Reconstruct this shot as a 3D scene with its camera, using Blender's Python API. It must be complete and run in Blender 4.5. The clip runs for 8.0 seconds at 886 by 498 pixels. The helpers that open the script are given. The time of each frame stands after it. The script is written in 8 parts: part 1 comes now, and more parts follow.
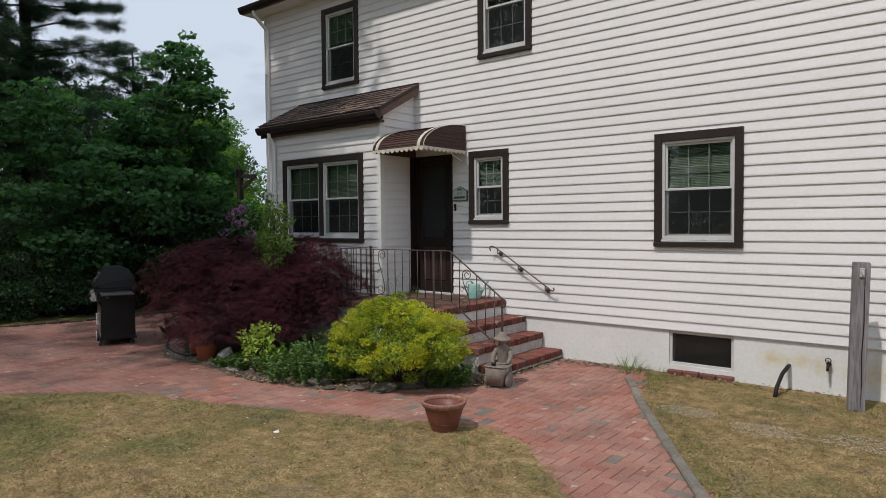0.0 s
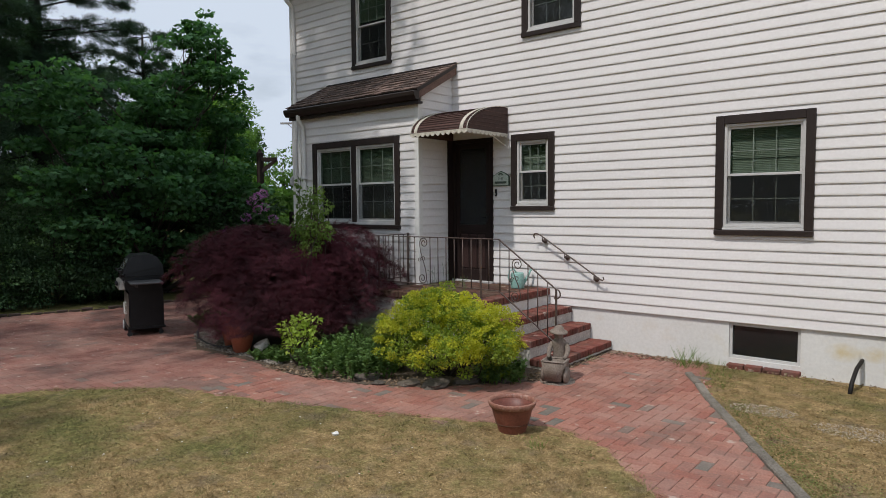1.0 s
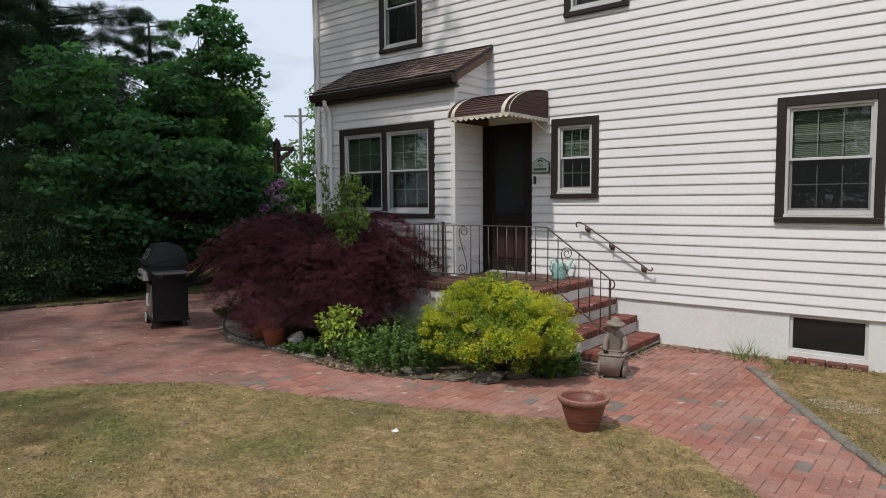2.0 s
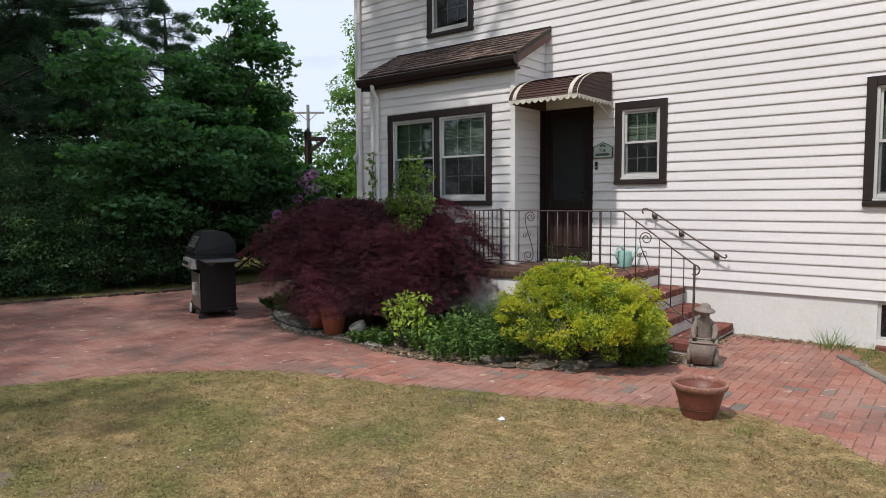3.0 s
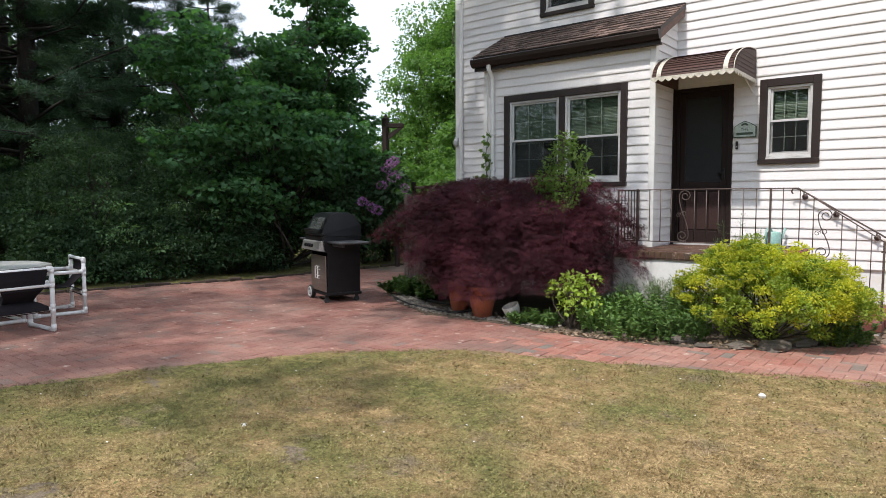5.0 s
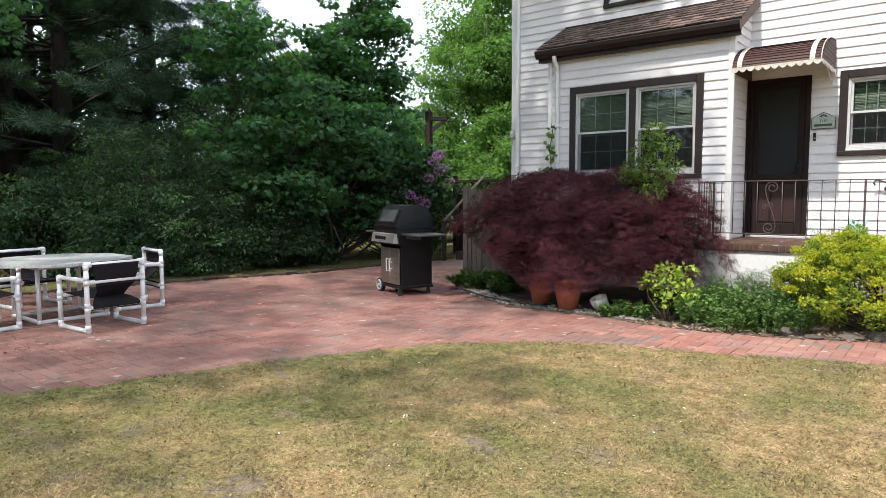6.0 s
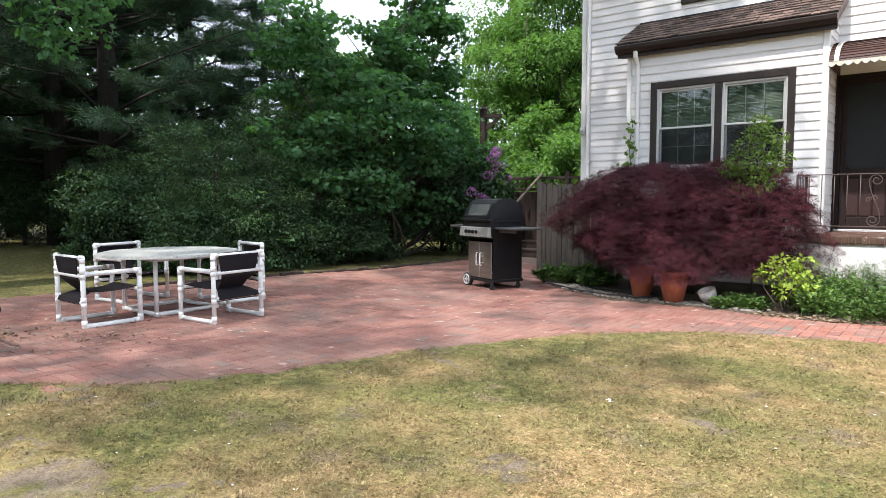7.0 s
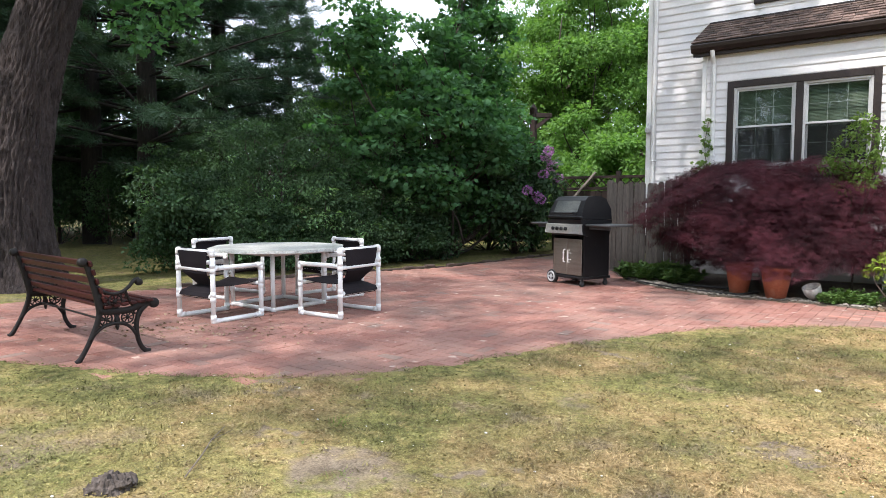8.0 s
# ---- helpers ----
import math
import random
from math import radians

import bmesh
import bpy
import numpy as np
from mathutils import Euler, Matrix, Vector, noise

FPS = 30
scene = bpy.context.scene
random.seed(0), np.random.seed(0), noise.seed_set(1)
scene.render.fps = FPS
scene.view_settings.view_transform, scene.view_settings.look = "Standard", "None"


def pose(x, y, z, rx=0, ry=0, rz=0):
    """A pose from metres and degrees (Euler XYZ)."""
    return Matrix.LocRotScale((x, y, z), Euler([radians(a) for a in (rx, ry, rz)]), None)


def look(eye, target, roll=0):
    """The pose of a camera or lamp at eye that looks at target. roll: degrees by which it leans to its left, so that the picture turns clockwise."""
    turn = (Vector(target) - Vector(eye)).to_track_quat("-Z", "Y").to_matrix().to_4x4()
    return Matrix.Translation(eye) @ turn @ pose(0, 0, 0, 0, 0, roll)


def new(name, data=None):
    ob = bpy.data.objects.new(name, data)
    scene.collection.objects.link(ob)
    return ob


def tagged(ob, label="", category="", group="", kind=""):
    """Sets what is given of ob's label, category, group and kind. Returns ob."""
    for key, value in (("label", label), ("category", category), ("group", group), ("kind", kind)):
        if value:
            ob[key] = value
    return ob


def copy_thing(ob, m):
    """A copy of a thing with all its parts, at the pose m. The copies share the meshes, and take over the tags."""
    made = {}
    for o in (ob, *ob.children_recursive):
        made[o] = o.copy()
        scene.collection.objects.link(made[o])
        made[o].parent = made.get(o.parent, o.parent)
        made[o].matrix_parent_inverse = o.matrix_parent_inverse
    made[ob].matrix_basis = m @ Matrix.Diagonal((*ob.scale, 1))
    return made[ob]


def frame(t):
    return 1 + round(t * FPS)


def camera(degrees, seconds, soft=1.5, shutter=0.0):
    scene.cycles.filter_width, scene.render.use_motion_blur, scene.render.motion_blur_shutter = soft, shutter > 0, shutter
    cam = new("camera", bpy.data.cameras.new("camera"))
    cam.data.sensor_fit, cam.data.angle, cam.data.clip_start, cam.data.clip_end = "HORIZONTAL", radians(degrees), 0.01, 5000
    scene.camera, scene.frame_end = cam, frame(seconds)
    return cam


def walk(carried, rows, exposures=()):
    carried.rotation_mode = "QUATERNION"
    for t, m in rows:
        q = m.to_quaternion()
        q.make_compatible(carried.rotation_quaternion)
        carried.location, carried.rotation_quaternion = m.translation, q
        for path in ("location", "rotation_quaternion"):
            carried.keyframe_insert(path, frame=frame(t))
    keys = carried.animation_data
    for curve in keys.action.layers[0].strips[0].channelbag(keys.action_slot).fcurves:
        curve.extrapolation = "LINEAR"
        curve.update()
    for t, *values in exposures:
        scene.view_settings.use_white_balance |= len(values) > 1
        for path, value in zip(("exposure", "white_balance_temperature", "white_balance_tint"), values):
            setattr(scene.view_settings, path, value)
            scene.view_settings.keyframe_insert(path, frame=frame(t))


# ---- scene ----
cam = camera(67.8, 8.0, soft=0.4)
PATH = [
    (0.0, (-0.087, 0.07, 1.92), (-1.351, 1.618, 1.842), -0.5),
    (0.5, (-0.448, 0.026, 1.964), (-1.72, 1.567, 1.86), -0.5),
    (1.0, (-0.78, -0.001, 1.985), (-2.047, 1.541, 1.853), -0.5),
    (1.5, (-1.092, -0.009, 1.955), (-2.356, 1.534, 1.81), -0.5),
    (3.0, (-2.306, -0.391, 1.692), (-3.562, 1.158, 1.545), -0.3),
    (3.5, (-2.742, -0.614, 1.612), (-3.997, 0.936, 1.466), -0.3),
    (4.0, (-3.154, -0.85, 1.547), (-4.407, 0.701, 1.4), -0.3),
    (4.5, (-3.542, -1.113, 1.482), (-4.796, 0.437, 1.336), -0.2),
    (6.0, (-4.812, -1.984, 1.388), (-6.058, -0.428, 1.227), -0.2),
    (6.5, (-5.311, -2.373, 1.334), (-6.556, -0.816, 1.176), -0.1),
    (7.0, (-5.828, -2.8, 1.276), (-7.07, -1.24, 1.122), -0.2),
    (7.5, (-6.362, -3.231, 1.236), (-7.593, -1.662, 1.086), -0.2),
    (8.0, (-6.933, -3.654, 1.204), (-8.149, -2.073, 1.056), -0.0),
]
EXPOSURES = [(0.0, -0.34, 6750, 12), (1.5, -0.26, 6750, 12), (3.0, 0.02, 6750, 13), (4.5, 0.30, 6750, 13), (6.0, 0.86, 6750, 13), (8.0, 1.25, 6680, 14)]
walk(cam, [(t, look(eye, target, roll)) for t, eye, target, roll in PATH], EXPOSURES)

# ---- world and light ----
SUN_DIR = Vector((0.10, 1.0, -1.65)).normalized()      # the way the light travels
world = bpy.data.worlds.new("sky")
scene.world = world
world.use_nodes = True
wt = world.node_tree
wt.nodes.clear()
w_out = wt.nodes.new("ShaderNodeOutputWorld")
w_bg = wt.nodes.new("ShaderNodeBackground")
w_sky = wt.nodes.new("ShaderNodeTexSky")
w_sky.sky_type, w_sky.sun_disc = "NISHITA", False
w_sky.sun_elevation, w_sky.sun_rotation = radians(58.7), radians(180)
w_sky.air_density, w_sky.dust_density = 1.2, 1.2
w_tc = wt.nodes.new("ShaderNodeTexCoord")
w_map = wt.nodes.new("ShaderNodeMapping")
w_map.inputs["Scale"].default_value = (1.0, 1.0, 3.0)
w_noise = wt.nodes.new("ShaderNodeTexNoise")
w_noise.inputs["Scale"].default_value, w_noise.inputs["Detail"].default_value = 3.0, 6.0
w_ramp = wt.nodes.new("ShaderNodeValToRGB")
w_ramp.color_ramp.elements[0].position, w_ramp.color_ramp.elements[1].position = 0.10, 0.42
w_mix = wt.nodes.new("ShaderNodeMixRGB")
w_mix.inputs[2].default_value = (9.3, 10.9, 13.0, 1)
wt.links.new(w_tc.outputs["Generated"], w_map.inputs["Vector"])
wt.links.new(w_map.outputs[0], w_noise.inputs["Vector"])
wt.links.new(w_noise.outputs[0], w_ramp.inputs[0])
wt.links.new(w_ramp.outputs[0], w_mix.inputs[0])
wt.links.new(w_sky.outputs[0], w_mix.inputs[1])
wt.links.new(w_mix.outputs[0], w_bg.inputs["Color"])
wt.links.new(w_bg.outputs[0], w_out.inputs["Surface"])
w_bg.inputs["Strength"].default_value = 0.082

sun_data = bpy.data.lights.new("sun", "SUN")
sun_data.energy, sun_data.angle, sun_data.color = 3.1, radians(1.2), (1.0, 0.97, 0.94)
sun = new("sun", sun_data)
sun.rotation_euler = SUN_DIR.to_track_quat("-Z", "Y").to_euler()


# ---- materials ----
def node_mat(name):
    m = bpy.data.materials.new(name)
    m.use_nodes = True
    return m, m.node_tree, m.node_tree.nodes["Principled BSDF"]


def ramp2(nt, fac, a, b, lo=0.35, hi=0.65):
    r = nt.nodes.new("ShaderNodeValToRGB")
    r.color_ramp.elements[0].color, r.color_ramp.elements[1].color = (*a, 1), (*b, 1)
    r.color_ramp.elements[0].position, r.color_ramp.elements[1].position = lo, hi
    nt.links.new(fac, r.inputs[0])
    return r.outputs[0]


def noise_out(nt, scale, detail=4, stretch=(1, 1, 1), rough=0.55):
    g = nt.nodes.new("ShaderNodeNewGeometry")
    mp = nt.nodes.new("ShaderNodeMapping")
    mp.inputs["Scale"].default_value = stretch
    n = nt.nodes.new("ShaderNodeTexNoise")
    n.inputs["Scale"].default_value, n.inputs["Detail"].default_value = scale, detail
    n.inputs["Roughness"].default_value = rough
    nt.links.new(g.outputs["Position"], mp.inputs["Vector"])
    nt.links.new(mp.outputs[0], n.inputs["Vector"])
    return n.outputs["Fac"]


def mixed(nt, fac, a, b, mode="MIX"):
    m = nt.nodes.new("ShaderNodeMixRGB")
    m.blend_type = mode
    for k, v in ((0, fac), (1, a), (2, b)):
        if isinstance(v, (int, float)):
            m.inputs[k].default_value = v
        elif isinstance(v, tuple):
            m.inputs[k].default_value = (*v, 1)
        else:
            nt.links.new(v, m.inputs[k])
    return m.outputs[0]


def bumped(nt, bsdf, height, strength, distance):
    b = nt.nodes.new("ShaderNodeBump")
    b.inputs["Strength"].default_value, b.inputs["Distance"].default_value = strength, distance
    nt.links.new(height, b.inputs["Height"])
    nt.links.new(b.outputs[0], bsdf.inputs["Normal"])


def surface(name, a, b, big=1.5, fine=40, rough=0.6, metal=0.0, bump=0.15, depth=0.003, dirt=None, amount=0.35,
            stretch=(1, 1, 1), vary=0.0, spec=0.5, grain=0.72):
    """Two tones at a large scale, grain at a fine one, patches of dirt, and a tone of its own for each piece."""
    m, nt, p = node_mat(name)
    n1, n2 = noise_out(nt, big, 5, stretch), noise_out(nt, fine, 4, stretch)
    col = ramp2(nt, n1, a, b)
    col = mixed(nt, 0.5, col, ramp2(nt, n2, tuple(grain * c for c in a), tuple(min(1, (2 - grain) ** 0.6 * c) for c in b)))
    if dirt:
        mask = ramp2(nt, noise_out(nt, big * 2.7, 8, stretch, 0.7), (0, 0, 0), (1, 1, 1), 0.52, 0.72)
        sc = nt.nodes.new("ShaderNodeMath")
        sc.operation, sc.inputs[1].default_value = "MULTIPLY", amount
        nt.links.new(mask, sc.inputs[0])
        col = mixed(nt, sc.outputs[0], col, dirt)
    if vary:
        oi = nt.nodes.new("ShaderNodeObjectInfo")
        gi = nt.nodes.new("ShaderNodeNewGeometry")
        add = nt.nodes.new("ShaderNodeMath")
        add.operation = "ADD"
        nt.links.new(oi.outputs["Random"], add.inputs[0])
        nt.links.new(gi.outputs["Random Per Island"], add.inputs[1])
        fr = nt.nodes.new("ShaderNodeMath")
        fr.operation = "FRACT"
        nt.links.new(add.outputs[0], fr.inputs[0])
        v = nt.nodes.new("ShaderNodeMapRange")
        v.inputs["To Min"].default_value, v.inputs["To Max"].default_value = 1 - vary, 1 + vary
        nt.links.new(fr.outputs[0], v.inputs["Value"])
        hs = nt.nodes.new("ShaderNodeHueSaturation")
        nt.links.new(v.outputs[0], hs.inputs["Value"])
        nt.links.new(col, hs.inputs["Color"])
        col = hs.outputs[0]
    nt.links.new(col, p.inputs["Base Color"])
    p.inputs["Roughness"].default_value, p.inputs["Metallic"].default_value = rough, metal
    p.inputs["Specular IOR Level"].default_value = spec
    if bump:
        bumped(nt, p, n2, bump, depth)
    return m


def leaf_mat(name, tones, light=0.3, rough=0.6, spec=0.2):
    """Leaves of several tones, one for each leaf, that let some light through."""
    m, nt, p = node_mat(name)
    g = nt.nodes.new("ShaderNodeNewGeometry")
    r = nt.nodes.new("ShaderNodeValToRGB")
    while len(r.color_ramp.elements) < len(tones):
        r.color_ramp.elements.new(0.5)
    for k, t in enumerate(tones):
        r.color_ramp.elements[k].position, r.color_ramp.elements[k].color = k / (len(tones) - 1), (*t, 1)
    nt.links.new(g.outputs["Random Per Island"], r.inputs[0])
    col = mixed(nt, 0.35, r.outputs[0], ramp2(nt, noise_out(nt, 1.7, 3), tuple(0.5 * c for c in tones[0]), tuple(1.6 * c for c in tones[-1])))
    nt.links.new(col, p.inputs["Base Color"])
    p.inputs["Roughness"].default_value, p.inputs["Specular IOR Level"].default_value = rough, spec
    tr = nt.nodes.new("ShaderNodeBsdfTranslucent")
    nt.links.new(mixed(nt, 1.0, col, (1.3, 1.45, 0.6), "MULTIPLY"), tr.inputs["Color"])
    mx = nt.nodes.new("ShaderNodeMixShader")
    mx.inputs[0].default_value = light
    nt.links.new(p.outputs[0], mx.inputs[1])
    nt.links.new(tr.outputs[0], mx.inputs[2])
    nt.links.new(mx.outputs[0], nt.nodes["Material Output"].inputs["Surface"])
    return m


def glass_mat(name, tint=(0.70, 0.76, 0.72)):
    m, nt, p = node_mat(name)
    nt.nodes.remove(p)
    lw, pw, ma = nt.nodes.new("ShaderNodeLayerWeight"), nt.nodes.new("ShaderNodeMath"), nt.nodes.new("ShaderNodeMath")
    lw.inputs["Blend"].default_value = 0.5
    pw.operation, pw.inputs[1].default_value = "POWER", 4.0
    ma.operation, ma.inputs[1].default_value, ma.inputs[2].default_value = "MULTIPLY_ADD", 0.85, 0.078
    nt.links.new(lw.outputs["Facing"], pw.inputs[0])
    nt.links.new(pw.outputs[0], ma.inputs[0])
    tr, gl = nt.nodes.new("ShaderNodeBsdfTransparent"), nt.nodes.new("ShaderNodeBsdfGlossy")
    tr.inputs["Color"].default_value = (*tint, 1)
    gl.inputs["Roughness"].default_value = 0.02
    mx = nt.nodes.new("ShaderNodeMixShader")
    nt.links.new(ma.outputs[0], mx.inputs[0])
    nt.links.new(tr.outputs[0], mx.inputs[1])
    nt.links.new(gl.outputs[0], mx.inputs[2])
    nt.links.new(mx.outputs[0], nt.nodes["Material Output"].inputs["Surface"])
    return m


def screen_mat(name, cover):
    m, nt, p = node_mat(name)
    p.inputs["Base Color"].default_value, p.inputs["Roughness"].default_value = (0.016, 0.019, 0.020, 1), 0.8
    tr = nt.nodes.new("ShaderNodeBsdfTransparent")
    mx = nt.nodes.new("ShaderNodeMixShader")
    mx.inputs[0].default_value = cover
    nt.links.new(tr.outputs[0], mx.inputs[1])
    nt.links.new(p.outputs[0], mx.inputs[2])
    nt.links.new(mx.outputs[0], nt.nodes["Material Output"].inputs["Surface"])
    return m


def lawn_colour(nt):
    """Dry straw, olive and fresh green in drifts and in small tufts, greener towards the shade of the trees."""
    straw = ramp2(nt, noise_out(nt, 7, 6, (1, 1, 1), 0.7), (0.215, 0.152, 0.073), (0.445, 0.331, 0.182))
    green = ramp2(nt, noise_out(nt, 12, 5), (0.088, 0.102, 0.038), (0.205, 0.212, 0.082))
    g = nt.nodes.new("ShaderNodeNewGeometry")
    sx = nt.nodes.new("ShaderNodeSeparateXYZ")
    nt.links.new(g.outputs["Position"], sx.inputs[0])
    grow = nt.nodes.new("ShaderNodeMapRange")
    for key, value in (("From Min", -3.5), ("From Max", -16.0), ("To Min", -0.020), ("To Max", 0.19)):
        grow.inputs[key].default_value = value
    nt.links.new(sx.outputs[0], grow.inputs["Value"])
    lift = nt.nodes.new("ShaderNodeMath")
    nt.links.new(noise_out(nt, 0.75, 8, (1, 1, 1), 0.72), lift.inputs[0])
    nt.links.new(grow.outputs[0], lift.inputs[1])
    drift = ramp2(nt, lift.outputs[0], (0, 0, 0), (0.9, 0.9, 0.9), 0.46, 0.62)
    small = ramp2(nt, noise_out(nt, 6.0, 4, (1, 1, 1), 0.6), (0, 0, 0), (0.6, 0.6, 0.6), 0.52, 0.60)
    col = mixed(nt, small, mixed(nt, drift, straw, green), mixed(nt, 0.5, green, straw))
    dead = ramp2(nt, noise_out(nt, 2.6, 7, (1, 1, 1), 0.7), (0, 0, 0), (0.6, 0.6, 0.6), 0.54, 0.66)
    col = mixed(nt, dead, col, ramp2(nt, noise_out(nt, 22, 4), (0.150, 0.112, 0.082), (0.30, 0.240, 0.180)))
    return mixed(nt, 1.0, col, ramp2(nt, noise_out(nt, 26, 7, (1, 1, 1), 0.85), (0.56, 0.55, 0.52), (1.32, 1.33, 1.29), 0.36, 0.64), "MULTIPLY")


BARE = [(-9.10, -1.66, 0.42, 0.26), (-8.55, -1.33, 0.15, 0.11), (-9.62, -1.50, 0.17, 0.10), (-10.3, -1.02, 0.20, 0.10), (-6.95, 0.95, 0.13, 0.09), (-5.9, 0.35, 0.14, 0.08), (-7.5, -0.2, 0.16, 0.10), (-9.0, 1.2, 0.22, 0.10)]


def ground_mat():
    m, nt, p = node_mat("lawn_ground")
    col = lawn_colour(nt)
    bare = ramp2(nt, noise_out(nt, 1.1, 6, (1, 1, 1), 0.6), (0, 0, 0), (0.8, 0.8, 0.8), 0.62, 0.70)
    soil = ramp2(nt, noise_out(nt, 9, 8, (1, 1, 1), 0.75), (0.120, 0.097, 0.076), (0.255, 0.212, 0.172))
    col = mixed(nt, bare, col, soil)
    g = nt.nodes.new("ShaderNodeNewGeometry")
    rag = nt.nodes.new("ShaderNodeVectorMath")
    rag.operation, rag.inputs[1].default_value = "MULTIPLY_ADD", (1.0, 1.0, 0.0)
    nz = nt.nodes.new("ShaderNodeTexNoise")
    nz.inputs["Scale"].default_value, nz.inputs["Detail"].default_value = 5.0, 8.0
    nt.links.new(g.outputs["Position"], nz.inputs["Vector"])
    nt.links.new(nz.outputs["Color"], rag.inputs[0])
    nt.links.new(g.outputs["Position"], rag.inputs[2])
    for bx, by, rx, ry in BARE:
        mp = nt.nodes.new("ShaderNodeMapping")
        mp.inputs["Location"].default_value = (-(bx + 0.5) / rx, -(by + 0.5) / ry, 0)
        mp.inputs["Scale"].default_value = (1 / rx, 1 / ry, 0)
        nt.links.new(rag.outputs[0], mp.inputs["Vector"])
        ln = nt.nodes.new("ShaderNodeVectorMath")
        ln.operation = "LENGTH"
        nt.links.new(mp.outputs[0], ln.inputs[0])
        col = mixed(nt, ramp2(nt, ln.outputs["Value"], (0.9, 0.9, 0.9), (0, 0, 0), 0.45, 1.25), col, soil)
    col = mixed(nt, 1.0, col, ramp2(nt, noise_out(nt, 95, 6, (1, 1, 1), 0.75), (0.50, 0.47, 0.43), (1.20, 1.17, 1.12), 0.34, 0.66), "MULTIPLY")
    nt.links.new(col, p.inputs["Base Color"])
    p.inputs["Roughness"].default_value, p.inputs["Specular IOR Level"].default_value = 0.95, 0.1
    bumped(nt, p, noise_out(nt, 55, 5), 0.6, 0.02)
    return m


def grass_mat():
    m, nt, p = node_mat("grass_blades")
    g = nt.nodes.new("ShaderNodeNewGeometry")
    tone = ramp2(nt, g.outputs["Random Per Island"], (0.52, 0.51, 0.49), (1.28, 1.27, 1.24), 0, 1)
    col = mixed(nt, 1.0, lawn_colour(nt), tone, "MULTIPLY")
    nt.links.new(col, p.inputs["Base Color"])
    p.inputs["Roughness"].default_value, p.inputs["Specular IOR Level"].default_value = 0.7, 0.2
    return m


def brick_mat(name, tones, dirt=(0.28, 0.24, 0.20), big=1.4):
    m, nt, p = node_mat(name)
    oi, gi = nt.nodes.new("ShaderNodeObjectInfo"), nt.nodes.new("ShaderNodeNewGeometry")
    add, fr = nt.nodes.new("ShaderNodeMath"), nt.nodes.new("ShaderNodeMath")
    add.operation, fr.operation = "ADD", "FRACT"
    nt.links.new(oi.outputs["Random"], add.inputs[0])
    nt.links.new(gi.outputs["Random Per Island"], add.inputs[1])
    nt.links.new(add.outputs[0], fr.inputs[0])
    r = nt.nodes.new("ShaderNodeValToRGB")
    while len(r.color_ramp.elements) < len(tones):
        r.color_ramp.elements.new(0.5)
    for k, (pos, t) in enumerate(tones):
        r.color_ramp.elements[k].position, r.color_ramp.elements[k].color = pos, (*t, 1)
    nt.links.new(fr.outputs[0], r.inputs[0])
    grain = ramp2(nt, noise_out(nt, 90, 5), (0.70, 0.70, 0.70), (1.25, 1.25, 1.25), 0.3, 0.7)
    col = mixed(nt, 1.0, r.outputs[0], grain, "MULTIPLY")
    wash = ramp2(nt, noise_out(nt, big, 7, (1, 1, 1), 0.65), (0, 0, 0), (0.55, 0.55, 0.55), 0.45, 0.75)
    col = mixed(nt, wash, col, dirt)
    grime = ramp2(nt, noise_out(nt, 0.8 * big + 0.4, 8, (1, 1, 1), 0.7), (0, 0, 0), (0.62, 0.62, 0.62), 0.48, 0.70)
    col = mixed(nt, grime, col, (0.135, 0.108, 0.092))
    spots = ramp2(nt, noise_out(nt, 7.5, 3, (1, 1, 1), 0.5), (0, 0, 0), (0.6, 0.6, 0.6), 0.66, 0.71)
    col = mixed(nt, spots, col, (0.50, 0.42, 0.36))
    nt.links.new(col, p.inputs["Base Color"])
    p.inputs["Roughness"].default_value, p.inputs["Specular IOR Level"].default_value = 0.85, 0.25
    bumped(nt, p, noise_out(nt, 140, 5), 0.35, 0.004)
    return m


M_SIDING = surface("white_vinyl_siding", (0.728, 0.710, 0.702), (0.795, 0.778, 0.770), 0.5, 30, 0.42, bump=0.03, depth=0.001, dirt=(0.52, 0.51, 0.47), amount=0.10, vary=0.02, grain=0.985)
M_WHITE = surface("white_painted_metal", (0.72, 0.72, 0.70), (0.80, 0.80, 0.78), 2, 30, 0.4, bump=0.04, depth=0.001, dirt=(0.5, 0.48, 0.42), amount=0.3, grain=0.985)
M_VINYL = surface("white_window_vinyl", (0.50, 0.50, 0.49), (0.60, 0.60, 0.59), 3, 40, 0.35, bump=0.03, depth=0.001, grain=0.985)
M_BROWN = surface("dark_brown_trim", (0.020, 0.0135, 0.012), (0.033, 0.023, 0.020), 3, 50, 0.42, bump=0.08, depth=0.001, dirt=(0.07, 0.05, 0.04), amount=0.25, spec=0.35)
M_RAKE = surface("faded_red_brown_wood", (0.11, 0.060, 0.046), (0.20, 0.115, 0.090), 6, 50, 0.7, bump=0.3, depth=0.003, dirt=(0.05, 0.035, 0.03), amount=0.5)
M_DOOR = surface("dark_brown_door_paint", (0.015, 0.0095, 0.0088), (0.024, 0.0145, 0.013), 2, 60, 0.6, bump=0.05, depth=0.001, spec=0.18)
M_FOUND = surface("white_foundation_paint", (0.66, 0.66, 0.64), (0.76, 0.76, 0.74), 1.3, 25, 0.75, bump=0.06, depth=0.004, dirt=(0.55, 0.44, 0.26), amount=0.22, grain=0.985)
nt = M_FOUND.node_tree
bsdf = nt.nodes["Principled BSDF"]
col = bsdf.inputs["Base Color"].links[0].from_socket
geo = nt.nodes.new("ShaderNodeNewGeometry")
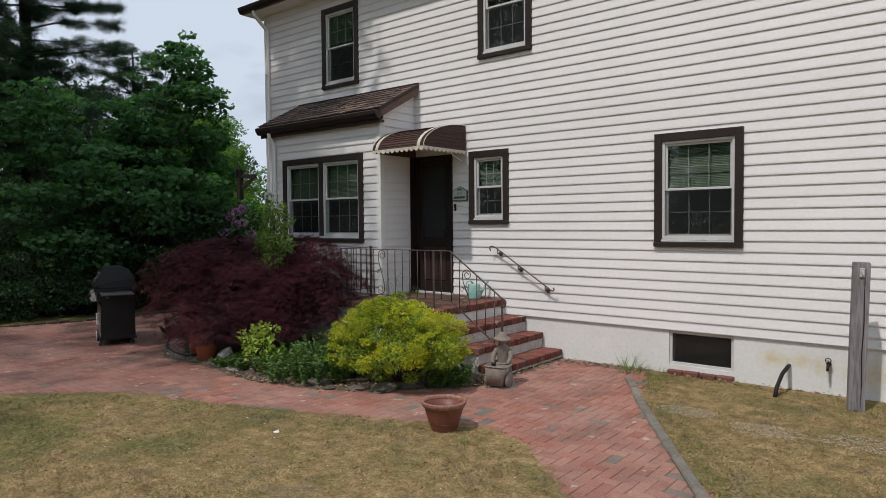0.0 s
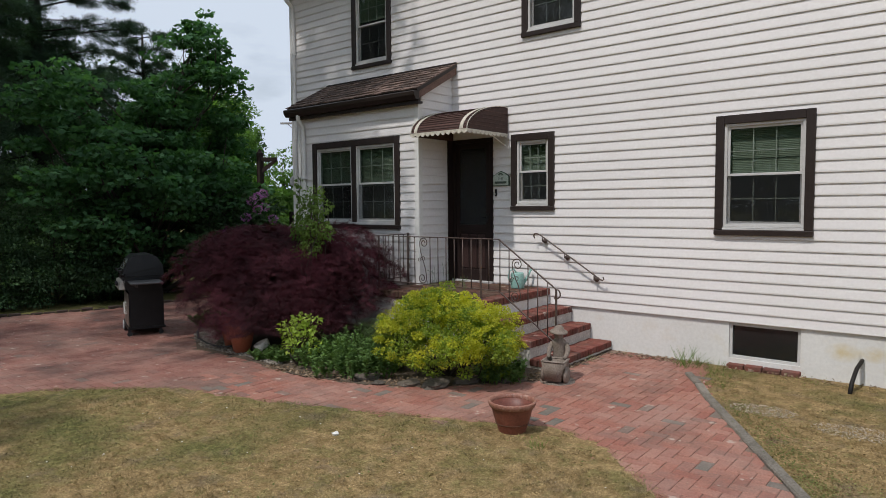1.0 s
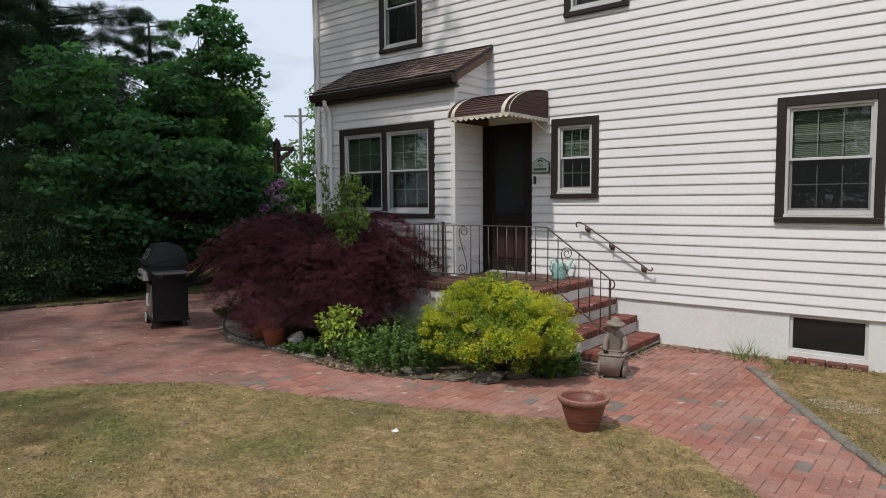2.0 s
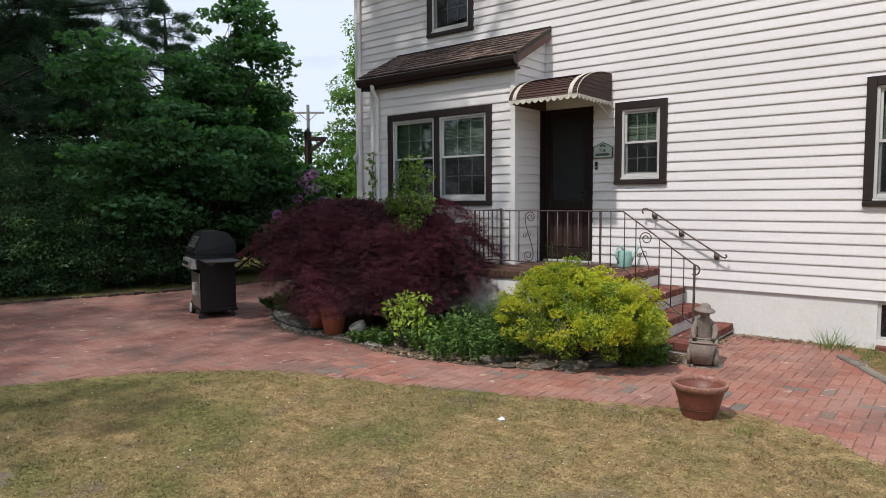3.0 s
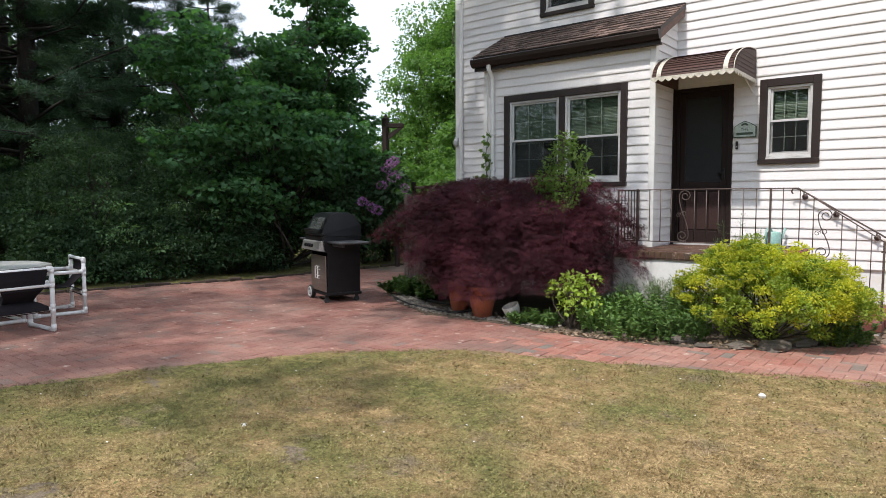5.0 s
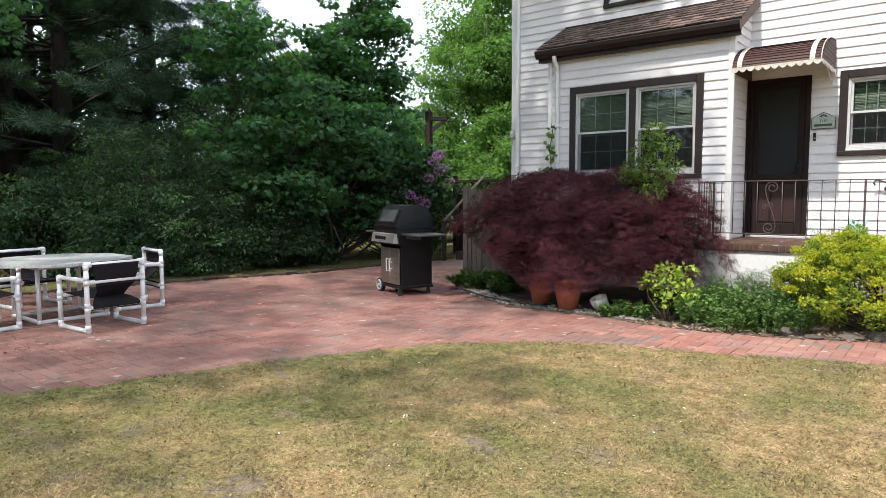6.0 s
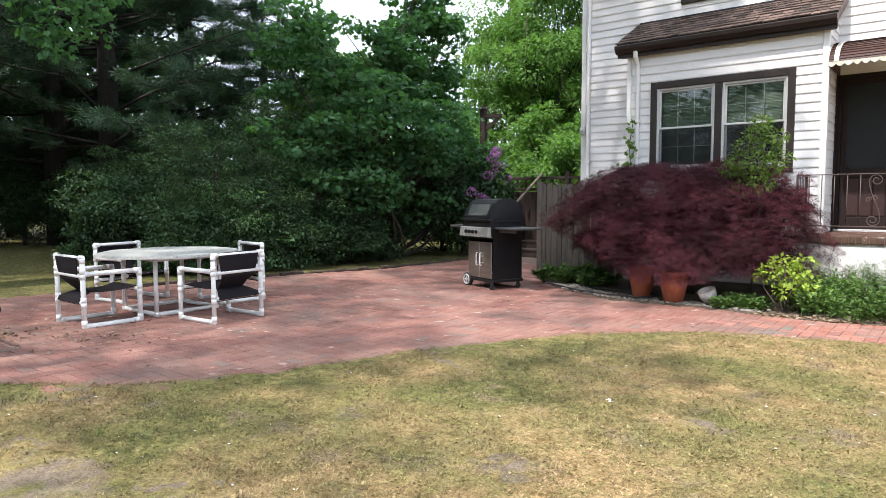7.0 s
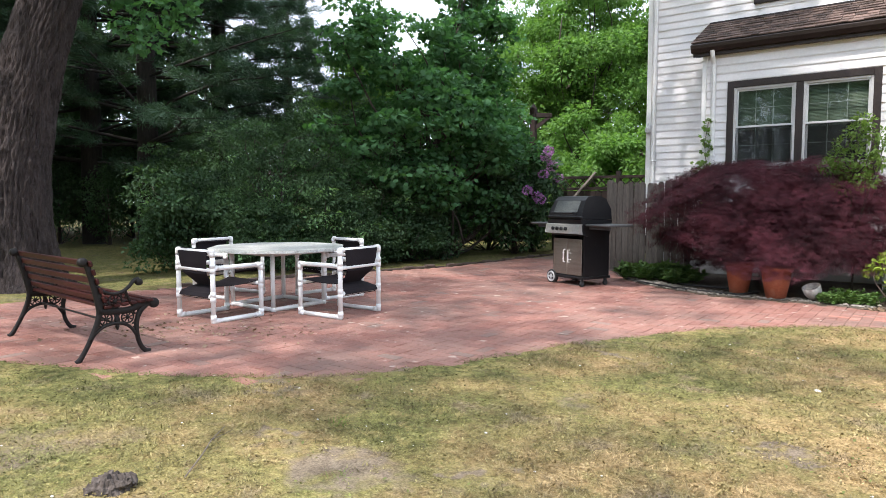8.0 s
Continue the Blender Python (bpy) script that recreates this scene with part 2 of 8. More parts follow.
for sx, sz, rx, rz, tint in ((-1.92, 0.33, 0.20, 0.12, (0.60, 0.47, 0.20)), (-1.65, 0.34, 0.16, 0.10, (0.60, 0.46, 0.18)), (-1.42, 0.30, 0.14, 0.14, (0.56, 0.44, 0.20)), (-0.97, 0.26, 0.30, 0.22, (0.58, 0.45, 0.20)), (-1.77, 0.20, 0.03, 0.16, (0.30, 0.24, 0.17)), (-1.35, 0.22, 0.035, 0.12, (0.22, 0.17, 0.13))):
    mp, ln = nt.nodes.new("ShaderNodeMapping"), nt.nodes.new("ShaderNodeVectorMath")
    mp.inputs["Location"].default_value, mp.inputs["Scale"].default_value = (-sx / rx, 0, -sz / rz), (1 / rx, 0, 1 / rz)
    ln.operation = "LENGTH"
    nt.links.new(geo.outputs["Position"], mp.inputs["Vector"])
    nt.links.new(mp.outputs[0], ln.inputs[0])
    edge = ramp2(nt, ln.outputs["Value"], (0.75, 0.75, 0.75), (0, 0, 0), 0.2, 1.2)
    col = mixed(nt, mixed(nt, 1.0, edge, ramp2(nt, noise_out(nt, 9, 6), (0.3, 0.3, 0.3), (1, 1, 1)), "MULTIPLY"), col, tint)
nt.links.new(col, bsdf.inputs["Base Color"])
M_CONC = surface("pale_riser_mortar", (0.48, 0.455, 0.42), (0.63, 0.60, 0.56), 5, 40, 0.85, bump=0.35, depth=0.005, dirt=(0.22, 0.15, 0.11), amount=0.5)
M_SHINGLE = surface("brown_asphalt_shingle", (0.085, 0.055, 0.045), (0.15, 0.10, 0.082), 4, 160, 0.9, bump=0.6, depth=0.004, dirt=(0.05, 0.045, 0.04), amount=0.5, vary=0.55, grain=0.5)
M_AWN = surface("brown_awning_metal", (0.060, 0.030, 0.025), (0.088, 0.046, 0.038), 3, 30, 0.55, bump=0.04, depth=0.001, dirt=(0.13, 0.09, 0.075), amount=0.25, vary=0.25, spec=0.25)
M_CREAM = surface("cream_awning_trim", (0.55, 0.52, 0.44), (0.64, 0.60, 0.52), 4, 30, 0.5, bump=0.05, depth=0.001, dirt=(0.4, 0.34, 0.22), amount=0.4)
M_IRON = surface("wrought_iron_paint", (0.058, 0.041, 0.036), (0.095, 0.066, 0.056), 8, 80, 0.5, bump=0.2, depth=0.001, dirt=(0.16, 0.07, 0.035), amount=0.5)
M_BLACK = surface("black_metal", (0.007, 0.007, 0.008), (0.013, 0.013, 0.014), 4, 80, 0.42, bump=0.08, depth=0.001, dirt=(0.03, 0.028, 0.026), amount=0.3, spec=0.3)
M_CAST = surface("black_cast_iron", (0.007, 0.006, 0.0055), (0.014, 0.011, 0.010), 6, 90, 0.6, bump=0.3, depth=0.002, dirt=(0.03, 0.02, 0.014), amount=0.3, spec=0.3)
M_STEEL = surface("dull_stainless_steel", (0.30, 0.28, 0.25), (0.42, 0.40, 0.36), 2, 60, 0.36, metal=0.9, bump=0.05, depth=0.001, stretch=(1, 1, 12))
M_PANEL = surface("bright_brushed_panel", (0.40, 0.39, 0.37), (0.52, 0.51, 0.48), 3, 60, 0.42, metal=0.55, bump=0.05, depth=0.001, stretch=(1, 1, 12))
# the greenish reflection on the lid window is put into this colour
M_LIDPANE = surface("reflection_toned_lid_panel", (0.060, 0.066, 0.062), (0.110, 0.118, 0.110), 5, 60, 0.25, bump=0.05, depth=0.001)
M_SHELF = surface("dark_grey_shelf_plastic", (0.035, 0.036, 0.038), (0.06, 0.061, 0.064), 4, 60, 0.5, bump=0.1, depth=0.001)
M_RUBBER = surface("black_rubber", (0.015, 0.015, 0.015), (0.03, 0.03, 0.03), 6, 80, 0.75)
M_GREY = surface("grey_plastic", (0.42, 0.42, 0.42), (0.52, 0.52, 0.52), 6, 50, 0.5)
M_TERRA = surface("terracotta", (0.31, 0.074, 0.034), (0.41, 0.118, 0.057), 3, 60, 0.75, bump=0.15, depth=0.002, dirt=(0.42, 0.27, 0.19), amount=0.4)
M_TERRA_D = surface("red_brown_clay", (0.130, 0.038, 0.025), (0.200, 0.060, 0.038), 3, 60, 0.5, bump=0.1, depth=0.002, dirt=(0.30, 0.16, 0.11), amount=0.2)
M_RIM = surface("worn_clay_rim", (0.20, 0.075, 0.050), (0.33, 0.155, 0.11), 9, 60, 0.6, bump=0.2, depth=0.002, dirt=(0.50, 0.38, 0.31), amount=0.7)
M_SOIL = surface("potting_soil", (0.05, 0.035, 0.022), (0.11, 0.075, 0.05), 6, 70, 0.95, bump=0.8, depth=0.01)
M_MULCH = surface("mulched_bed_soil", (0.055, 0.040, 0.028), (0.14, 0.105, 0.075), 2.5, 60, 0.95, bump=0.9, depth=0.015, dirt=(0.22, 0.18, 0.13), amount=0.5)
M_STATUE = surface("weathered_cast_concrete", (0.165, 0.132, 0.108), (0.275, 0.228, 0.192), 9, 70, 0.9, bump=0.5, depth=0.005, dirt=(0.10, 0.085, 0.06), amount=0.5)
M_STONE = surface("grey_field_stone", (0.070, 0.058, 0.048), (0.145, 0.122, 0.100), 5, 60, 0.9, bump=0.6, depth=0.008, dirt=(0.12, 0.10, 0.07), amount=0.4, vary=0.25)
M_PEBBLE = surface("pale_pebbles", (0.13, 0.112, 0.092), (0.28, 0.255, 0.22), 9, 60, 0.85, vary=0.35)
M_GRAVEL = surface("pale_tan_gravel", (0.30, 0.25, 0.18), (0.48, 0.41, 0.32), 9, 60, 0.9, vary=0.3)
M_QUARTZ = surface("white_quartz", (0.66, 0.65, 0.62), (0.80, 0.79, 0.76), 7, 60, 0.6, bump=0.3, depth=0.004)
M_TIMBER = surface("grey_weathered_timber", (0.19, 0.18, 0.17), (0.33, 0.315, 0.295), 3, 50, 0.9, bump=0.6, depth=0.005, stretch=(1, 1, 0.15), dirt=(0.10, 0.085, 0.07), amount=0.4, vary=0.12)
M_POST = surface("silver_grey_wood_post", (0.165, 0.150, 0.158), (0.30, 0.275, 0.285), 5, 60, 0.9, bump=0.7, depth=0.006, stretch=(1, 1, 0.08), dirt=(0.085, 0.06, 0.07), amount=0.5)
M_KERB = surface("weathered_edging_timber", (0.120, 0.106, 0.088), (0.25, 0.225, 0.19), 7, 60, 0.95, bump=0.9, depth=0.012, dirt=(0.10, 0.095, 0.05), amount=0.5, vary=0.15)
M_EDGE = surface("dark_edging_brick", (0.045, 0.030, 0.024), (0.085, 0.058, 0.046), 4, 60, 0.95, bump=0.5, depth=0.006, vary=0.2)
M_FENCE = surface("weathered_fence_wood", (0.075, 0.060, 0.050), (0.17, 0.145, 0.122), 5, 60, 0.9, bump=0.5, depth=0.004, stretch=(4, 4, 0.2), dirt=(0.06, 0.045, 0.035), amount=0.7, vary=0.2)
M_DARKWOOD = surface("dark_stained_wood", (0.018, 0.0105, 0.0085), (0.034, 0.019, 0.0145), 4, 60, 0.8, bump=0.3, depth=0.003, vary=0.2)
M_SLAT = surface("red_brown_bench_wood", (0.026, 0.0052, 0.0048), (0.054, 0.0115, 0.0094), 5, 70, 0.5, bump=0.2, depth=0.002, stretch=(0.3, 2, 2), dirt=(0.085, 0.034, 0.026), amount=0.35, vary=0.2, spec=0.22)
M_PVC = surface("white_pvc_pipe", (0.74, 0.74, 0.73), (0.80, 0.80, 0.79), 4, 40, 0.35, bump=0.02, depth=0.001, dirt=(0.50, 0.48, 0.43), amount=0.18, grain=0.97)
M_SLING = surface("charcoal_sling_fabric", (0.010, 0.008, 0.010), (0.018, 0.015, 0.018), 5, 220, 0.9, bump=0.4, depth=0.001, spec=0.2)
M_TABLE = surface("stained_translucent_table_top", (0.44, 0.45, 0.42), (0.62, 0.62, 0.59), 5, 45, 0.30, bump=0.12, depth=0.002, dirt=(0.22, 0.21, 0.17), amount=0.6)
M_TEAL = surface("pale_teal_plastic", (0.22, 0.42, 0.38), (0.30, 0.50, 0.45), 5, 50, 0.45, bump=0.05, depth=0.001)
M_SIGN = surface("pale_green_plaque", (0.36, 0.44, 0.38), (0.48, 0.55, 0.49), 8, 60, 0.6)
M_INK = surface("dark_green_ink", (0.04, 0.07, 0.05), (0.06, 0.10, 0.07), 8, 60, 0.6, bump=0)
M_BLIND = surface("pale_green_blind", (0.21, 0.245, 0.20), (0.25, 0.285, 0.235), 5, 40, 0.7, bump=0.1, depth=0.001)
# interior darkened in its colour, in place of the shade indoors
M_ROOM = surface("shade_toned_room", (0.085, 0.078, 0.070), (0.13, 0.12, 0.108), 1, 20, 0.9)
M_BARK = surface("furrowed_grey_bark", (0.017, 0.0115, 0.0105), (0.050, 0.036, 0.033), 6, 34, 0.95, bump=1.0, depth=0.06, stretch=(1, 1, 0.30), dirt=(0.085, 0.070, 0.072), amount=0.55)
M_STUMP = surface("rotten_stump_wood", (0.035, 0.027, 0.023), (0.125, 0.102, 0.088), 9, 60, 0.95, bump=1.0, depth=0.02, stretch=(1, 1, 0.4), dirt=(0.03, 0.024, 0.02), amount=0.6)
M_BARK_D = surface("dark_bark", (0.030, 0.023, 0.018), (0.075, 0.058, 0.046), 5, 30, 0.95, bump=0.8, depth=0.02, stretch=(1, 1, 0.25))
M_BARK_P = surface("pine_bark", (0.010, 0.008, 0.007), (0.026, 0.020, 0.017), 5, 30, 0.95, bump=0.8, depth=0.02, stretch=(1, 1, 0.25))
M_GLASS = glass_mat("window_glass")
M_SCREEN = screen_mat("insect_screen", 0.22)
M_SCREEN_D = screen_mat("dark_door_screen", 0.74)
M_GROUND = ground_mat()
M_GRASS = grass_mat()
M_PAVER = brick_mat("red_brick_pavers", [(0.0, (0.281, 0.114, 0.086)), (0.35, (0.318, 0.139, 0.104)), (0.7, (0.355, 0.172, 0.13)), (0.93, (0.297, 0.137, 0.107)), (0.96, (0.17, 0.145, 0.122)), (1.0, (0.138, 0.133, 0.116))], (0.36, 0.255, 0.215))
M_PATIO = brick_mat("faded_patio_bricks", [(0.0, (0.222, 0.100, 0.080)), (0.4, (0.250, 0.118, 0.094)), (0.8, (0.285, 0.144, 0.116)), (0.95, (0.24, 0.120, 0.098)), (0.985, (0.20, 0.132, 0.112)), (1.0, (0.19, 0.132, 0.112))], (0.33, 0.225, 0.183), 0.9)
M_STEP = brick_mat("step_brick", [(0.0, (0.125, 0.036, 0.029)), (0.5, (0.185, 0.056, 0.043)), (1.0, (0.235, 0.083, 0.064))], (0.12, 0.09, 0.065), 4)
M_MOSSY = brick_mat("mossy_porch_brick", [(0.0, (0.062, 0.030, 0.023)), (0.5, (0.095, 0.045, 0.033)), (1.0, (0.135, 0.066, 0.048))], (0.105, 0.095, 0.050), 5)
M_JOINT = surface("sandy_joint", (0.125, 0.084, 0.067), (0.215, 0.152, 0.122), 4, 90, 0.95, bump=0.6, depth=0.005)
L_MAPLE = leaf_mat("maple_leaf", [(0.0316, 0.0900, 0.0394), (0.0506, 0.1338, 0.0575), (0.0927, 0.2122, 0.0971)], 0.46)
L_HEDGE = leaf_mat("hedge_leaf", [(0.0208, 0.0486, 0.0228), (0.0375, 0.0788, 0.0356), (0.0645, 0.1210, 0.0599)], 0.3)
# hedge leaf with the sunlight put into a lighter colour
L_HEDGE_LIT = leaf_mat("lit_hedge_leaf", [(0.0596, 0.1295, 0.0571), (0.0961, 0.1888, 0.0843), (0.1491, 0.2633, 0.1290)], 0.38)
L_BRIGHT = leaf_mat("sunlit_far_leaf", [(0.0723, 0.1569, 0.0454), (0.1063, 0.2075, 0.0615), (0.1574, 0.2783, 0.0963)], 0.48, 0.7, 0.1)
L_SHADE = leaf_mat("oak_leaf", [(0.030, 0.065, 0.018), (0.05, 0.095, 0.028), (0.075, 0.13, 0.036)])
L_PINE = leaf_mat("pine_needle", [(0.0160, 0.0364, 0.0229), (0.0278, 0.0586, 0.0359), (0.0438, 0.0866, 0.0530)], 0.2)
L_RED = leaf_mat("laceleaf_maple_leaf", [(0.0172, 0.0095, 0.0112), (0.0331, 0.0138, 0.0179), (0.1187, 0.0285, 0.0423)], 0.22, 0.7, 0.12)
L_SPIREA = leaf_mat("green_spirea_leaf", [(0.1063, 0.1830, 0.0336), (0.1938, 0.2745, 0.0408), (0.3125, 0.3782, 0.0540)], 0.34)
L_GOLD = leaf_mat("gold_spirea_tip", [(0.26, 0.33, 0.035), (0.42, 0.43, 0.045), (0.56, 0.51, 0.070)], 0.45)
L_LIME = leaf_mat("lime_leaf", [(0.18, 0.27, 0.04), (0.28, 0.38, 0.06), (0.36, 0.46, 0.10)], 0.35)
L_HERB = leaf_mat("bed_plant_leaf", [(0.0569, 0.1149, 0.0343), (0.0894, 0.1690, 0.0468), (0.1382, 0.2281, 0.0702)], 0.25)
L_FEATHER = leaf_mat("feathery_leaf", [(0.05, 0.085, 0.03), (0.075, 0.12, 0.045), (0.10, 0.15, 0.06)], 0.25)
L_SAPLING = leaf_mat("sapling_leaf", [(0.0690, 0.1323, 0.0287), (0.1035, 0.1782, 0.0403), (0.1495, 0.2300, 0.0575)], 0.35)
L_CLOVER = leaf_mat("clover_leaf", [(0.085, 0.105, 0.032), (0.13, 0.15, 0.05), (0.20, 0.21, 0.075)], 0.2)
L_DRY = leaf_mat("dry_leaf", [(0.11, 0.070, 0.045), (0.20, 0.135, 0.088), (0.33, 0.25, 0.18)], 0.05, 0.9, 0.1)
L_PURPLE = leaf_mat("purple_petal", [(0.25, 0.085, 0.30), (0.36, 0.145, 0.42), (0.50, 0.26, 0.54)], 0.25)


# ---- mesh tools ----
class Geo:
    """Gathers vertices and faces of one mesh; m is the pose of what is added next."""

    def __init__(self, m=None):
        self.v, self.f, self.m = [], [], m or Matrix.Identity(4)

    def add(self, verts, faces):
        k = len(self.v)
        self.v += [tuple(self.m @ Vector(p)) for p in verts]
        self.f += [tuple(i + k for i in f) for f in faces]
        return self

    def box(self, x0, x1, y0, y1, z0, z1, c=0.0):
        """A box, its edges cut by c."""
        cx, cy, cz = (x0 + x1) / 2, (y0 + y1) / 2, (z0 + z1) / 2
        hx, hy, hz = abs(x1 - x0) / 2, abs(y1 - y0) / 2, abs(z1 - z0) / 2
        if c <= 0:
            v = [(cx + sx * hx, cy + sy * hy, cz + sz * hz) for sx in (-1, 1) for sy in (-1, 1) for sz in (-1, 1)]
            return self.add(v, [(0, 1, 3, 2), (4, 6, 7, 5), (0, 4, 5, 1), (2, 3, 7, 6), (0, 2, 6, 4), (1, 5, 7, 3)])
        c = min(c, hx * 0.9, hy * 0.9, hz * 0.9)
        v, at = [], {}
        for sx in (-1, 1):
            for sy in (-1, 1):
                for sz in (-1, 1):
                    for k in range(3):
                        d = [hx - c, hy - c, hz - c]
                        d[k] += c
                        at[sx, sy, sz, k] = len(v)
                        v.append((cx + sx * d[0], cy + sy * d[1], cz + sz * d[2]))
        f = []
        for s in (-1, 1):
            f.append([at[s, a, b, 0] for a, b in ((-1, -1), (1, -1), (1, 1), (-1, 1))])
            f.append([at[a, s, b, 1] for a, b in ((-1, -1), (1, -1), (1, 1), (-1, 1))])
            f.append([at[a, b, s, 2] for a, b in ((-1, -1), (1, -1), (1, 1), (-1, 1))])
        for a in (-1, 1):
            for b in (-1, 1):
                f.append([at[a, b, -1, 0], at[a, b, 1, 0], at[a, b, 1, 1], at[a, b, -1, 1]])
                f.append([at[a, -1, b, 0], at[a, 1, b, 0], at[a, 1, b, 2], at[a, -1, b, 2]])
                f.append([at[-1, a, b, 1], at[1, a, b, 1], at[1, a, b, 2], at[-1, a, b, 2]])
                for s in (-1, 1):
                    f.append([at[a, b, s, k] for k in range(3)])
        return self.add(v, f)

    def tube(self, pts, r, n=8, closed=False):
        """A round bar along pts; r is one radius or one for each point."""
        pts = [Vector(p) for p in pts]
        rs = r if isinstance(r, (list, tuple)) else [r] * len(pts)
        v, f, up = [], [], None
        for i, p in enumerate(pts):
            a = pts[i - 1] if i or closed else p
            b = pts[(i + 1) % len(pts)] if i + 1 < len(pts) or closed else p
            d = (b - a).normalized()
            if up is None:
                up = Vector((0, 0, 1)) if abs(d.z) < 0.9 else Vector((1, 0, 0))
            side = d.cross(up).normalized()
            up = side.cross(d).normalized()
            for k in range(n):
                an = 2 * math.pi * k / n
                v.append(p + (side * math.cos(an) + up * math.sin(an)) * rs[i])
        rings = len(pts)
        for i in range(rings if closed else rings - 1):
            for k in range(n):
                a, b = i * n, ((i + 1) % rings) * n
                f.append((a + k, a + (k + 1) % n, b + (k + 1) % n, b + k))
        if not closed:
            f += [tuple(range(n))[::-1], tuple((rings - 1) * n + k for k in range(n))]
        return self.add(v, f)

    def lathe(self, profile, n=24, centre=(0, 0, 0)):
        """Turns a profile of (radius, height) about the upright axis."""
        cx, cy, cz = centre
        v = [(cx + r * math.cos(2 * math.pi * k / n), cy + r * math.sin(2 * math.pi * k / n), cz + z) for r, z in profile for k in range(n)]
        f = [(i * n + k, i * n + (k + 1) % n, (i + 1) * n + (k + 1) % n, (i + 1) * n + k) for i in range(len(profile) - 1) for k in range(n)]
        f += [tuple(range(n))[::-1], tuple((len(profile) - 1) * n + k for k in range(n))]
        return self.add(v, f)

    def prism(self, outline, axis, a, b):
        """Draws an outline of two coordinates out along an axis, from a to b."""
        put = {"x": lambda p, t: (t, p[0], p[1]), "y": lambda p, t: (p[0], t, p[1]), "z": lambda p, t: (p[0], p[1], t)}[axis]
        n = len(outline)
        v = [put(p, a) for p in outline] + [put(p, b) for p in outline]
        f = [tuple(range(n)), tuple(range(2 * n - 1, n - 1, -1))] + [(k, k + n, (k + 1) % n + n, (k + 1) % n) for k in range(n)]
        return self.add(v, f)

    def ball(self, c, rx, ry, rz, n=10, rings=6, rough=0.0, rnd=None):
        v, f = [(c[0], c[1], c[2] - rz)], []
        for i in range(1, rings):
            a = math.pi * i / rings - math.pi / 2
            for k in range(n):
                b, q = 2 * math.pi * k / n, 1 + (rnd.uniform(-rough, rough) if rnd else 0)
                v.append((c[0] + q * rx * math.cos(a) * math.cos(b), c[1] + q * ry * math.cos(a) * math.sin(b), c[2] + q * rz * math.sin(a)))
        v.append((c[0], c[1], c[2] + rz))
        top = len(v) - 1
        for k in range(n):
            f.append((0, 1 + (k + 1) % n, 1 + k))
            f.append((top, 1 + (rings - 2) * n + k, 1 + (rings - 2) * n + (k + 1) % n))
            for i in range(rings - 2):
                a, b = 1 + i * n, 1 + (i + 1) * n
                f.append((a + k, a + (k + 1) % n, b + (k + 1) % n, b + k))
        return self.add(v, f)

    def mesh(self, name, material, smooth=False):
        me = bpy.data.meshes.new(name)
        me.from_pydata(self.v, [], self.f)
        me.materials.append(material)
        if smooth:
            me.shade_smooth()
        me.update()
        return me


def part(name, geo, material, parent=None, label="", smooth=False):
    """One mesh object from a Geo, under its thing."""
    ob = new(name, geo if isinstance(geo, bpy.types.Mesh) else geo.mesh(name, material, smooth))
    ob.parent = parent
    if label:
        ob["label"] = label
    return ob


def thing(name, label, category, group="", kind="", at=(0, 0, 0)):
    ob = new(name)
    ob.location = at
    ob.empty_display_size = 0.1
    return tagged(ob, label, category, group, kind)


def arrays(name, verts, faces, material, smooth=False):
    """A mesh from numpy arrays; all faces have one number of corners."""
    me = bpy.data.meshes.new(name)
    nv, (nf, k) = len(verts), faces.shape
    me.vertices.add(nv)
    me.vertices.foreach_set("co", np.ascontiguousarray(verts, dtype=np.float32).ravel())
    me.loops.add(nf * k)
    me.loops.foreach_set("vertex_index", np.ascontiguousarray(faces, dtype=np.int32).ravel())
    me.polygons.add(nf)
    me.polygons.foreach_set("loop_start", np.arange(nf, dtype=np.int32) * k)
    me.materials.append(material)
    me.update(calc_edges=True)
    me.validate()
    if smooth:
        me.shade_smooth()
    return me


def polar(pairs):
    return [(r * math.cos(radians(a)), r * math.sin(radians(a)), 0.10 * (r - 0.4)) for r, a in pairs]


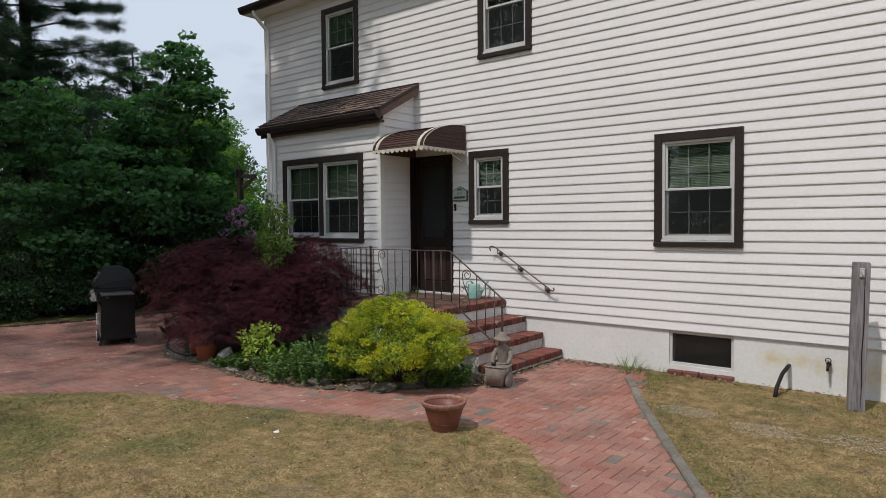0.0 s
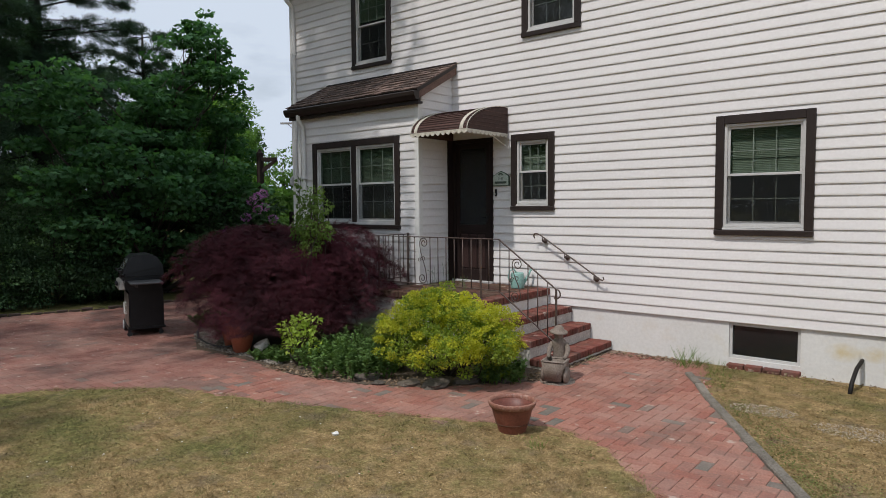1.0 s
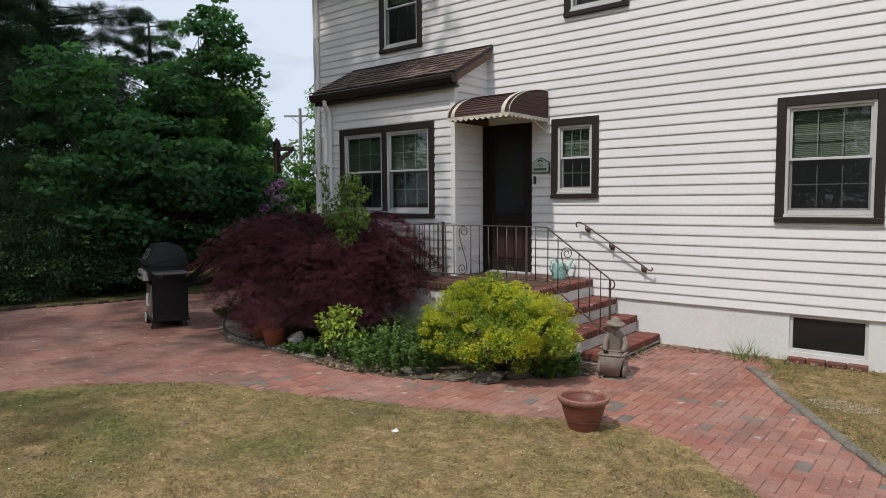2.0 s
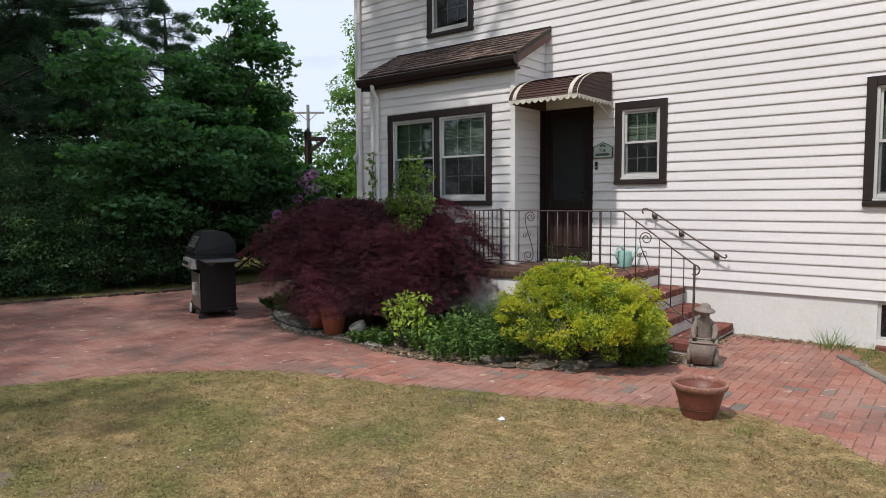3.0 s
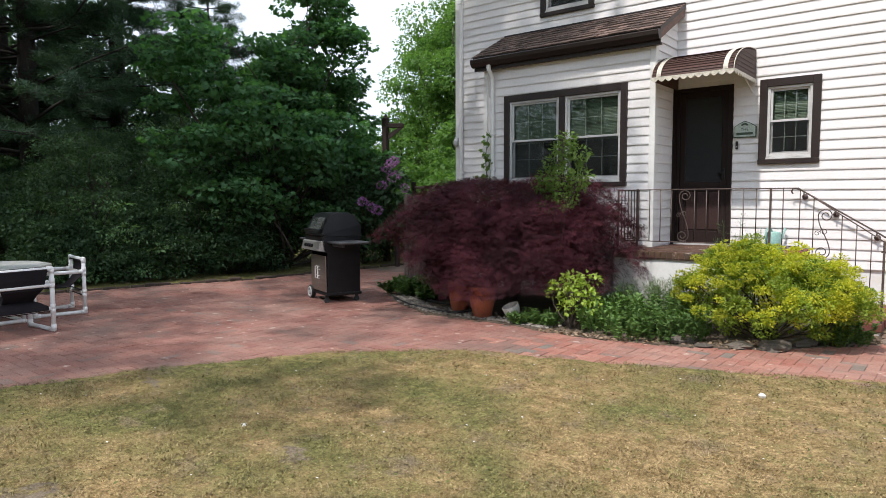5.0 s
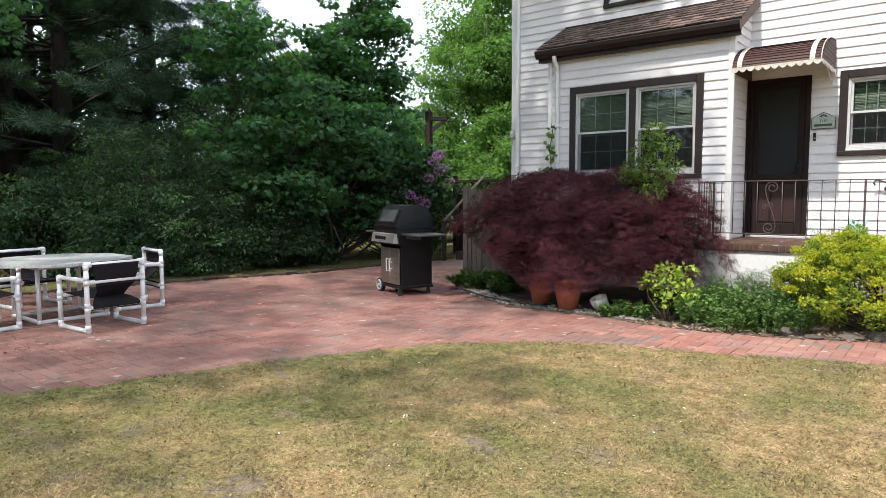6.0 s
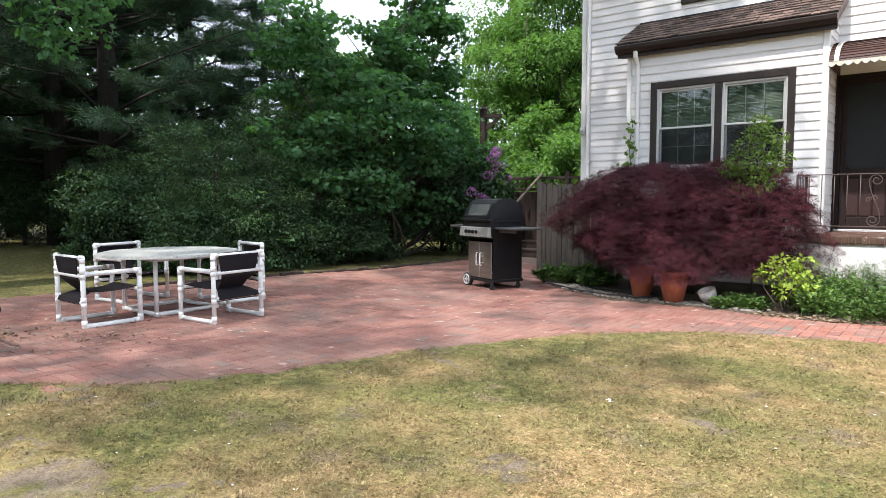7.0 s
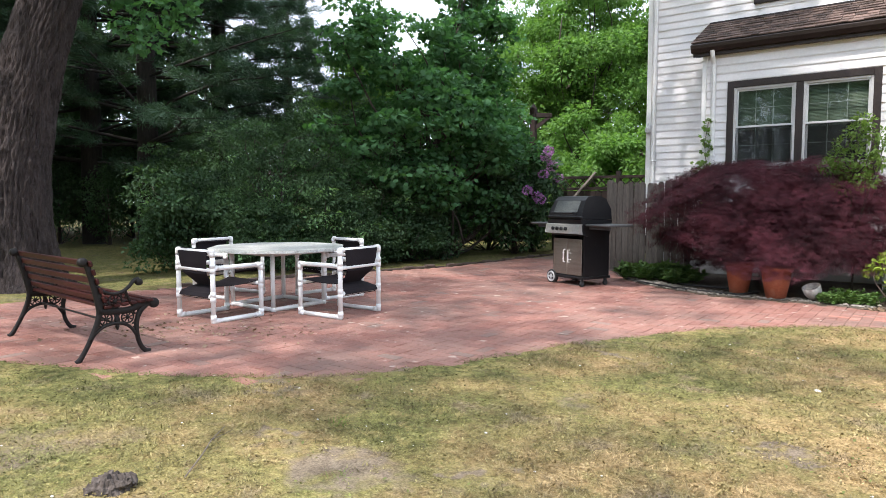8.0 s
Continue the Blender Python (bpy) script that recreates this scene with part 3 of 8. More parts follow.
LEAF = {
    "oval": (np.array([(0, 0, 0), (0.4, 0.30, 0.09), (1, 0, -0.05), (0.4, -0.30, 0.09)]), np.array([(0, 1, 2), (0, 2, 3)])),
    "maple": (np.array([(0, 0, 0)] + polar([(0.55, -130), (0.52, -95), (0.85, -58), (0.62, -28), (1.0, 0), (0.62, 28), (0.85, 58), (0.52, 95), (0.55, 130)])),
              np.array([(0, k, k + 1) for k in range(1, 9)])),
    "lace": (np.array([(0, 0, 0)] + [q for a, l in ((-70, 0.7), (-35, 0.9), (0, 1.0), (35, 0.9), (70, 0.7))
                                     for q in polar([(0.30 * l, a - 9), (l, a), (0.30 * l, a + 9)])]),
             np.array([(1 + 3 * k, 2 + 3 * k, 3 + 3 * k) for k in range(5)])),
    "tuft": (np.array([(0, 0, 0)] + [q for a, e in ((-50, 0.3), (-18, -0.25), (18, 0.25), (50, -0.1))
                                     for q in ((0.9 * math.cos(radians(a)), 0.9 * math.sin(radians(a)) - 0.035, e), (math.cos(radians(a)), math.sin(radians(a)) + 0.035, e))]),
             np.array([(0, 1 + 2 * k, 2 + 2 * k) for k in range(4)])),
    "brush": (np.array([(0, 0, 0)] + [q for a, e in ((-75, 0.2), (-48, -0.2), (-24, 0.3), (-4, -0.1), (18, 0.25), (42, -0.25), (70, 0.15))
                                      for q in ((0.9 * math.cos(radians(a)) + 0.05 * math.sin(radians(a)), 0.9 * math.sin(radians(a)) - 0.05 * math.cos(radians(a)), e),
                                                (math.cos(radians(a)) - 0.05 * math.sin(radians(a)), math.sin(radians(a)) + 0.05 * math.cos(radians(a)), e))]),
              np.array([(0, 1 + 2 * k, 2 + 2 * k) for k in range(7)])),
    "blade": (np.array([(0, -0.012, 0), (0, 0.012, 0), (0.6, 0.010, 0.05), (0.6, -0.010, 0.05), (1, 0, -0.08)]), np.array([(0, 1, 2), (0, 2, 3), (3, 2, 4)])),
    "shoot": (np.array([(0, 0, 0), (0.45, 0.07, 0.05), (1, 0, -0.08), (0.45, -0.07, 0.05)]), np.array([(0, 1, 2), (0, 2, 3)])),
    "strap": (np.array([(0, -0.05, 0), (0, 0.05, 0), (0.55, 0.05, 0.06), (0.55, -0.05, 0.06), (1, 0, -0.04)]), np.array([(0, 1, 2), (0, 2, 3), (3, 2, 4)])),
}


def leaves(name, pts, along, up, size, shape, material, rng):
    """Leaves at pts that grow along and face up, each turned and sized by chance."""
    tv, tf = LEAF[shape]
    n = len(pts)
    t = along / (np.linalg.norm(along, axis=1, keepdims=True) + 1e-9)
    b = np.cross(up, t)
    b /= np.linalg.norm(b, axis=1, keepdims=True) + 1e-9
    w = np.cross(t, b)
    s = (size * rng.uniform(0.65, 1.3, n))[:, None, None]
    v = pts[:, None, :] + s * (tv[None, :, 0, None] * t[:, None, :] + tv[None, :, 1, None] * b[:, None, :] + tv[None, :, 2, None] * w[:, None, :])
    f = tf[None] + (np.arange(n) * len(tv))[:, None, None]
    return arrays(name, v.reshape(-1, 3), f.reshape(-1, 3), material)


def unit(rng, n):
    d = rng.normal(size=(n, 3))
    return d / np.linalg.norm(d, axis=1, keepdims=True)


def clump_points(rng, centres, per, spread, flat=0.7):
    """Points in loose balls round the centres, thicker towards their outsides; and the way out of each ball."""
    c = np.repeat(np.asarray(centres), per, axis=0)
    d = unit(rng, len(c))
    each = np.repeat(np.broadcast_to(spread, (len(centres),)), per)[:, None]
    r = each * rng.uniform(0.2, 1.0, (len(c), 1)) ** 0.5
    return c + d * r * np.array([1, 1, flat]), d


# ---- ground ----
PAVED = [(-0.05, 2.30), (-1.55, 4.70), (-2.14, 5.58), (-3.03, 6.99), (-3.16, 7.40), (-3.42, 8.30), (-4.64, 8.30), (-4.64, 6.66), (-4.55, 6.42),
         (-5.27, 5.50), (-6.04, 5.00), (-7.00, 4.80), (-8.10, 4.90), (-9.25, 4.86), (-10.30, 5.42), (-11.0, 6.20), (-11.60, 7.20), (-11.60, 9.60),
         (-13.70, 9.60), (-13.75, 8.70), (-14.00, 5.70), (-14.50, 4.40), (-14.90, 3.10), (-15.25, 1.20), (-15.6, 0.10), (-15.5, -1.0), (-14.3, -2.0),
         (-12.50, -1.86), (-11.10, -1.29), (-10.30, -0.74), (-9.74, 0.10), (-9.44, 1.20), (-8.64, 2.72), (-7.60, 3.62), (-6.29, 3.97), (-5.00, 4.46),
         (-4.24, 4.78), (-3.63, 5.05), (-3.10, 4.86), (-2.77, 4.55), (-2.31, 4.10), (-1.75, 3.30), (-1.0, 1.75)]
BED = [(-4.64, 6.70), (-4.55, 6.42), (-5.27, 5.50), (-6.04, 5.00), (-7.00, 4.80), (-8.10, 4.90), (-9.25, 4.86), (-10.30, 5.42), (-11.0, 6.20), (-11.60, 7.20), (-11.5, 8.30), (-4.64, 8.30)]


def inside(px, py, poly):
    px, py = np.asarray(px), np.asarray(py)
    hit = np.zeros(px.shape, bool)
    for (x0, y0), (x1, y1) in zip(poly, poly[1:] + poly[:1]):
        if y0 != y1:
            hit ^= ((y0 > py) != (y1 > py)) & (px < (x1 - x0) * (py - y0) / (y1 - y0) + x0)
    return hit


ground = part("ground", Geo().add([(-300, -300, -0.003), (300, -300, -0.003), (300, 300, -0.003), (-300, 300, -0.003)], [(0, 1, 2, 3)]), M_GROUND)
tagged(ground, "dry straw and green lawn with bare patches", "lawn", kind="structure")
pavement = part("pavement", Geo().prism(PAVED, "z", -0.05, 0.0), M_JOINT)
tagged(pavement, "red brick paved patio and garden walk", "pavement", kind="structure")
bed = part("planting_bed", Geo().prism(BED, "z", -0.05, 0.012), M_MULCH)
tagged(bed, "dark mulched planting bed along the brick walk", "flower bed", kind="structure")

# the turf's lip along the paving
LIP = PAVED[26:] + [(-0.9, 1.6)]
ern = random.Random(6)
fine = []
for (ax, ay), (bx, by) in zip(LIP, LIP[1:]):
    steps = max(1, int(math.hypot(bx - ax, by - ay) / 0.07))
    fine += [(ax + (bx - ax) * q / steps, ay + (by - ay) * q / steps, bx - ax, by - ay) for q in range(steps)]
lip = Geo()
lv, lf = [], []
for q, (x, y, dx, dy) in enumerate(fine):
    ln = math.hypot(dx, dy)
    nx, ny = -dy / ln, dx / ln
    e = ern.gauss(0.02, 0.022)
    for off, z in ((e, 0.005), (e - 0.05, 0.0105), (-0.25, 0.004), (-0.50, -0.010)):
        lv.append((x + nx * off, y + ny * off, z))
    if q:
        b = 4 * (q - 1)
        lf += [(b + i, b + i + 4, b + i + 5, b + i + 1) for i in range(3)]
lawn_edge = part("lawn_edge", lip.add(lv, lf), M_GROUND)
tagged(lawn_edge, "ragged turf edge along the brick paving", "lawn", kind="structure")

# ---- house ----
WALL_Y, BAY_Y = 8.287, 7.474                 # noses of the siding
LEFT_X, RIGHT_X = -11.40, 3.40
BAY_L, BAY_R = -10.20, -7.38
EAVE_Z, BASE_Z, COURSE = 6.12, 0.553, 0.12665
house = thing("house", "two-storey house with white lapped siding and dark brown trim", "house", at=(-4, 8.3, 0))
inv = Matrix.Translation((4, -8.3, 0))


def hpart(name, geo, material, parent=None, label="", smooth=False):
    """A part of the house, given in world places."""
    ob = part(name, geo, material, parent or house, label, smooth)
    ob.matrix_parent_inverse = inv if (parent or house) == house else Matrix.Identity(4)
    return ob


WINDOWS = {"right": (-3.312, -2.249, 1.600, 3.020), "small": (-6.254, -5.528, 1.900, 3.020), "upper_a": (-9.649, -8.693, 4.415, 5.885), "upper_b": (-6.064, -5.123, 4.400, 5.885)}
BAY_WINDOW = (-9.812, -7.770, 1.622, 3.060)
DOOR = (-7.375, -6.590, 0.78, 3.01)
CW = 0.095


def shrunk(r, d):
    return (r[0] + d, r[1] - d, r[2] + d, r[3] - d)


def holed(geo, u0, u1, z0, z1, y0, y1, holes):
    us = sorted({u0, u1, *[h[0] for h in holes], *[h[1] for h in holes]})
    zs = sorted({z0, z1, *[h[2] for h in holes], *[h[3] for h in holes]})
    for a, b in zip(us, us[1:]):
        for c, d in zip(zs, zs[1:]):
            if not any(h[0] < (a + b) / 2 < h[1] and h[2] < (c + d) / 2 < h[3] for h in holes):
                geo.box(a, b, y0, y1, c, d)
    return geo


main_holes = [shrunk(w, 0.05) for w in WINDOWS.values()] + [shrunk(DOOR, 0.02)]
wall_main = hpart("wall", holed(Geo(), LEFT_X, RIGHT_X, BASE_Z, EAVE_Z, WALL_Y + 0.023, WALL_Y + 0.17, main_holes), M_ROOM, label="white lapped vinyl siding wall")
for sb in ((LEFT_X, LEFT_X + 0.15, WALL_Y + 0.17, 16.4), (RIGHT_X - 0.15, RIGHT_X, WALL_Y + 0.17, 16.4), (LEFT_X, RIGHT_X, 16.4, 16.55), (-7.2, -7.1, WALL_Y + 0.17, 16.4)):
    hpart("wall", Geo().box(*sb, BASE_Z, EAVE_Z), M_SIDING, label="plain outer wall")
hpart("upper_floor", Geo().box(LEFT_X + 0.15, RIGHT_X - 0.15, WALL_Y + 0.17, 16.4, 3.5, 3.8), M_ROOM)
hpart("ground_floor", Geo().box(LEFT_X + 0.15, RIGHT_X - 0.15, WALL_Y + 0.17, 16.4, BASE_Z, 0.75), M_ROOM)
for fx0, fx1, fz0, fz1 in ((LEFT_X + 0.03, -3.13, -0.3, BASE_Z), (-2.35, RIGHT_X - 0.03, -0.3, BASE_Z), (-3.13, -2.35, -0.3, 0.11), (-3.13, -2.35, 0.54, BASE_Z)):
    if fz1 > fz0 + 0.005:
        hpart("foundation", Geo().box(fx0, fx1, WALL_Y + 0.03, WALL_Y + 0.25, fz0, fz1), M_FOUND, label="white painted concrete foundation with yellow stains")
for fb in ((LEFT_X + 0.03, RIGHT_X - 0.03, 16.2, 16.4), (LEFT_X + 0.03, LEFT_X + 0.25, WALL_Y + 0.25, 16.2), (RIGHT_X - 0.25, RIGHT_X - 0.03, WALL_Y + 0.25, 16.2), (BAY_L + 0.03, BAY_R - 0.03, BAY_Y + 0.03, WALL_Y + 0.03)):
    hpart("foundation", Geo().box(*fb, -0.3, BASE_Z), M_FOUND)
# roof of the house
ridge = Geo().prism([(WALL_Y - 0.36, EAVE_Z + 0.10), (WALL_Y - 0.36, EAVE_Z + 0.16), (12.4, EAVE_Z + 2.6), (16.9, EAVE_Z + 0.16), (16.9, EAVE_Z + 0.10), (12.4, EAVE_Z + 2.5)], "x", LEFT_X - 0.25, RIGHT_X + 0.25)
hpart("roof", ridge, M_SHINGLE, label="brown asphalt shingle roof")
for gx in (LEFT_X, RIGHT_X - 0.15):
    hpart("wall", Geo().prism([(WALL_Y, EAVE_Z), (16.5, EAVE_Z), (12.4, EAVE_Z + 2.45)], "x", gx, gx + 0.15), M_SIDING, label="gable wall")
hpart("soffit", Geo().box(LEFT_X - 0.25, RIGHT_X + 0.25, WALL_Y - 0.34, WALL_Y + 0.17, EAVE_Z, EAVE_Z + 0.03), M_WHITE)
GUTTER = [(0, 0), (0, 0.115), (-0.02, 0.125), (-0.10, 0.125), (-0.115, 0.11), (-0.105, 0.06), (-0.075, 0.02), (-0.06, 0)]
hpart("gutter", Geo(Matrix.Translation((0, WALL_Y - 0.34, EAVE_Z + 0.01))).prism(GUTTER, "x", LEFT_X - 0.27, RIGHT_X + 0.27), M_BROWN, label="dark brown roof gutter")


def siding(parent, m, u0, u1, z0, z1, holes, rake=None):
    """Lapped boards on a wall that faces -y before the pose m; each is a board of its own, cut at the openings."""
    k = 0
    while z0 + k * COURSE < z1 - 0.02:
        za, zb = z0 + k * COURSE, min(z1, z0 + (k + 1) * COURSE)
        cuts = sorted({u0, u1, *[q for h in holes if h[2] < zb and h[3] > za for q in h[:2] if u0 < q < u1]})
        runs = []
        for a, b in zip(cuts, cuts[1:]):
            lo, hi = za, zb
            for h in holes:
                if h[0] <= a + 1e-6 and h[1] >= b - 1e-6 and h[2] < zb and h[3] > za:
                    if h[2] <= za and h[3] >= zb:
                        lo = hi = za
                    elif h[2] > za:
                        hi = min(hi, h[2])
                    else:
                        lo = max(lo, h[3])
            if hi - lo > 0.004:
                runs.append((a, b, lo, hi))
        for a, b, lo, hi in runs:
            def out(z):
                return 0.0160 * (z - za) / COURSE
            g = Geo(m)
            yb = 0.0225
            drop = 0.012 if lo == za and k else 0.0
            prof = [(yb, lo), (0.008, lo), (0.008, lo - drop), (out(lo), lo - drop), (out(lo) - 0.001, lo + 0.006), (out(hi), hi), (yb, hi)]
            g.prism(prof, "x", a if rake is None else max(a, rake(lo)), b)
            hpart("siding_board", g, M_SIDING, parent)
        k += 1


main_cuts = [shrunk(w, 0.012) for w in WINDOWS.values()] + [shrunk(DOOR, 0.006), (BAY_L + 0.01, BAY_R - 0.01, 0.0, 3.6)]
siding(wall_main, Matrix.Translation((0, WALL_Y, 0)), LEFT_X + 0.06, RIGHT_X - 0.06, BASE_Z, EAVE_Z, main_cuts)
hpart("corner_post", Geo().box(LEFT_X - 0.02, LEFT_X + 0.065, WALL_Y - 0.012, WALL_Y + 0.09, BASE_Z, EAVE_Z, 0.004), M_WHITE, label="white corner trim")

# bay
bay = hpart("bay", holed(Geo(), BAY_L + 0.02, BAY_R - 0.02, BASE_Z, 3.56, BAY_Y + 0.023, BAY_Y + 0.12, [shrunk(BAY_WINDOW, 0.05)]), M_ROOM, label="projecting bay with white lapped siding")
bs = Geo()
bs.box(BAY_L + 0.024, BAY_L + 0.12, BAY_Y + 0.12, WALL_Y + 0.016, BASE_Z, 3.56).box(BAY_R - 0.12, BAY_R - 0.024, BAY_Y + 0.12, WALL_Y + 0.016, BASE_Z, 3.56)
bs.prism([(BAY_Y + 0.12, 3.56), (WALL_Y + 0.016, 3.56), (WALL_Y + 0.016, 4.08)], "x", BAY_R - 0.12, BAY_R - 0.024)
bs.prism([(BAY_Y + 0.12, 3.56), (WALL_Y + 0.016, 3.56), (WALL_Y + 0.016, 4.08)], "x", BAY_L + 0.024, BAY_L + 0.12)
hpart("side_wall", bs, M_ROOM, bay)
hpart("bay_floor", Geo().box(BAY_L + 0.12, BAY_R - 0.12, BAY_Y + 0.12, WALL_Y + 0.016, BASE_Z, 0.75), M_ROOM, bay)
siding(bay, Matrix.Translation((0, BAY_Y, 0)), BAY_L + 0.06, BAY_R - 0.075, BASE_Z, 3.50, [shrunk(BAY_WINDOW, 0.012)])
siding(bay, Matrix.Translation((BAY_R, 0, 0)) @ Matrix.Rotation(radians(90), 4, "Z"), BAY_Y + 0.075, WALL_Y + 0.016, BASE_Z, 4.04, [], lambda z: BAY_Y + max(0.0, z - 3.60) / 0.533)
siding(bay, Matrix.Translation((BAY_L, 0, 0)) @ Matrix.Rotation(radians(-90), 4, "Z"), -WALL_Y - 0.016, -BAY_Y - 0.06, BASE_Z, 3.56, [])
hpart("corner_post", Geo().box(BAY_R - 0.075, BAY_R + 0.008, BAY_Y - 0.012, BAY_Y + 0.075, BASE_Z, 3.50, 0.004), M_WHITE, bay)
hpart("corner_post", Geo().box(BAY_L - 0.008, BAY_L + 0.06, BAY_Y - 0.012, BAY_Y + 0.06, BASE_Z, 3.50, 0.004), M_WHITE, bay)

# bay roof
R_LOW, R_HIGH, RX0, RX1 = (7.345, 3.70), (8.283, 4.20), -10.345, -7.275
bay_roof = hpart("bay_roof", Geo().prism([(R_LOW[0], R_LOW[1] - 0.05), R_LOW, R_HIGH, (R_HIGH[0], R_HIGH[1] - 0.05)], "x", RX0, RX1), M_BROWN, label="brown shingled lean-to roof over the bay")
hpart("soffit", Geo().box(RX0 + 0.03, RX1 - 0.03, 7.40, BAY_Y + 0.02, 3.50, 3.53), M_BROWN, bay_roof)
hpart("fascia", Geo().box(RX0 + 0.01, RX1 - 0.01, 7.375, 7.40, 3.49, 3.67, 0.003), M_BROWN, bay_roof)
hpart("gutter", Geo(Matrix.Translation((0, 7.373, 3.545))).prism(GUTTER, "x", RX0, RX1), M_BROWN, bay_roof, "dark brown gutter")
for sx in (RX0 + 0.012, RX1 - 0.032):
    hpart("rake_board", Geo().prism([(7.40, 3.57), (7.40, 3.68), (8.28, 4.145), (8.28, 4.035)], "x", sx, sx + 0.02), M_RAKE, bay_roof, "faded red-brown rake board")
hpart("flashing", Geo().box(RX0, RX1, 8.255, 8.285, 4.19, 4.225, 0.003), M_BROWN, bay_roof)
rl = math.hypot(R_HIGH[0] - R_LOW[0], R_HIGH[1] - R_LOW[1])
roof_m = Matrix.Translation((0, R_LOW[0], R_LOW[1])) @ Matrix.Rotation(math.atan2(R_HIGH[1] - R_LOW[1], R_HIGH[0] - R_LOW[0]), 4, "X")
srnd = random.Random(4)
for row in range(8):
    v0 = -0.02 + row * 0.135
    x = RX0 - 0.01 - (0.15 if row % 2 else 0)
    while x < RX1:
        w = srnd.choice((0.11, 0.15, 0.19))
        a, b = max(x, RX0 - 0.01), min(x + w, RX1 + 0.01)
        if b - a > 0.03:
            tip = min(v0 + 0.19, rl - 0.01)
            lift = srnd.choice((0.0, 0.002, 0.009))
            hpart("shingle", Geo(roof_m).add([(a, v0, 0.006 + lift), (b - 0.006, v0, 0.006 + lift), (b - 0.006, v0, 0.021 + lift), (a, v0, 0.021 + lift), (a, tip, 0.001), (b - 0.006, tip, 0.001), (b - 0.006, tip, 0.008), (a, tip, 0.008)],
                                             [(0, 1, 2, 3), (3, 2, 6, 7), (0, 3, 7, 4), (1, 5, 6, 2), (0, 4, 5, 1), (4, 7, 6, 5)]), M_SHINGLE, bay_roof)
        x += w


# windows
def ring(geo, r, w, y0, y1, c=0.003):
    x0, x1, z0, z1 = r
    geo.box(x0, x0 + w, y0, y1, z0, z1, c).box(x1 - w, x1, y0, y1, z0, z1, c)
    return geo.box(x0 + w, x1 - w, y0, y1, z1 - w, z1, c).box(x0 + w, x1 - w, y0, y1, z0, z0 + w, c)


def sash_unit(parent, r, y, blind, shade):
    """A double-hung unit: frame, two sashes with grilles, a screen on the lower one, and a blind behind."""
    x0, x1, z0, z1 = r
    hpart("frame", ring(Geo(), r, 0.034, y - 0.004, y + 0.095), M_VINYL, parent)
    zm = (z0 + z1) / 2 + 0.005
    a, b = x0 + 0.032, x1 - 0.032
    for name, lo, hi, yy in (("upper_sash", zm - 0.012, z1 - 0.032, y + 0.022), ("lower_sash", z0 + 0.032, zm + 0.018, y + 0.052)):
        hpart(name, ring(Geo(), (a, b, lo, hi), 0.030, yy, yy + 0.028), M_VINYL, parent)
        hpart("pane", Geo().box(a + 0.03, b - 0.03, yy + 0.011, yy + 0.015, lo + 0.03, hi - 0.03), M_GLASS, parent).visible_shadow = False
        g = Geo()
        for k in (1, 2):
            xx = a + 0.034 + (b - a - 0.068) * k / 3
            g.box(xx - 0.0055, xx + 0.0055, yy + 0.017, yy + 0.026, lo + 0.034, hi - 0.034)
        zz = (lo + hi) / 2
        g.box(a + 0.034, b - 0.034, yy + 0.018, yy + 0.025, zz - 0.0055, zz + 0.0055)
        hpart("grille", g, M_VINYL, parent)
    hpart("screen", Geo().box(a + 0.004, b - 0.004, y + 0.014, y + 0.016, z0 + 0.046, zm - 0.012), M_SCREEN, parent)
    top, low = z1 - 0.02, z1 - 0.02 - blind * (z1 - z0)
    n = int((top - low) / 0.02)
    pleats = [(y + 0.098 + (0.004 if k % 2 else 0.0), low + (top - low) * k / (2 * n)) for k in range(2 * n + 1)]
    g = Geo().prism(pleats + [(y + 0.112, top), (y + 0.112, low)], "x", x0 + 0.01, x1 - 0.01).box(x0 + 0.012, x1 - 0.012, y + 0.094, y + 0.113, low - 0.022, low - 0.001, 0.003)
    hpart("blind", g, shade, parent, "pale pleated blind drawn half down")


def window(r, y, units, blind, label, shade=None):
    x0, x1, z0, z1 = r
    top = hpart("window", Geo().box(x0 + CW, x1 - CW, y - 0.028, y + 0.03, z1 - CW - 0.005, z1, 0.004), M_BROWN, None, label)
    for jx in (x0, x1 - CW):
        hpart("jamb", Geo().box(jx, jx + CW, y - 0.028, y + 0.03, z0 + 0.064, z1, 0.004), M_BROWN, top)
    hpart("window_sill", Geo().box(x0 - 0.003, x1 + 0.003, y - 0.042, y + 0.03, z0, z0 + 0.062, 0.006), M_BROWN, top)
    hpart("sill_trim", Geo().box(x0 + CW - 0.004, x1 - CW + 0.004, y - 0.032, y + 0.06, z0 + 0.064, z0 + 0.082, 0.003).box(x0 + CW - 0.004, x1 - CW + 0.004, y - 0.020, y + 0.06, z0 + 0.084, z0 + 0.0985, 0.003), M_VINYL, top, "pale vinyl sill")
    a, b, lo, hi = x0 + CW, x1 - CW, z0 + 0.10, z1 - CW - 0.005
    w = (b - a - (units - 1) * 0.10) / units
    for k in range(units):
        u = a + k * (w + 0.10)
        sash_unit(top, (u, u + w, lo, hi), y, blind, shade or M_BLIND)
        if k:
            hpart("mullion", Geo().box(u - 0.10, u, y - 0.022, y + 0.10, lo, hi, 0.004), M_BROWN, top)
    return top


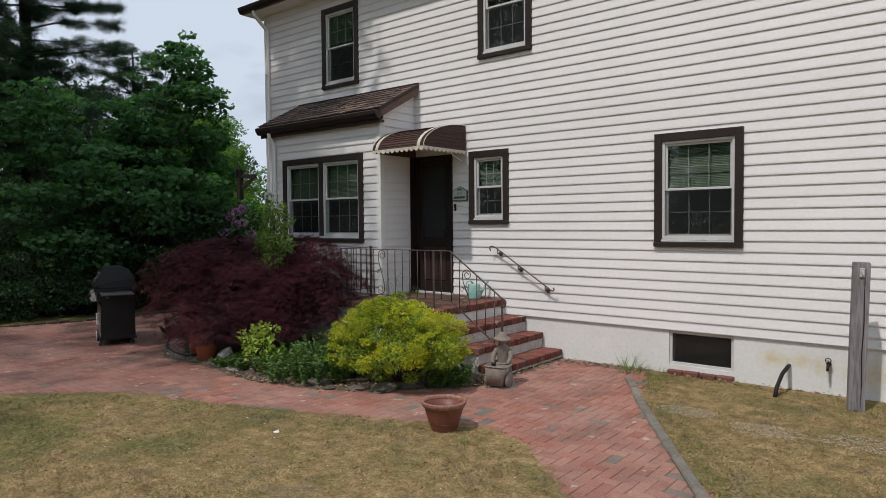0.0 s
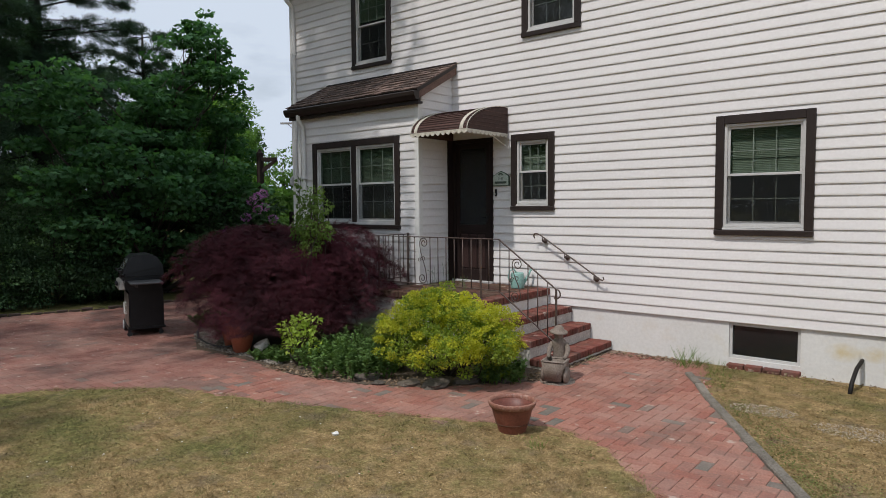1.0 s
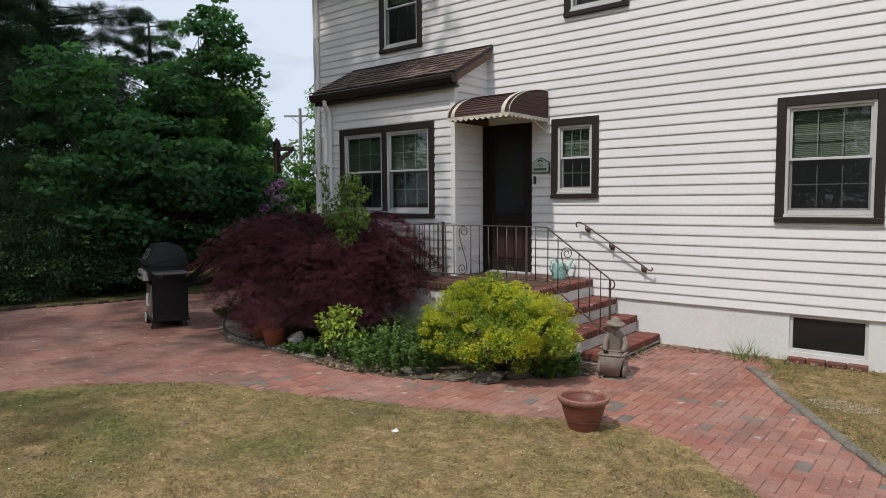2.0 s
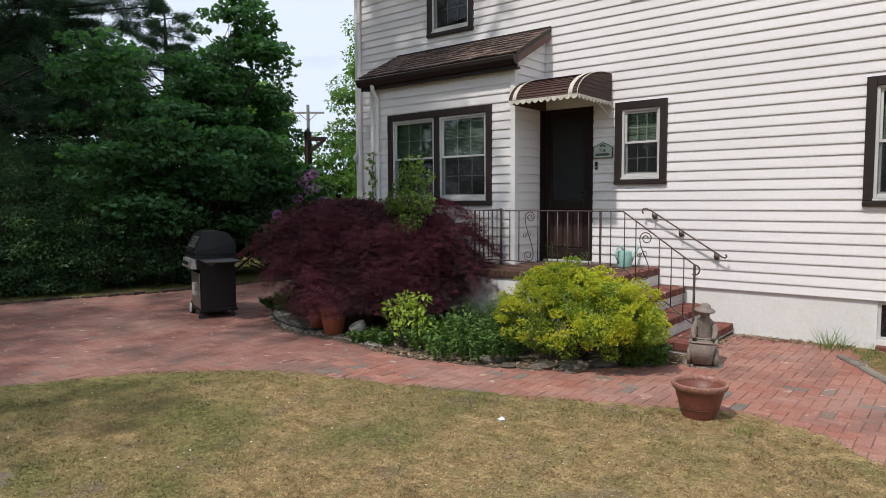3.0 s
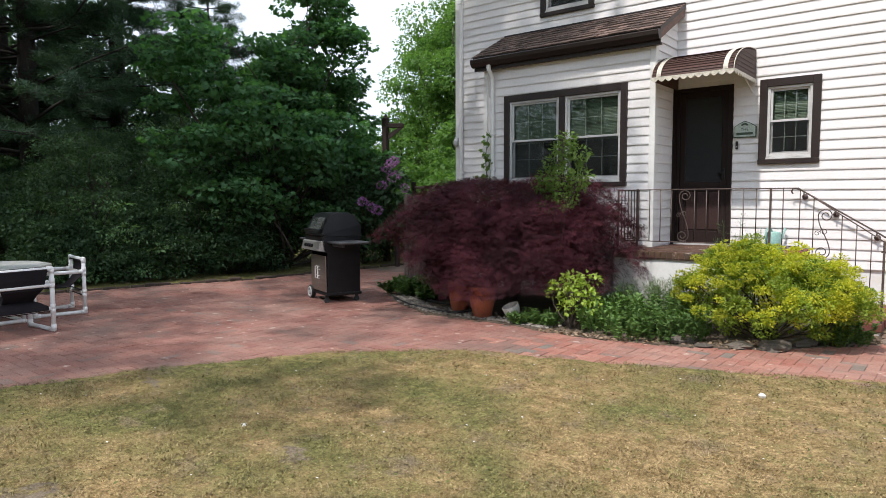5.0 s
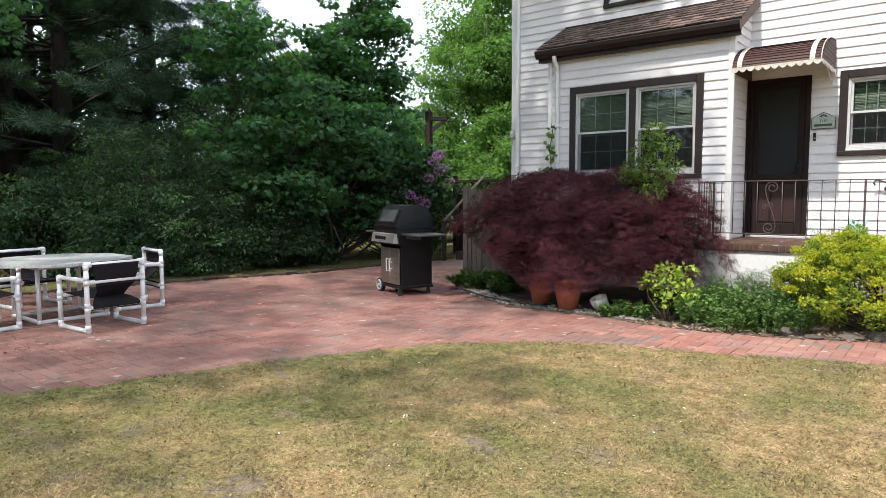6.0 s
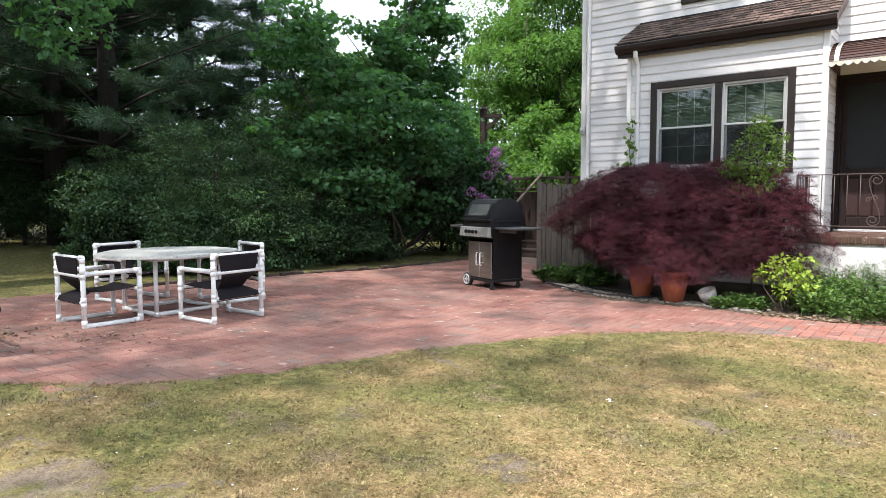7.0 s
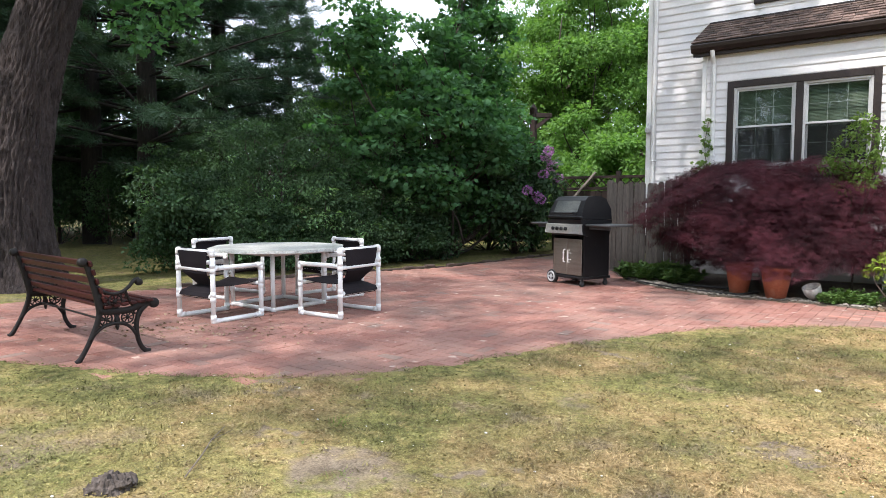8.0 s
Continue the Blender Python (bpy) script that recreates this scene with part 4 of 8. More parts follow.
window(WINDOWS["right"], WALL_Y, 1, 0.47, "double-hung window with brown casing and half-drawn blind")
window(WINDOWS["small"], WALL_Y, 1, 0.46, "small double-hung window with brown casing")
window(WINDOWS["upper_a"], WALL_Y, 1, 0.40, "upper double-hung window with brown casing")
window(WINDOWS["upper_b"], WALL_Y, 1, 0.30, "upper double-hung window with brown casing and white blind", M_WHITE)
window(BAY_WINDOW, BAY_Y, 2, 0.50, "pair of double-hung windows with brown casing")

# basement window
bw = hpart("basement_window", ring(Geo(), (-3.13, -2.35, 0.11, 0.54), 0.035, WALL_Y + 0.05, WALL_Y + 0.10), M_VINYL, None, "low basement window with a pale frame")
hpart("pane", Geo().box(-3.10, -2.38, WALL_Y + 0.075, WALL_Y + 0.079, 0.14, 0.51), M_GLASS, bw)
hpart("screen", Geo().box(-3.10, -2.38, WALL_Y + 0.066, WALL_Y + 0.068, 0.14, 0.51), M_SCREEN, bw)
for k in range(4):
    hpart("sill_brick", Geo().box(-3.13 + k * 0.20, -2.94 + k * 0.20, WALL_Y - 0.06, WALL_Y + 0.05, -0.03, 0.052 + 0.004 * (k % 2), 0.008), M_STEP, bw)

# front door
x0, x1, z0, z1 = DOOR
door = hpart("front_door", Geo().box(x0, x0 + 0.06, WALL_Y - 0.012, WALL_Y + 0.12, z0, z1, 0.004).box(x1 - 0.06, x1, WALL_Y - 0.012, WALL_Y + 0.12, z0, z1, 0.004)
             .box(x0 + 0.06, x1 - 0.06, WALL_Y - 0.012, WALL_Y + 0.12, z1 - 0.06, z1, 0.004), M_DOOR, None, "closed dark brown storm door with a tall glass panel")
a, b = x0 + 0.064, x1 - 0.064
hpart("storm_door", Geo().box(a, a + 0.075, WALL_Y + 0.006, WALL_Y + 0.04, z0 + 0.03, z1 - 0.064, 0.004).box(b - 0.075, b, WALL_Y + 0.006, WALL_Y + 0.04, z0 + 0.03, z1 - 0.064, 0.004)
      .box(a + 0.075, b - 0.075, WALL_Y + 0.006, WALL_Y + 0.04, z1 - 0.15, z1 - 0.064, 0.004).box(a + 0.075, b - 0.075, WALL_Y + 0.006, WALL_Y + 0.04, 1.55, 1.68, 0.004)
      .box(a + 0.075, b - 0.075, WALL_Y + 0.006, WALL_Y + 0.04, z0 + 0.03, 0.98, 0.004).box(a + 0.075, b - 0.075, WALL_Y + 0.014, WALL_Y + 0.032, 0.98, 1.55), M_DOOR, door)
M_KICK = surface("red_brown_door_panel", (0.030, 0.016, 0.0145), (0.046, 0.025, 0.022), 2, 60, 0.55, bump=0.05, depth=0.001, spec=0.25)
for k in range(3):
    pa = a + 0.085 + (b - a - 0.17) * k / 3
    hpart("panel", Geo().box(pa + 0.012, pa + (b - a - 0.17) / 3 - 0.012, WALL_Y + 0.004, WALL_Y + 0.02, 1.0, 1.53, 0.008), M_KICK, door, "red-brown panel")
hpart("pane", Geo().box(a + 0.072, b - 0.072, WALL_Y + 0.020, WALL_Y + 0.024, 1.675, z1 - 0.148), M_GLASS, door)
hpart("door_screen", Geo().box(a + 0.072, b - 0.072, WALL_Y + 0.012, WALL_Y + 0.014, 1.675, z1 - 0.148), M_SCREEN_D, door, "dark insect screen")
hpart("inner_door", Geo().box(a - 0.01, b + 0.01, WALL_Y + 0.10, WALL_Y + 0.15, z0 + 0.02, z1 - 0.03).box(a + 0.08, b - 0.08, WALL_Y + 0.085, WALL_Y + 0.105, 1.8, 2.3, 0.01)
      .box(a + 0.08, b - 0.08, WALL_Y + 0.085, WALL_Y + 0.105, 2.4, 2.8, 0.01), surface("dark_blue_grey_door", (0.016, 0.019, 0.024), (0.024, 0.028, 0.034), 2, 50, 0.6, bump=0.05, depth=0.001, spec=0.2), door)
hpart("door_casing", Geo().box(BAY_R + 0.001, BAY_R + 0.016, WALL_Y - 0.13, WALL_Y - 0.013, z0, z1, 0.003), M_DOOR, door)
hpart("threshold", Geo().box(x0, x1, WALL_Y - 0.05, WALL_Y + 0.12, z0 - 0.01, z0 + 0.028, 0.006), M_GREY, door)
hpart("door_handle", Geo().box(b - 0.055, b - 0.025, WALL_Y - 0.02, WALL_Y + 0.006, 1.72, 1.86, 0.006).tube([(b - 0.04, WALL_Y - 0.02, 1.80), (b - 0.04, WALL_Y - 0.045, 1.80), (b - 0.11, WALL_Y - 0.05, 1.80)], 0.008), M_BLACK, door)

# awning over the door
AX0, AX1 = -7.366, -6.318


def awn(t, grow=0.0):
    """A point of the awning's curve, from the wall (0) to its front edge (1)."""
    an = t * math.pi / 2
    return (WALL_Y - 0.005 - (0.985 + grow) * math.sin(an), 3.045 + (0.375 + grow) * max(0.0, math.cos(an)) ** 1.05)



awning = hpart("awning", Geo().prism([awn(k / 14, -0.022) for k in range(15)] + [awn(k / 14, -0.012) for k in range(14, -1, -1)], "x", AX0 + 0.004, AX1 - 0.004), M_CREAM, None, "curved brown metal door awning with cream stripes")
NS = 15
for k in range(NS):
    t0, t1 = k / NS, min(1, (k + 1.12) / NS)
    p0, p1, q0, q1 = awn(t0, 0.000), awn(t1, 0.012), awn(t0, -0.010), awn(t1, 0.004)
    hpart("slat", Geo().prism([p0, p1, q1, q0], "x", AX0, AX1), M_AWN, awning)
for sx in (AX0 + 0.07, AX1 - 0.135):
    hpart("stripe", Geo().prism([awn(k / 16, 0.016) for k in range(17)] + [awn(k / 16, 0.010) for k in range(16, -1, -1)], "x", sx, sx + 0.058), M_CREAM, awning, "cream stripe")
for sx, d in ((AX1 - 0.012, 0.012), (AX0, 0.012)):
    edge = [awn(k / 12, -0.012) for k in range(13)]
    hpart("end_panel", Geo().prism([(WALL_Y - 0.004, 3.0)] + edge + [(edge[-1][0], 3.0)], "x", sx, sx + d), M_AWN, awning)
    hpart("end_trim", Geo().tube([(sx + d / 2, *awn(k / 12, 0.012)) for k in range(13)], 0.006, 6), M_CREAM, awning)
for k in range(5):
    zz = 3.10 + 0.055 * k
    reach = 0.94 * max(0, 1 - ((zz - 3.03) / 0.38) ** 2) ** 0.5
    if reach > 0.1:
        hpart("end_slat", Geo().box(AX1, AX1 + 0.006, WALL_Y - 0.01 - reach, WALL_Y - 0.01, zz, zz + 0.012, 0.002), M_AWN, awning)


def scallop(n, length):
    top = [(0, 0.040), (length, 0.040)]
    low = []
    for k in range(n, 0, -1):
        for j in range(6):
            u = (k - j / 6) / n
            low.append((u * length, 0.008 - 0.036 * abs(math.sin(math.pi * u * n)) + 0.005))
    return [top[0]] + [(0, 0.0)] + low[::-1][:] + [(length, 0.0), top[1]]


fy = awn(1.0)[0] - 0.012
hpart("valance", Geo(Matrix.Translation((AX0, fy, 3.0))).prism(scallop(11, AX1 - AX0), "y", -0.006, 0.006), M_CREAM, awning, "scalloped cream edge")
hpart("valance", Geo(Matrix.Translation((AX1 + 0.002, fy, 3.0)) @ Matrix.Rotation(radians(90), 4, "Z")).prism(scallop(10, WALL_Y - 0.01 - fy), "y", -0.006, 0.006), M_CREAM, awning)
hpart("bracket", Geo().tube([(AX1 - 0.03, WALL_Y - 0.02, 2.86), (AX1 - 0.03, WALL_Y - 0.45, 3.02)], 0.009, 6), M_CREAM, awning)


# downspouts
def downspout(x, y, ztop, zlow, gy, gz):
    return hpart("downspout", Geo().tube([(x, gy, gz), (x, gy + 0.01, gz - 0.08), (x, y - 0.01, ztop), (x, y, ztop - 0.10), (x, y, zlow)], 0.036, 8)
                 .box(x - 0.045, x + 0.045, y - 0.042, y + 0.045, ztop - 0.9, ztop - 0.87, 0.004).box(x - 0.045, x + 0.045, y - 0.042, y + 0.045, 1.9, 1.93, 0.004), M_WHITE, None, "white metal downspout")


downspout(-11.27, WALL_Y - 0.045, 5.82, 0.1, WALL_Y - 0.36, EAVE_Z + 0.02)
downspout(-10.02, BAY_Y - 0.045, 3.36, 0.1, 7.32, 3.56)
hpart("wall_lamp", Geo().lathe([(0.02, 0), (0.05, 0.03), (0.055, 0.10), (0.03, 0.15), (0.01, 0.19)], 12, (-11.36, WALL_Y - 0.07, 2.40)).box(-11.40, -11.33, WALL_Y - 0.04, WALL_Y - 0.01, 2.46, 2.56, 0.004), M_GREY, None, "small grey wall lamp")

# plaque and bell
plaque = thing("name_plaque", "pale green arched plaque with dark lettering on the wall", "sign", at=(-6.43, WALL_Y - 0.02, 2.38))
outline = [(-0.145, -0.11), (0.145, -0.11), (0.145, 0.035), (0.07, 0.085), (0, 0.115), (-0.07, 0.085), (-0.145, 0.035)]
part("board", Geo().prism(outline, "y", -0.006, 0.018), M_INK, plaque, "dark rim")
part("face", Geo().prism([(0.93 * u, 0.91 * v) for u, v in outline], "y", -0.012, -0.007), M_SIGN, plaque)
fg = Geo()
for k in range(5):
    an = radians(30 + 30 * k)
    fg.ball((0.035 * math.cos(an), -0.013, 0.045 + 0.028 * math.sin(an)), 0.017, 0.004, 0.012, 8, 4)
part("ornament", fg, M_INK, plaque, "small dark floral ornament")
tc = bpy.data.curves.new("lettering", "FONT")
tc.body, tc.size, tc.align_x, tc.extrude = "THE", 0.055, "CENTER", 0.001
tc.materials.append(M_INK)
lt = new("lettering", tc)
lt.parent, lt.location, lt.rotation_euler = plaque, (0, -0.0135, -0.022), (radians(90), 0, 0)
part("lettering_bar", Geo().box(-0.105, 0.105, -0.0145, -0.012, -0.075, -0.042), M_INK, plaque)
bell = thing("doorbell", "small black doorbell on the white siding", "doorbell", at=(-6.53, WALL_Y - 0.014, 2.17))
part("housing", Geo().box(-0.016, 0.016, -0.012, 0.014, -0.055, 0.055, 0.005), M_BLACK, bell)
part("button", Geo().lathe([(0.009, 0), (0.009, 0.004), (0.006, 0.006)], 10).box(-0.001, 0.001, -0.001, 0.001, 0, 0.001), M_GREY, bell).matrix_local = pose(0, -0.012, -0.02, 90)

# ---- porch and steps ----
PORCH_Z = 0.78
PX0, PX1, PY0, PY1 = -7.64, -5.59, 6.72, WALL_Y + 0.02
porch = thing("porch", "brick-topped concrete porch with four steps", "porch", kind="structure", at=(-6.2, 7.5, 0))


def ppart(name, geo, material, parent=None, label="", smooth=False):
    ob = part(name, geo, material, parent or porch, label, smooth)
    if (parent or porch) == porch:
        ob.matrix_parent_inverse = Matrix.Translation((6.2, -7.5, 0))
    return ob


STEPS = [(-4.640, 0.130), (-4.950, 0.340), (-5.245, 0.550), (-5.590, PORCH_Z)]
block = ppart("base", Geo().box(PX0 + 0.03, PX1 - 0.03, PY0 + 0.03, PY1, -0.2, PORCH_Z - 0.10), M_FOUND, None, "white painted concrete base")
for k, (sx, sz) in enumerate(STEPS[:3]):
    ppart("riser_block", Geo().box(PX1 - 0.05, sx - 0.022, PY0 + 0.02 + 0.004 * k, PY1, -0.2 + 0.01 * k, sz - 0.086), M_CONC, None, "pale mortar riser")
brnd = random.Random(11)


def rowlock(x0, x1, y0, y1, z, along, parent=None, material=None):
    """A course of bricks on edge; along is the way the course runs."""
    if along == "y":
        n = round((y1 - y0) / 0.075)
        for k in range(n):
            a = y0 + (y1 - y0) * k / n
            ppart("brick", Geo().box(x0 + brnd.uniform(-0.004, 0.004), x1 + brnd.uniform(-0.005, 0.005), a + 0.003, a + (y1 - y0) / n - 0.004, z - 0.085, z + brnd.uniform(-0.003, 0.003), 0.007), material or M_STEP, parent)
    else:
        n = round((x1 - x0) / 0.075)
        for k in range(n):
            a = x0 + (x1 - x0) * k / n
            ppart("brick", Geo().box(a + 0.003, a + (x1 - x0) / n - 0.004, y0 + brnd.uniform(-0.005, 0.005), y1 + brnd.uniform(-0.004, 0.004), z - 0.085, z + brnd.uniform(-0.003, 0.003), 0.007), material or M_STEP, parent)


for k, (sx, sz) in enumerate(STEPS[:3]):
    back = STEPS[k + 1][0] - 0.02
    bed_ob = ppart("tread", Geo().box(back, sx - 0.012, PY0 + 0.01, PY1, sz - 0.085, sz - 0.008), M_JOINT)
    mid = sx - 0.20
    rowlock(mid, sx, PY0, PY1 - 0.02, sz, "y", bed_ob)
    rowlock(back, mid - 0.004, PY0, PY1 - 0.02, sz - 0.002, "y", bed_ob)
deck = ppart("deck", Geo().box(PX0 + 0.01, PX1 - 0.012, PY0 + 0.012, PY1, PORCH_Z - 0.10, PORCH_Z - 0.008), M_JOINT)
rowlock(PX1 - 0.20, PX1, PY0, PY1 - 0.02, PORCH_Z, "y", deck)
rowlock(PX0, PX1 - 0.204, PY0, PY0 + 0.20, PORCH_Z, "x", deck, M_MOSSY)
yy, odd = PY0 + 0.204, 0
while yy < PY1 - 0.05:
    xx = PX0 - (0.1 if odd else 0)
    while xx < PX1 - 0.21:
        a, b = max(xx, PX0), min(xx + 0.2, PX1 - 0.206)
        if b - a > 0.03 and not (b < BAY_R + 0.03 and yy > BAY_Y - 0.1):
            ppart("brick", Geo().box(a + 0.003, b - 0.003, yy + 0.003, min(yy + 0.097, PY1 - 0.005), PORCH_Z - 0.06, PORCH_Z + brnd.uniform(-0.003, 0.002), 0.005), M_MOSSY, deck)
        xx += 0.2
    yy, odd = yy + 0.1, 1 - odd

# ---- iron railing ----
RY = 6.81
railing = thing("porch_railing", "dark wrought-iron porch railing with scroll work", "railing", at=(-6.2, RY, PORCH_Z))


def rpart(name, geo, label="", smooth=True):
    ob = part(name, geo, M_IRON, railing, label, smooth)
    ob.matrix_parent_inverse = Matrix.Translation((6.2, -RY, -PORCH_Z))
    return ob


RTOP, RLOW, RL, RE, RN = 1.555, 0.905, -7.585, -5.475, -4.655
SLOPE = (1.555 - 0.985) / (RE - RN)


def rail_z(x):
    return RTOP if x < RE else RTOP + SLOPE * (x - RE)


def low_z(x):
    return RLOW if x < RE else RLOW + SLOPE * (x - RE) - 0.0


rpart("top_rail", Geo().box(RL, RE, RY - 0.013, RY + 0.013, RTOP - 0.006, RTOP + 0.006, 0.003), smooth=False)
rpart("bottom_rail", Geo().box(RL, RE, RY - 0.012, RY + 0.012, RLOW - 0.006, RLOW + 0.006, 0.002), smooth=False)
rpart("top_rail", Geo().prism([(RE, RTOP - 0.006), (RE, RTOP + 0.006), (RN, 0.991), (RN, 0.979)], "y", RY - 0.013, RY + 0.013), smooth=False)
rpart("bottom_rail", Geo().prism([(RE, RLOW - 0.006), (RE, RLOW + 0.006), (RN, low_z(RN) + 0.006), (RN, low_z(RN) - 0.006)], "y", RY - 0.012, RY + 0.012), smooth=False)
curl = [(RN + 0.0 + 0.055 * math.sin(an), RY, 0.985 - 0.055 + 0.055 * math.cos(an)) for an in [k * math.pi * 1.15 / 10 for k in range(11)]]
rpart("rail_end", Geo().tube(curl, 0.009, 8), "curled rail end")
rpart("top_rail", Geo().box(RL - 0.019, RL + 0.019, RY, BAY_Y - 0.01, RTOP - 0.006, RTOP + 0.006, 0.003), smooth=False)
rpart("bottom_rail", Geo().box(RL - 0.012, RL + 0.012, RY, BAY_Y - 0.01, RLOW - 0.006, RLOW + 0.006, 0.002), smooth=False)
for px, low in ((RL, PORCH_Z - 0.005), (-5.755, PORCH_Z - 0.005)):
    rpart("post", Geo().box(px - 0.011, px + 0.011, RY - 0.011, RY + 0.011, low, RTOP, 0.002).box(px - 0.03, px + 0.03, RY - 0.03, RY + 0.03, low, low + 0.012, 0.003), smooth=False)
rpart("post", Geo().box(RN - 0.011, RN + 0.011, RY - 0.011, RY + 0.011, 0.12, 0.985, 0.002), smooth=False)
rpart("post", Geo().box(RL - 0.013, RL + 0.013, BAY_Y - 0.05, BAY_Y - 0.024, PORCH_Z - 0.005, RTOP + 0.02, 0.002), smooth=False)
for k in range(5):
    y = RY + 0.105 * (k + 1)
    rpart("baluster", Geo().box(RL - 0.0048, RL + 0.0048, y - 0.0048, y + 0.0048, RLOW, RTOP))
SCROLL_X, SCROLL_X2 = -6.74, -5.22
for k in range(1, 15):
    x = RL + 0.14 * k
    if x < RE + 0.02 and abs(x - (-5.755)) > 0.06 and abs(x - SCROLL_X) > 0.05:
        rpart("baluster", Geo().box(x - 0.0048, x + 0.0048, RY - 0.0048, RY + 0.0048, RLOW, RTOP))
for k in range(6):
    x = RE + 0.02 + 0.137 * k
    if x < RN - 0.05 and abs(x - SCROLL_X2) > 0.05:
        rpart("baluster", Geo().box(x - 0.0048, x + 0.0048, RY - 0.0048, RY + 0.0048, low_z(x), rail_z(x)))


def scroll(x, zc, h, w):
    """An S of flat bar with a curl at each end and two small ones in the middle."""
    def spiral(cx, cz, r, a0, turns, way):
        return [(cx + r * (1 - 0.72 * k / 22) * math.cos(a0 + way * turns * 2 * math.pi * k / 22), RY, cz + r * (1 - 0.72 * k / 22) * math.sin(a0 + way * turns * 2 * math.pi * k / 22)) for k in range(23)]
    r = w * 0.5
    top = spiral(x + r * 0.3, zc + h / 2 - r, r, math.pi, 1.5, -1)
    low = spiral(x - r * 0.1, zc - h / 2 + r, r, 0, 1.5, -1)
    body = [(x - r * 0.7 + (r * 1.6) * (0.5 - 0.5 * math.cos(math.pi * k / 10)), RY, zc + h / 2 - r - (h - 2 * r) * k / 10) for k in range(11)]
    g = Geo().tube(top[::-1] + body[1:-1] + low, 0.0060, 5)
    g.tube(spiral(x + r * 0.1, zc + h * 0.04, r * 0.5, math.pi, 1.3, -1), 0.004, 5)
    g.tube(spiral(x - r * 0.75, zc + h * 0.01, r * 0.42, 0, 1.3, 1), 0.004, 5)
    return g


rpart("scroll", scroll(SCROLL_X, (RTOP + RLOW) / 2, RTOP - RLOW - 0.01, 0.15), "scrolled iron panel")
rpart("scroll", scroll(SCROLL_X2, (rail_z(SCROLL_X2) + low_z(SCROLL_X2)) / 2, RTOP - RLOW - 0.10, 0.15), "scrolled iron panel")

hrail = thing("wall_handrail", "sloping black iron handrail on the white wall", "handrail", at=(-5.23, WALL_Y, 1.26))


def wpart(name, geo, smooth=True):
    ob = part(name, geo, M_IRON, hrail, "", smooth)
    ob.matrix_parent_inverse = Matrix.Translation((5.23, -WALL_Y, -1.26))


HY = WALL_Y - 0.09
wpart("rail", Geo().tube([(-5.80, HY, 1.500), (-5.815, HY, 1.535), (-5.80, HY, 1.565), (-5.76, HY, 1.568), (-5.70, HY, 1.545), (-4.83, HY, 1.005), (-4.77, HY, 0.965), (-4.735, HY, 0.955), (-4.715, HY, 0.975), (-4.73, HY, 1.00)], 0.0105, 8))
for hx, hz in ((-5.67, 1.49), (-5.31, 1.265), (-4.86, 0.985)):
    wpart("bracket", Geo().tube([(hx, HY, hz + 0.03), (hx, HY, hz - 0.03), (hx, WALL_Y + 0.01, hz - 0.03)], 0.009, 6).ball((hx, WALL_Y - 0.012, hz - 0.03), 0.038, 0.02, 0.038, 10, 6))

can = thing("watering_can", "pale teal plastic watering can on the porch", "watering can", at=(-5.98, 8.02, PORCH_Z))
can.rotation_euler = (0, 0, radians(-115))
part("body", Geo().lathe([(0.095, 0), (0.10, 0.02), (0.092, 0.21), (0.085, 0.225), (0.045, 0.23), (0.04, 0.215)], 18), M_TEAL, can, "", True)
part("spout", Geo().tube([(-0.08, 0, 0.04), (-0.16, 0, 0.14), (-0.22, 0, 0.24), (-0.235, 0, 0.26)], [0.028, 0.02, 0.015, 0.02], 8), M_TEAL, can, "", True)
part("handle", Geo().tube([(0.02, 0, 0.225), (0.06, 0, 0.28), (0.13, 0, 0.26), (0.155, 0, 0.16), (0.09, 0, 0.06)], 0.012, 8), M_TEAL, can, "", True)

# ---- things by the right-hand wall ----
post = thing("wooden_post", "silver-grey cracked wooden post with an iron hook", "post", at=(-1.04, 7.81, -0.02))
pg = Geo()
pp = [(-0.075, -0.07), (0.07, -0.075), (0.078, 0.07), (0.012, 0.075), (0.006, 0.045), (0.0, 0.075), (-0.075, 0.072)]
pg.m = pose(0, 0, 0, 0, 1.3, 14)
pg.prism(pp, "z", 0, 1.505)
pg.prism([(0.93 * a, 0.93 * b) for a, b in pp], "z", 1.505, 1.515)
part("shaft", pg, M_POST, post)
part("crack", Geo(pose(0, 0, 0, 0, 1.3, 14)).prism([(0.030, 0.02), (0.036, 0.3), (0.028, 0.62), (0.036, 0.9), (0.028, 1.2), (0.032, 1.46), (0.020, 1.2), (0.027, 0.9), (0.018, 0.62), (0.026, 0.3)], "y", -0.0765, -0.070), M_CAST, post, "dark drying crack")
part("hook", Geo(pose(0.02, 0, 0, 0, 1.3, 14)).box(-0.045, 0.0, -0.085, -0.072, 1.37, 1.46, 0.004).tube([(-0.022, -0.085, 1.44), (-0.022, -0.12, 1.43), (-0.022, -0.13, 1.40), (-0.022, -0.115, 1.38)], 0.008, 6), M_GREY, post, "grey iron hook")
pipe = thing("bent_pipe", "dark bent pipe at the foundation", "pipe", at=(-1.75, 8.28, 0))
part("tube", Geo().tube([(0.0, 0.03, 0.27), (0.0, -0.06, 0.265), (-0.02, -0.20, 0.22), (-0.04, -0.36, 0.10), (-0.05, -0.44, -0.05)], 0.022, 8), M_CAST, pipe, "", True)
tap = thing("garden_tap", "old brass garden tap on the foundation", "tap", at=(-1.353, WALL_Y + 0.03, 0.34))
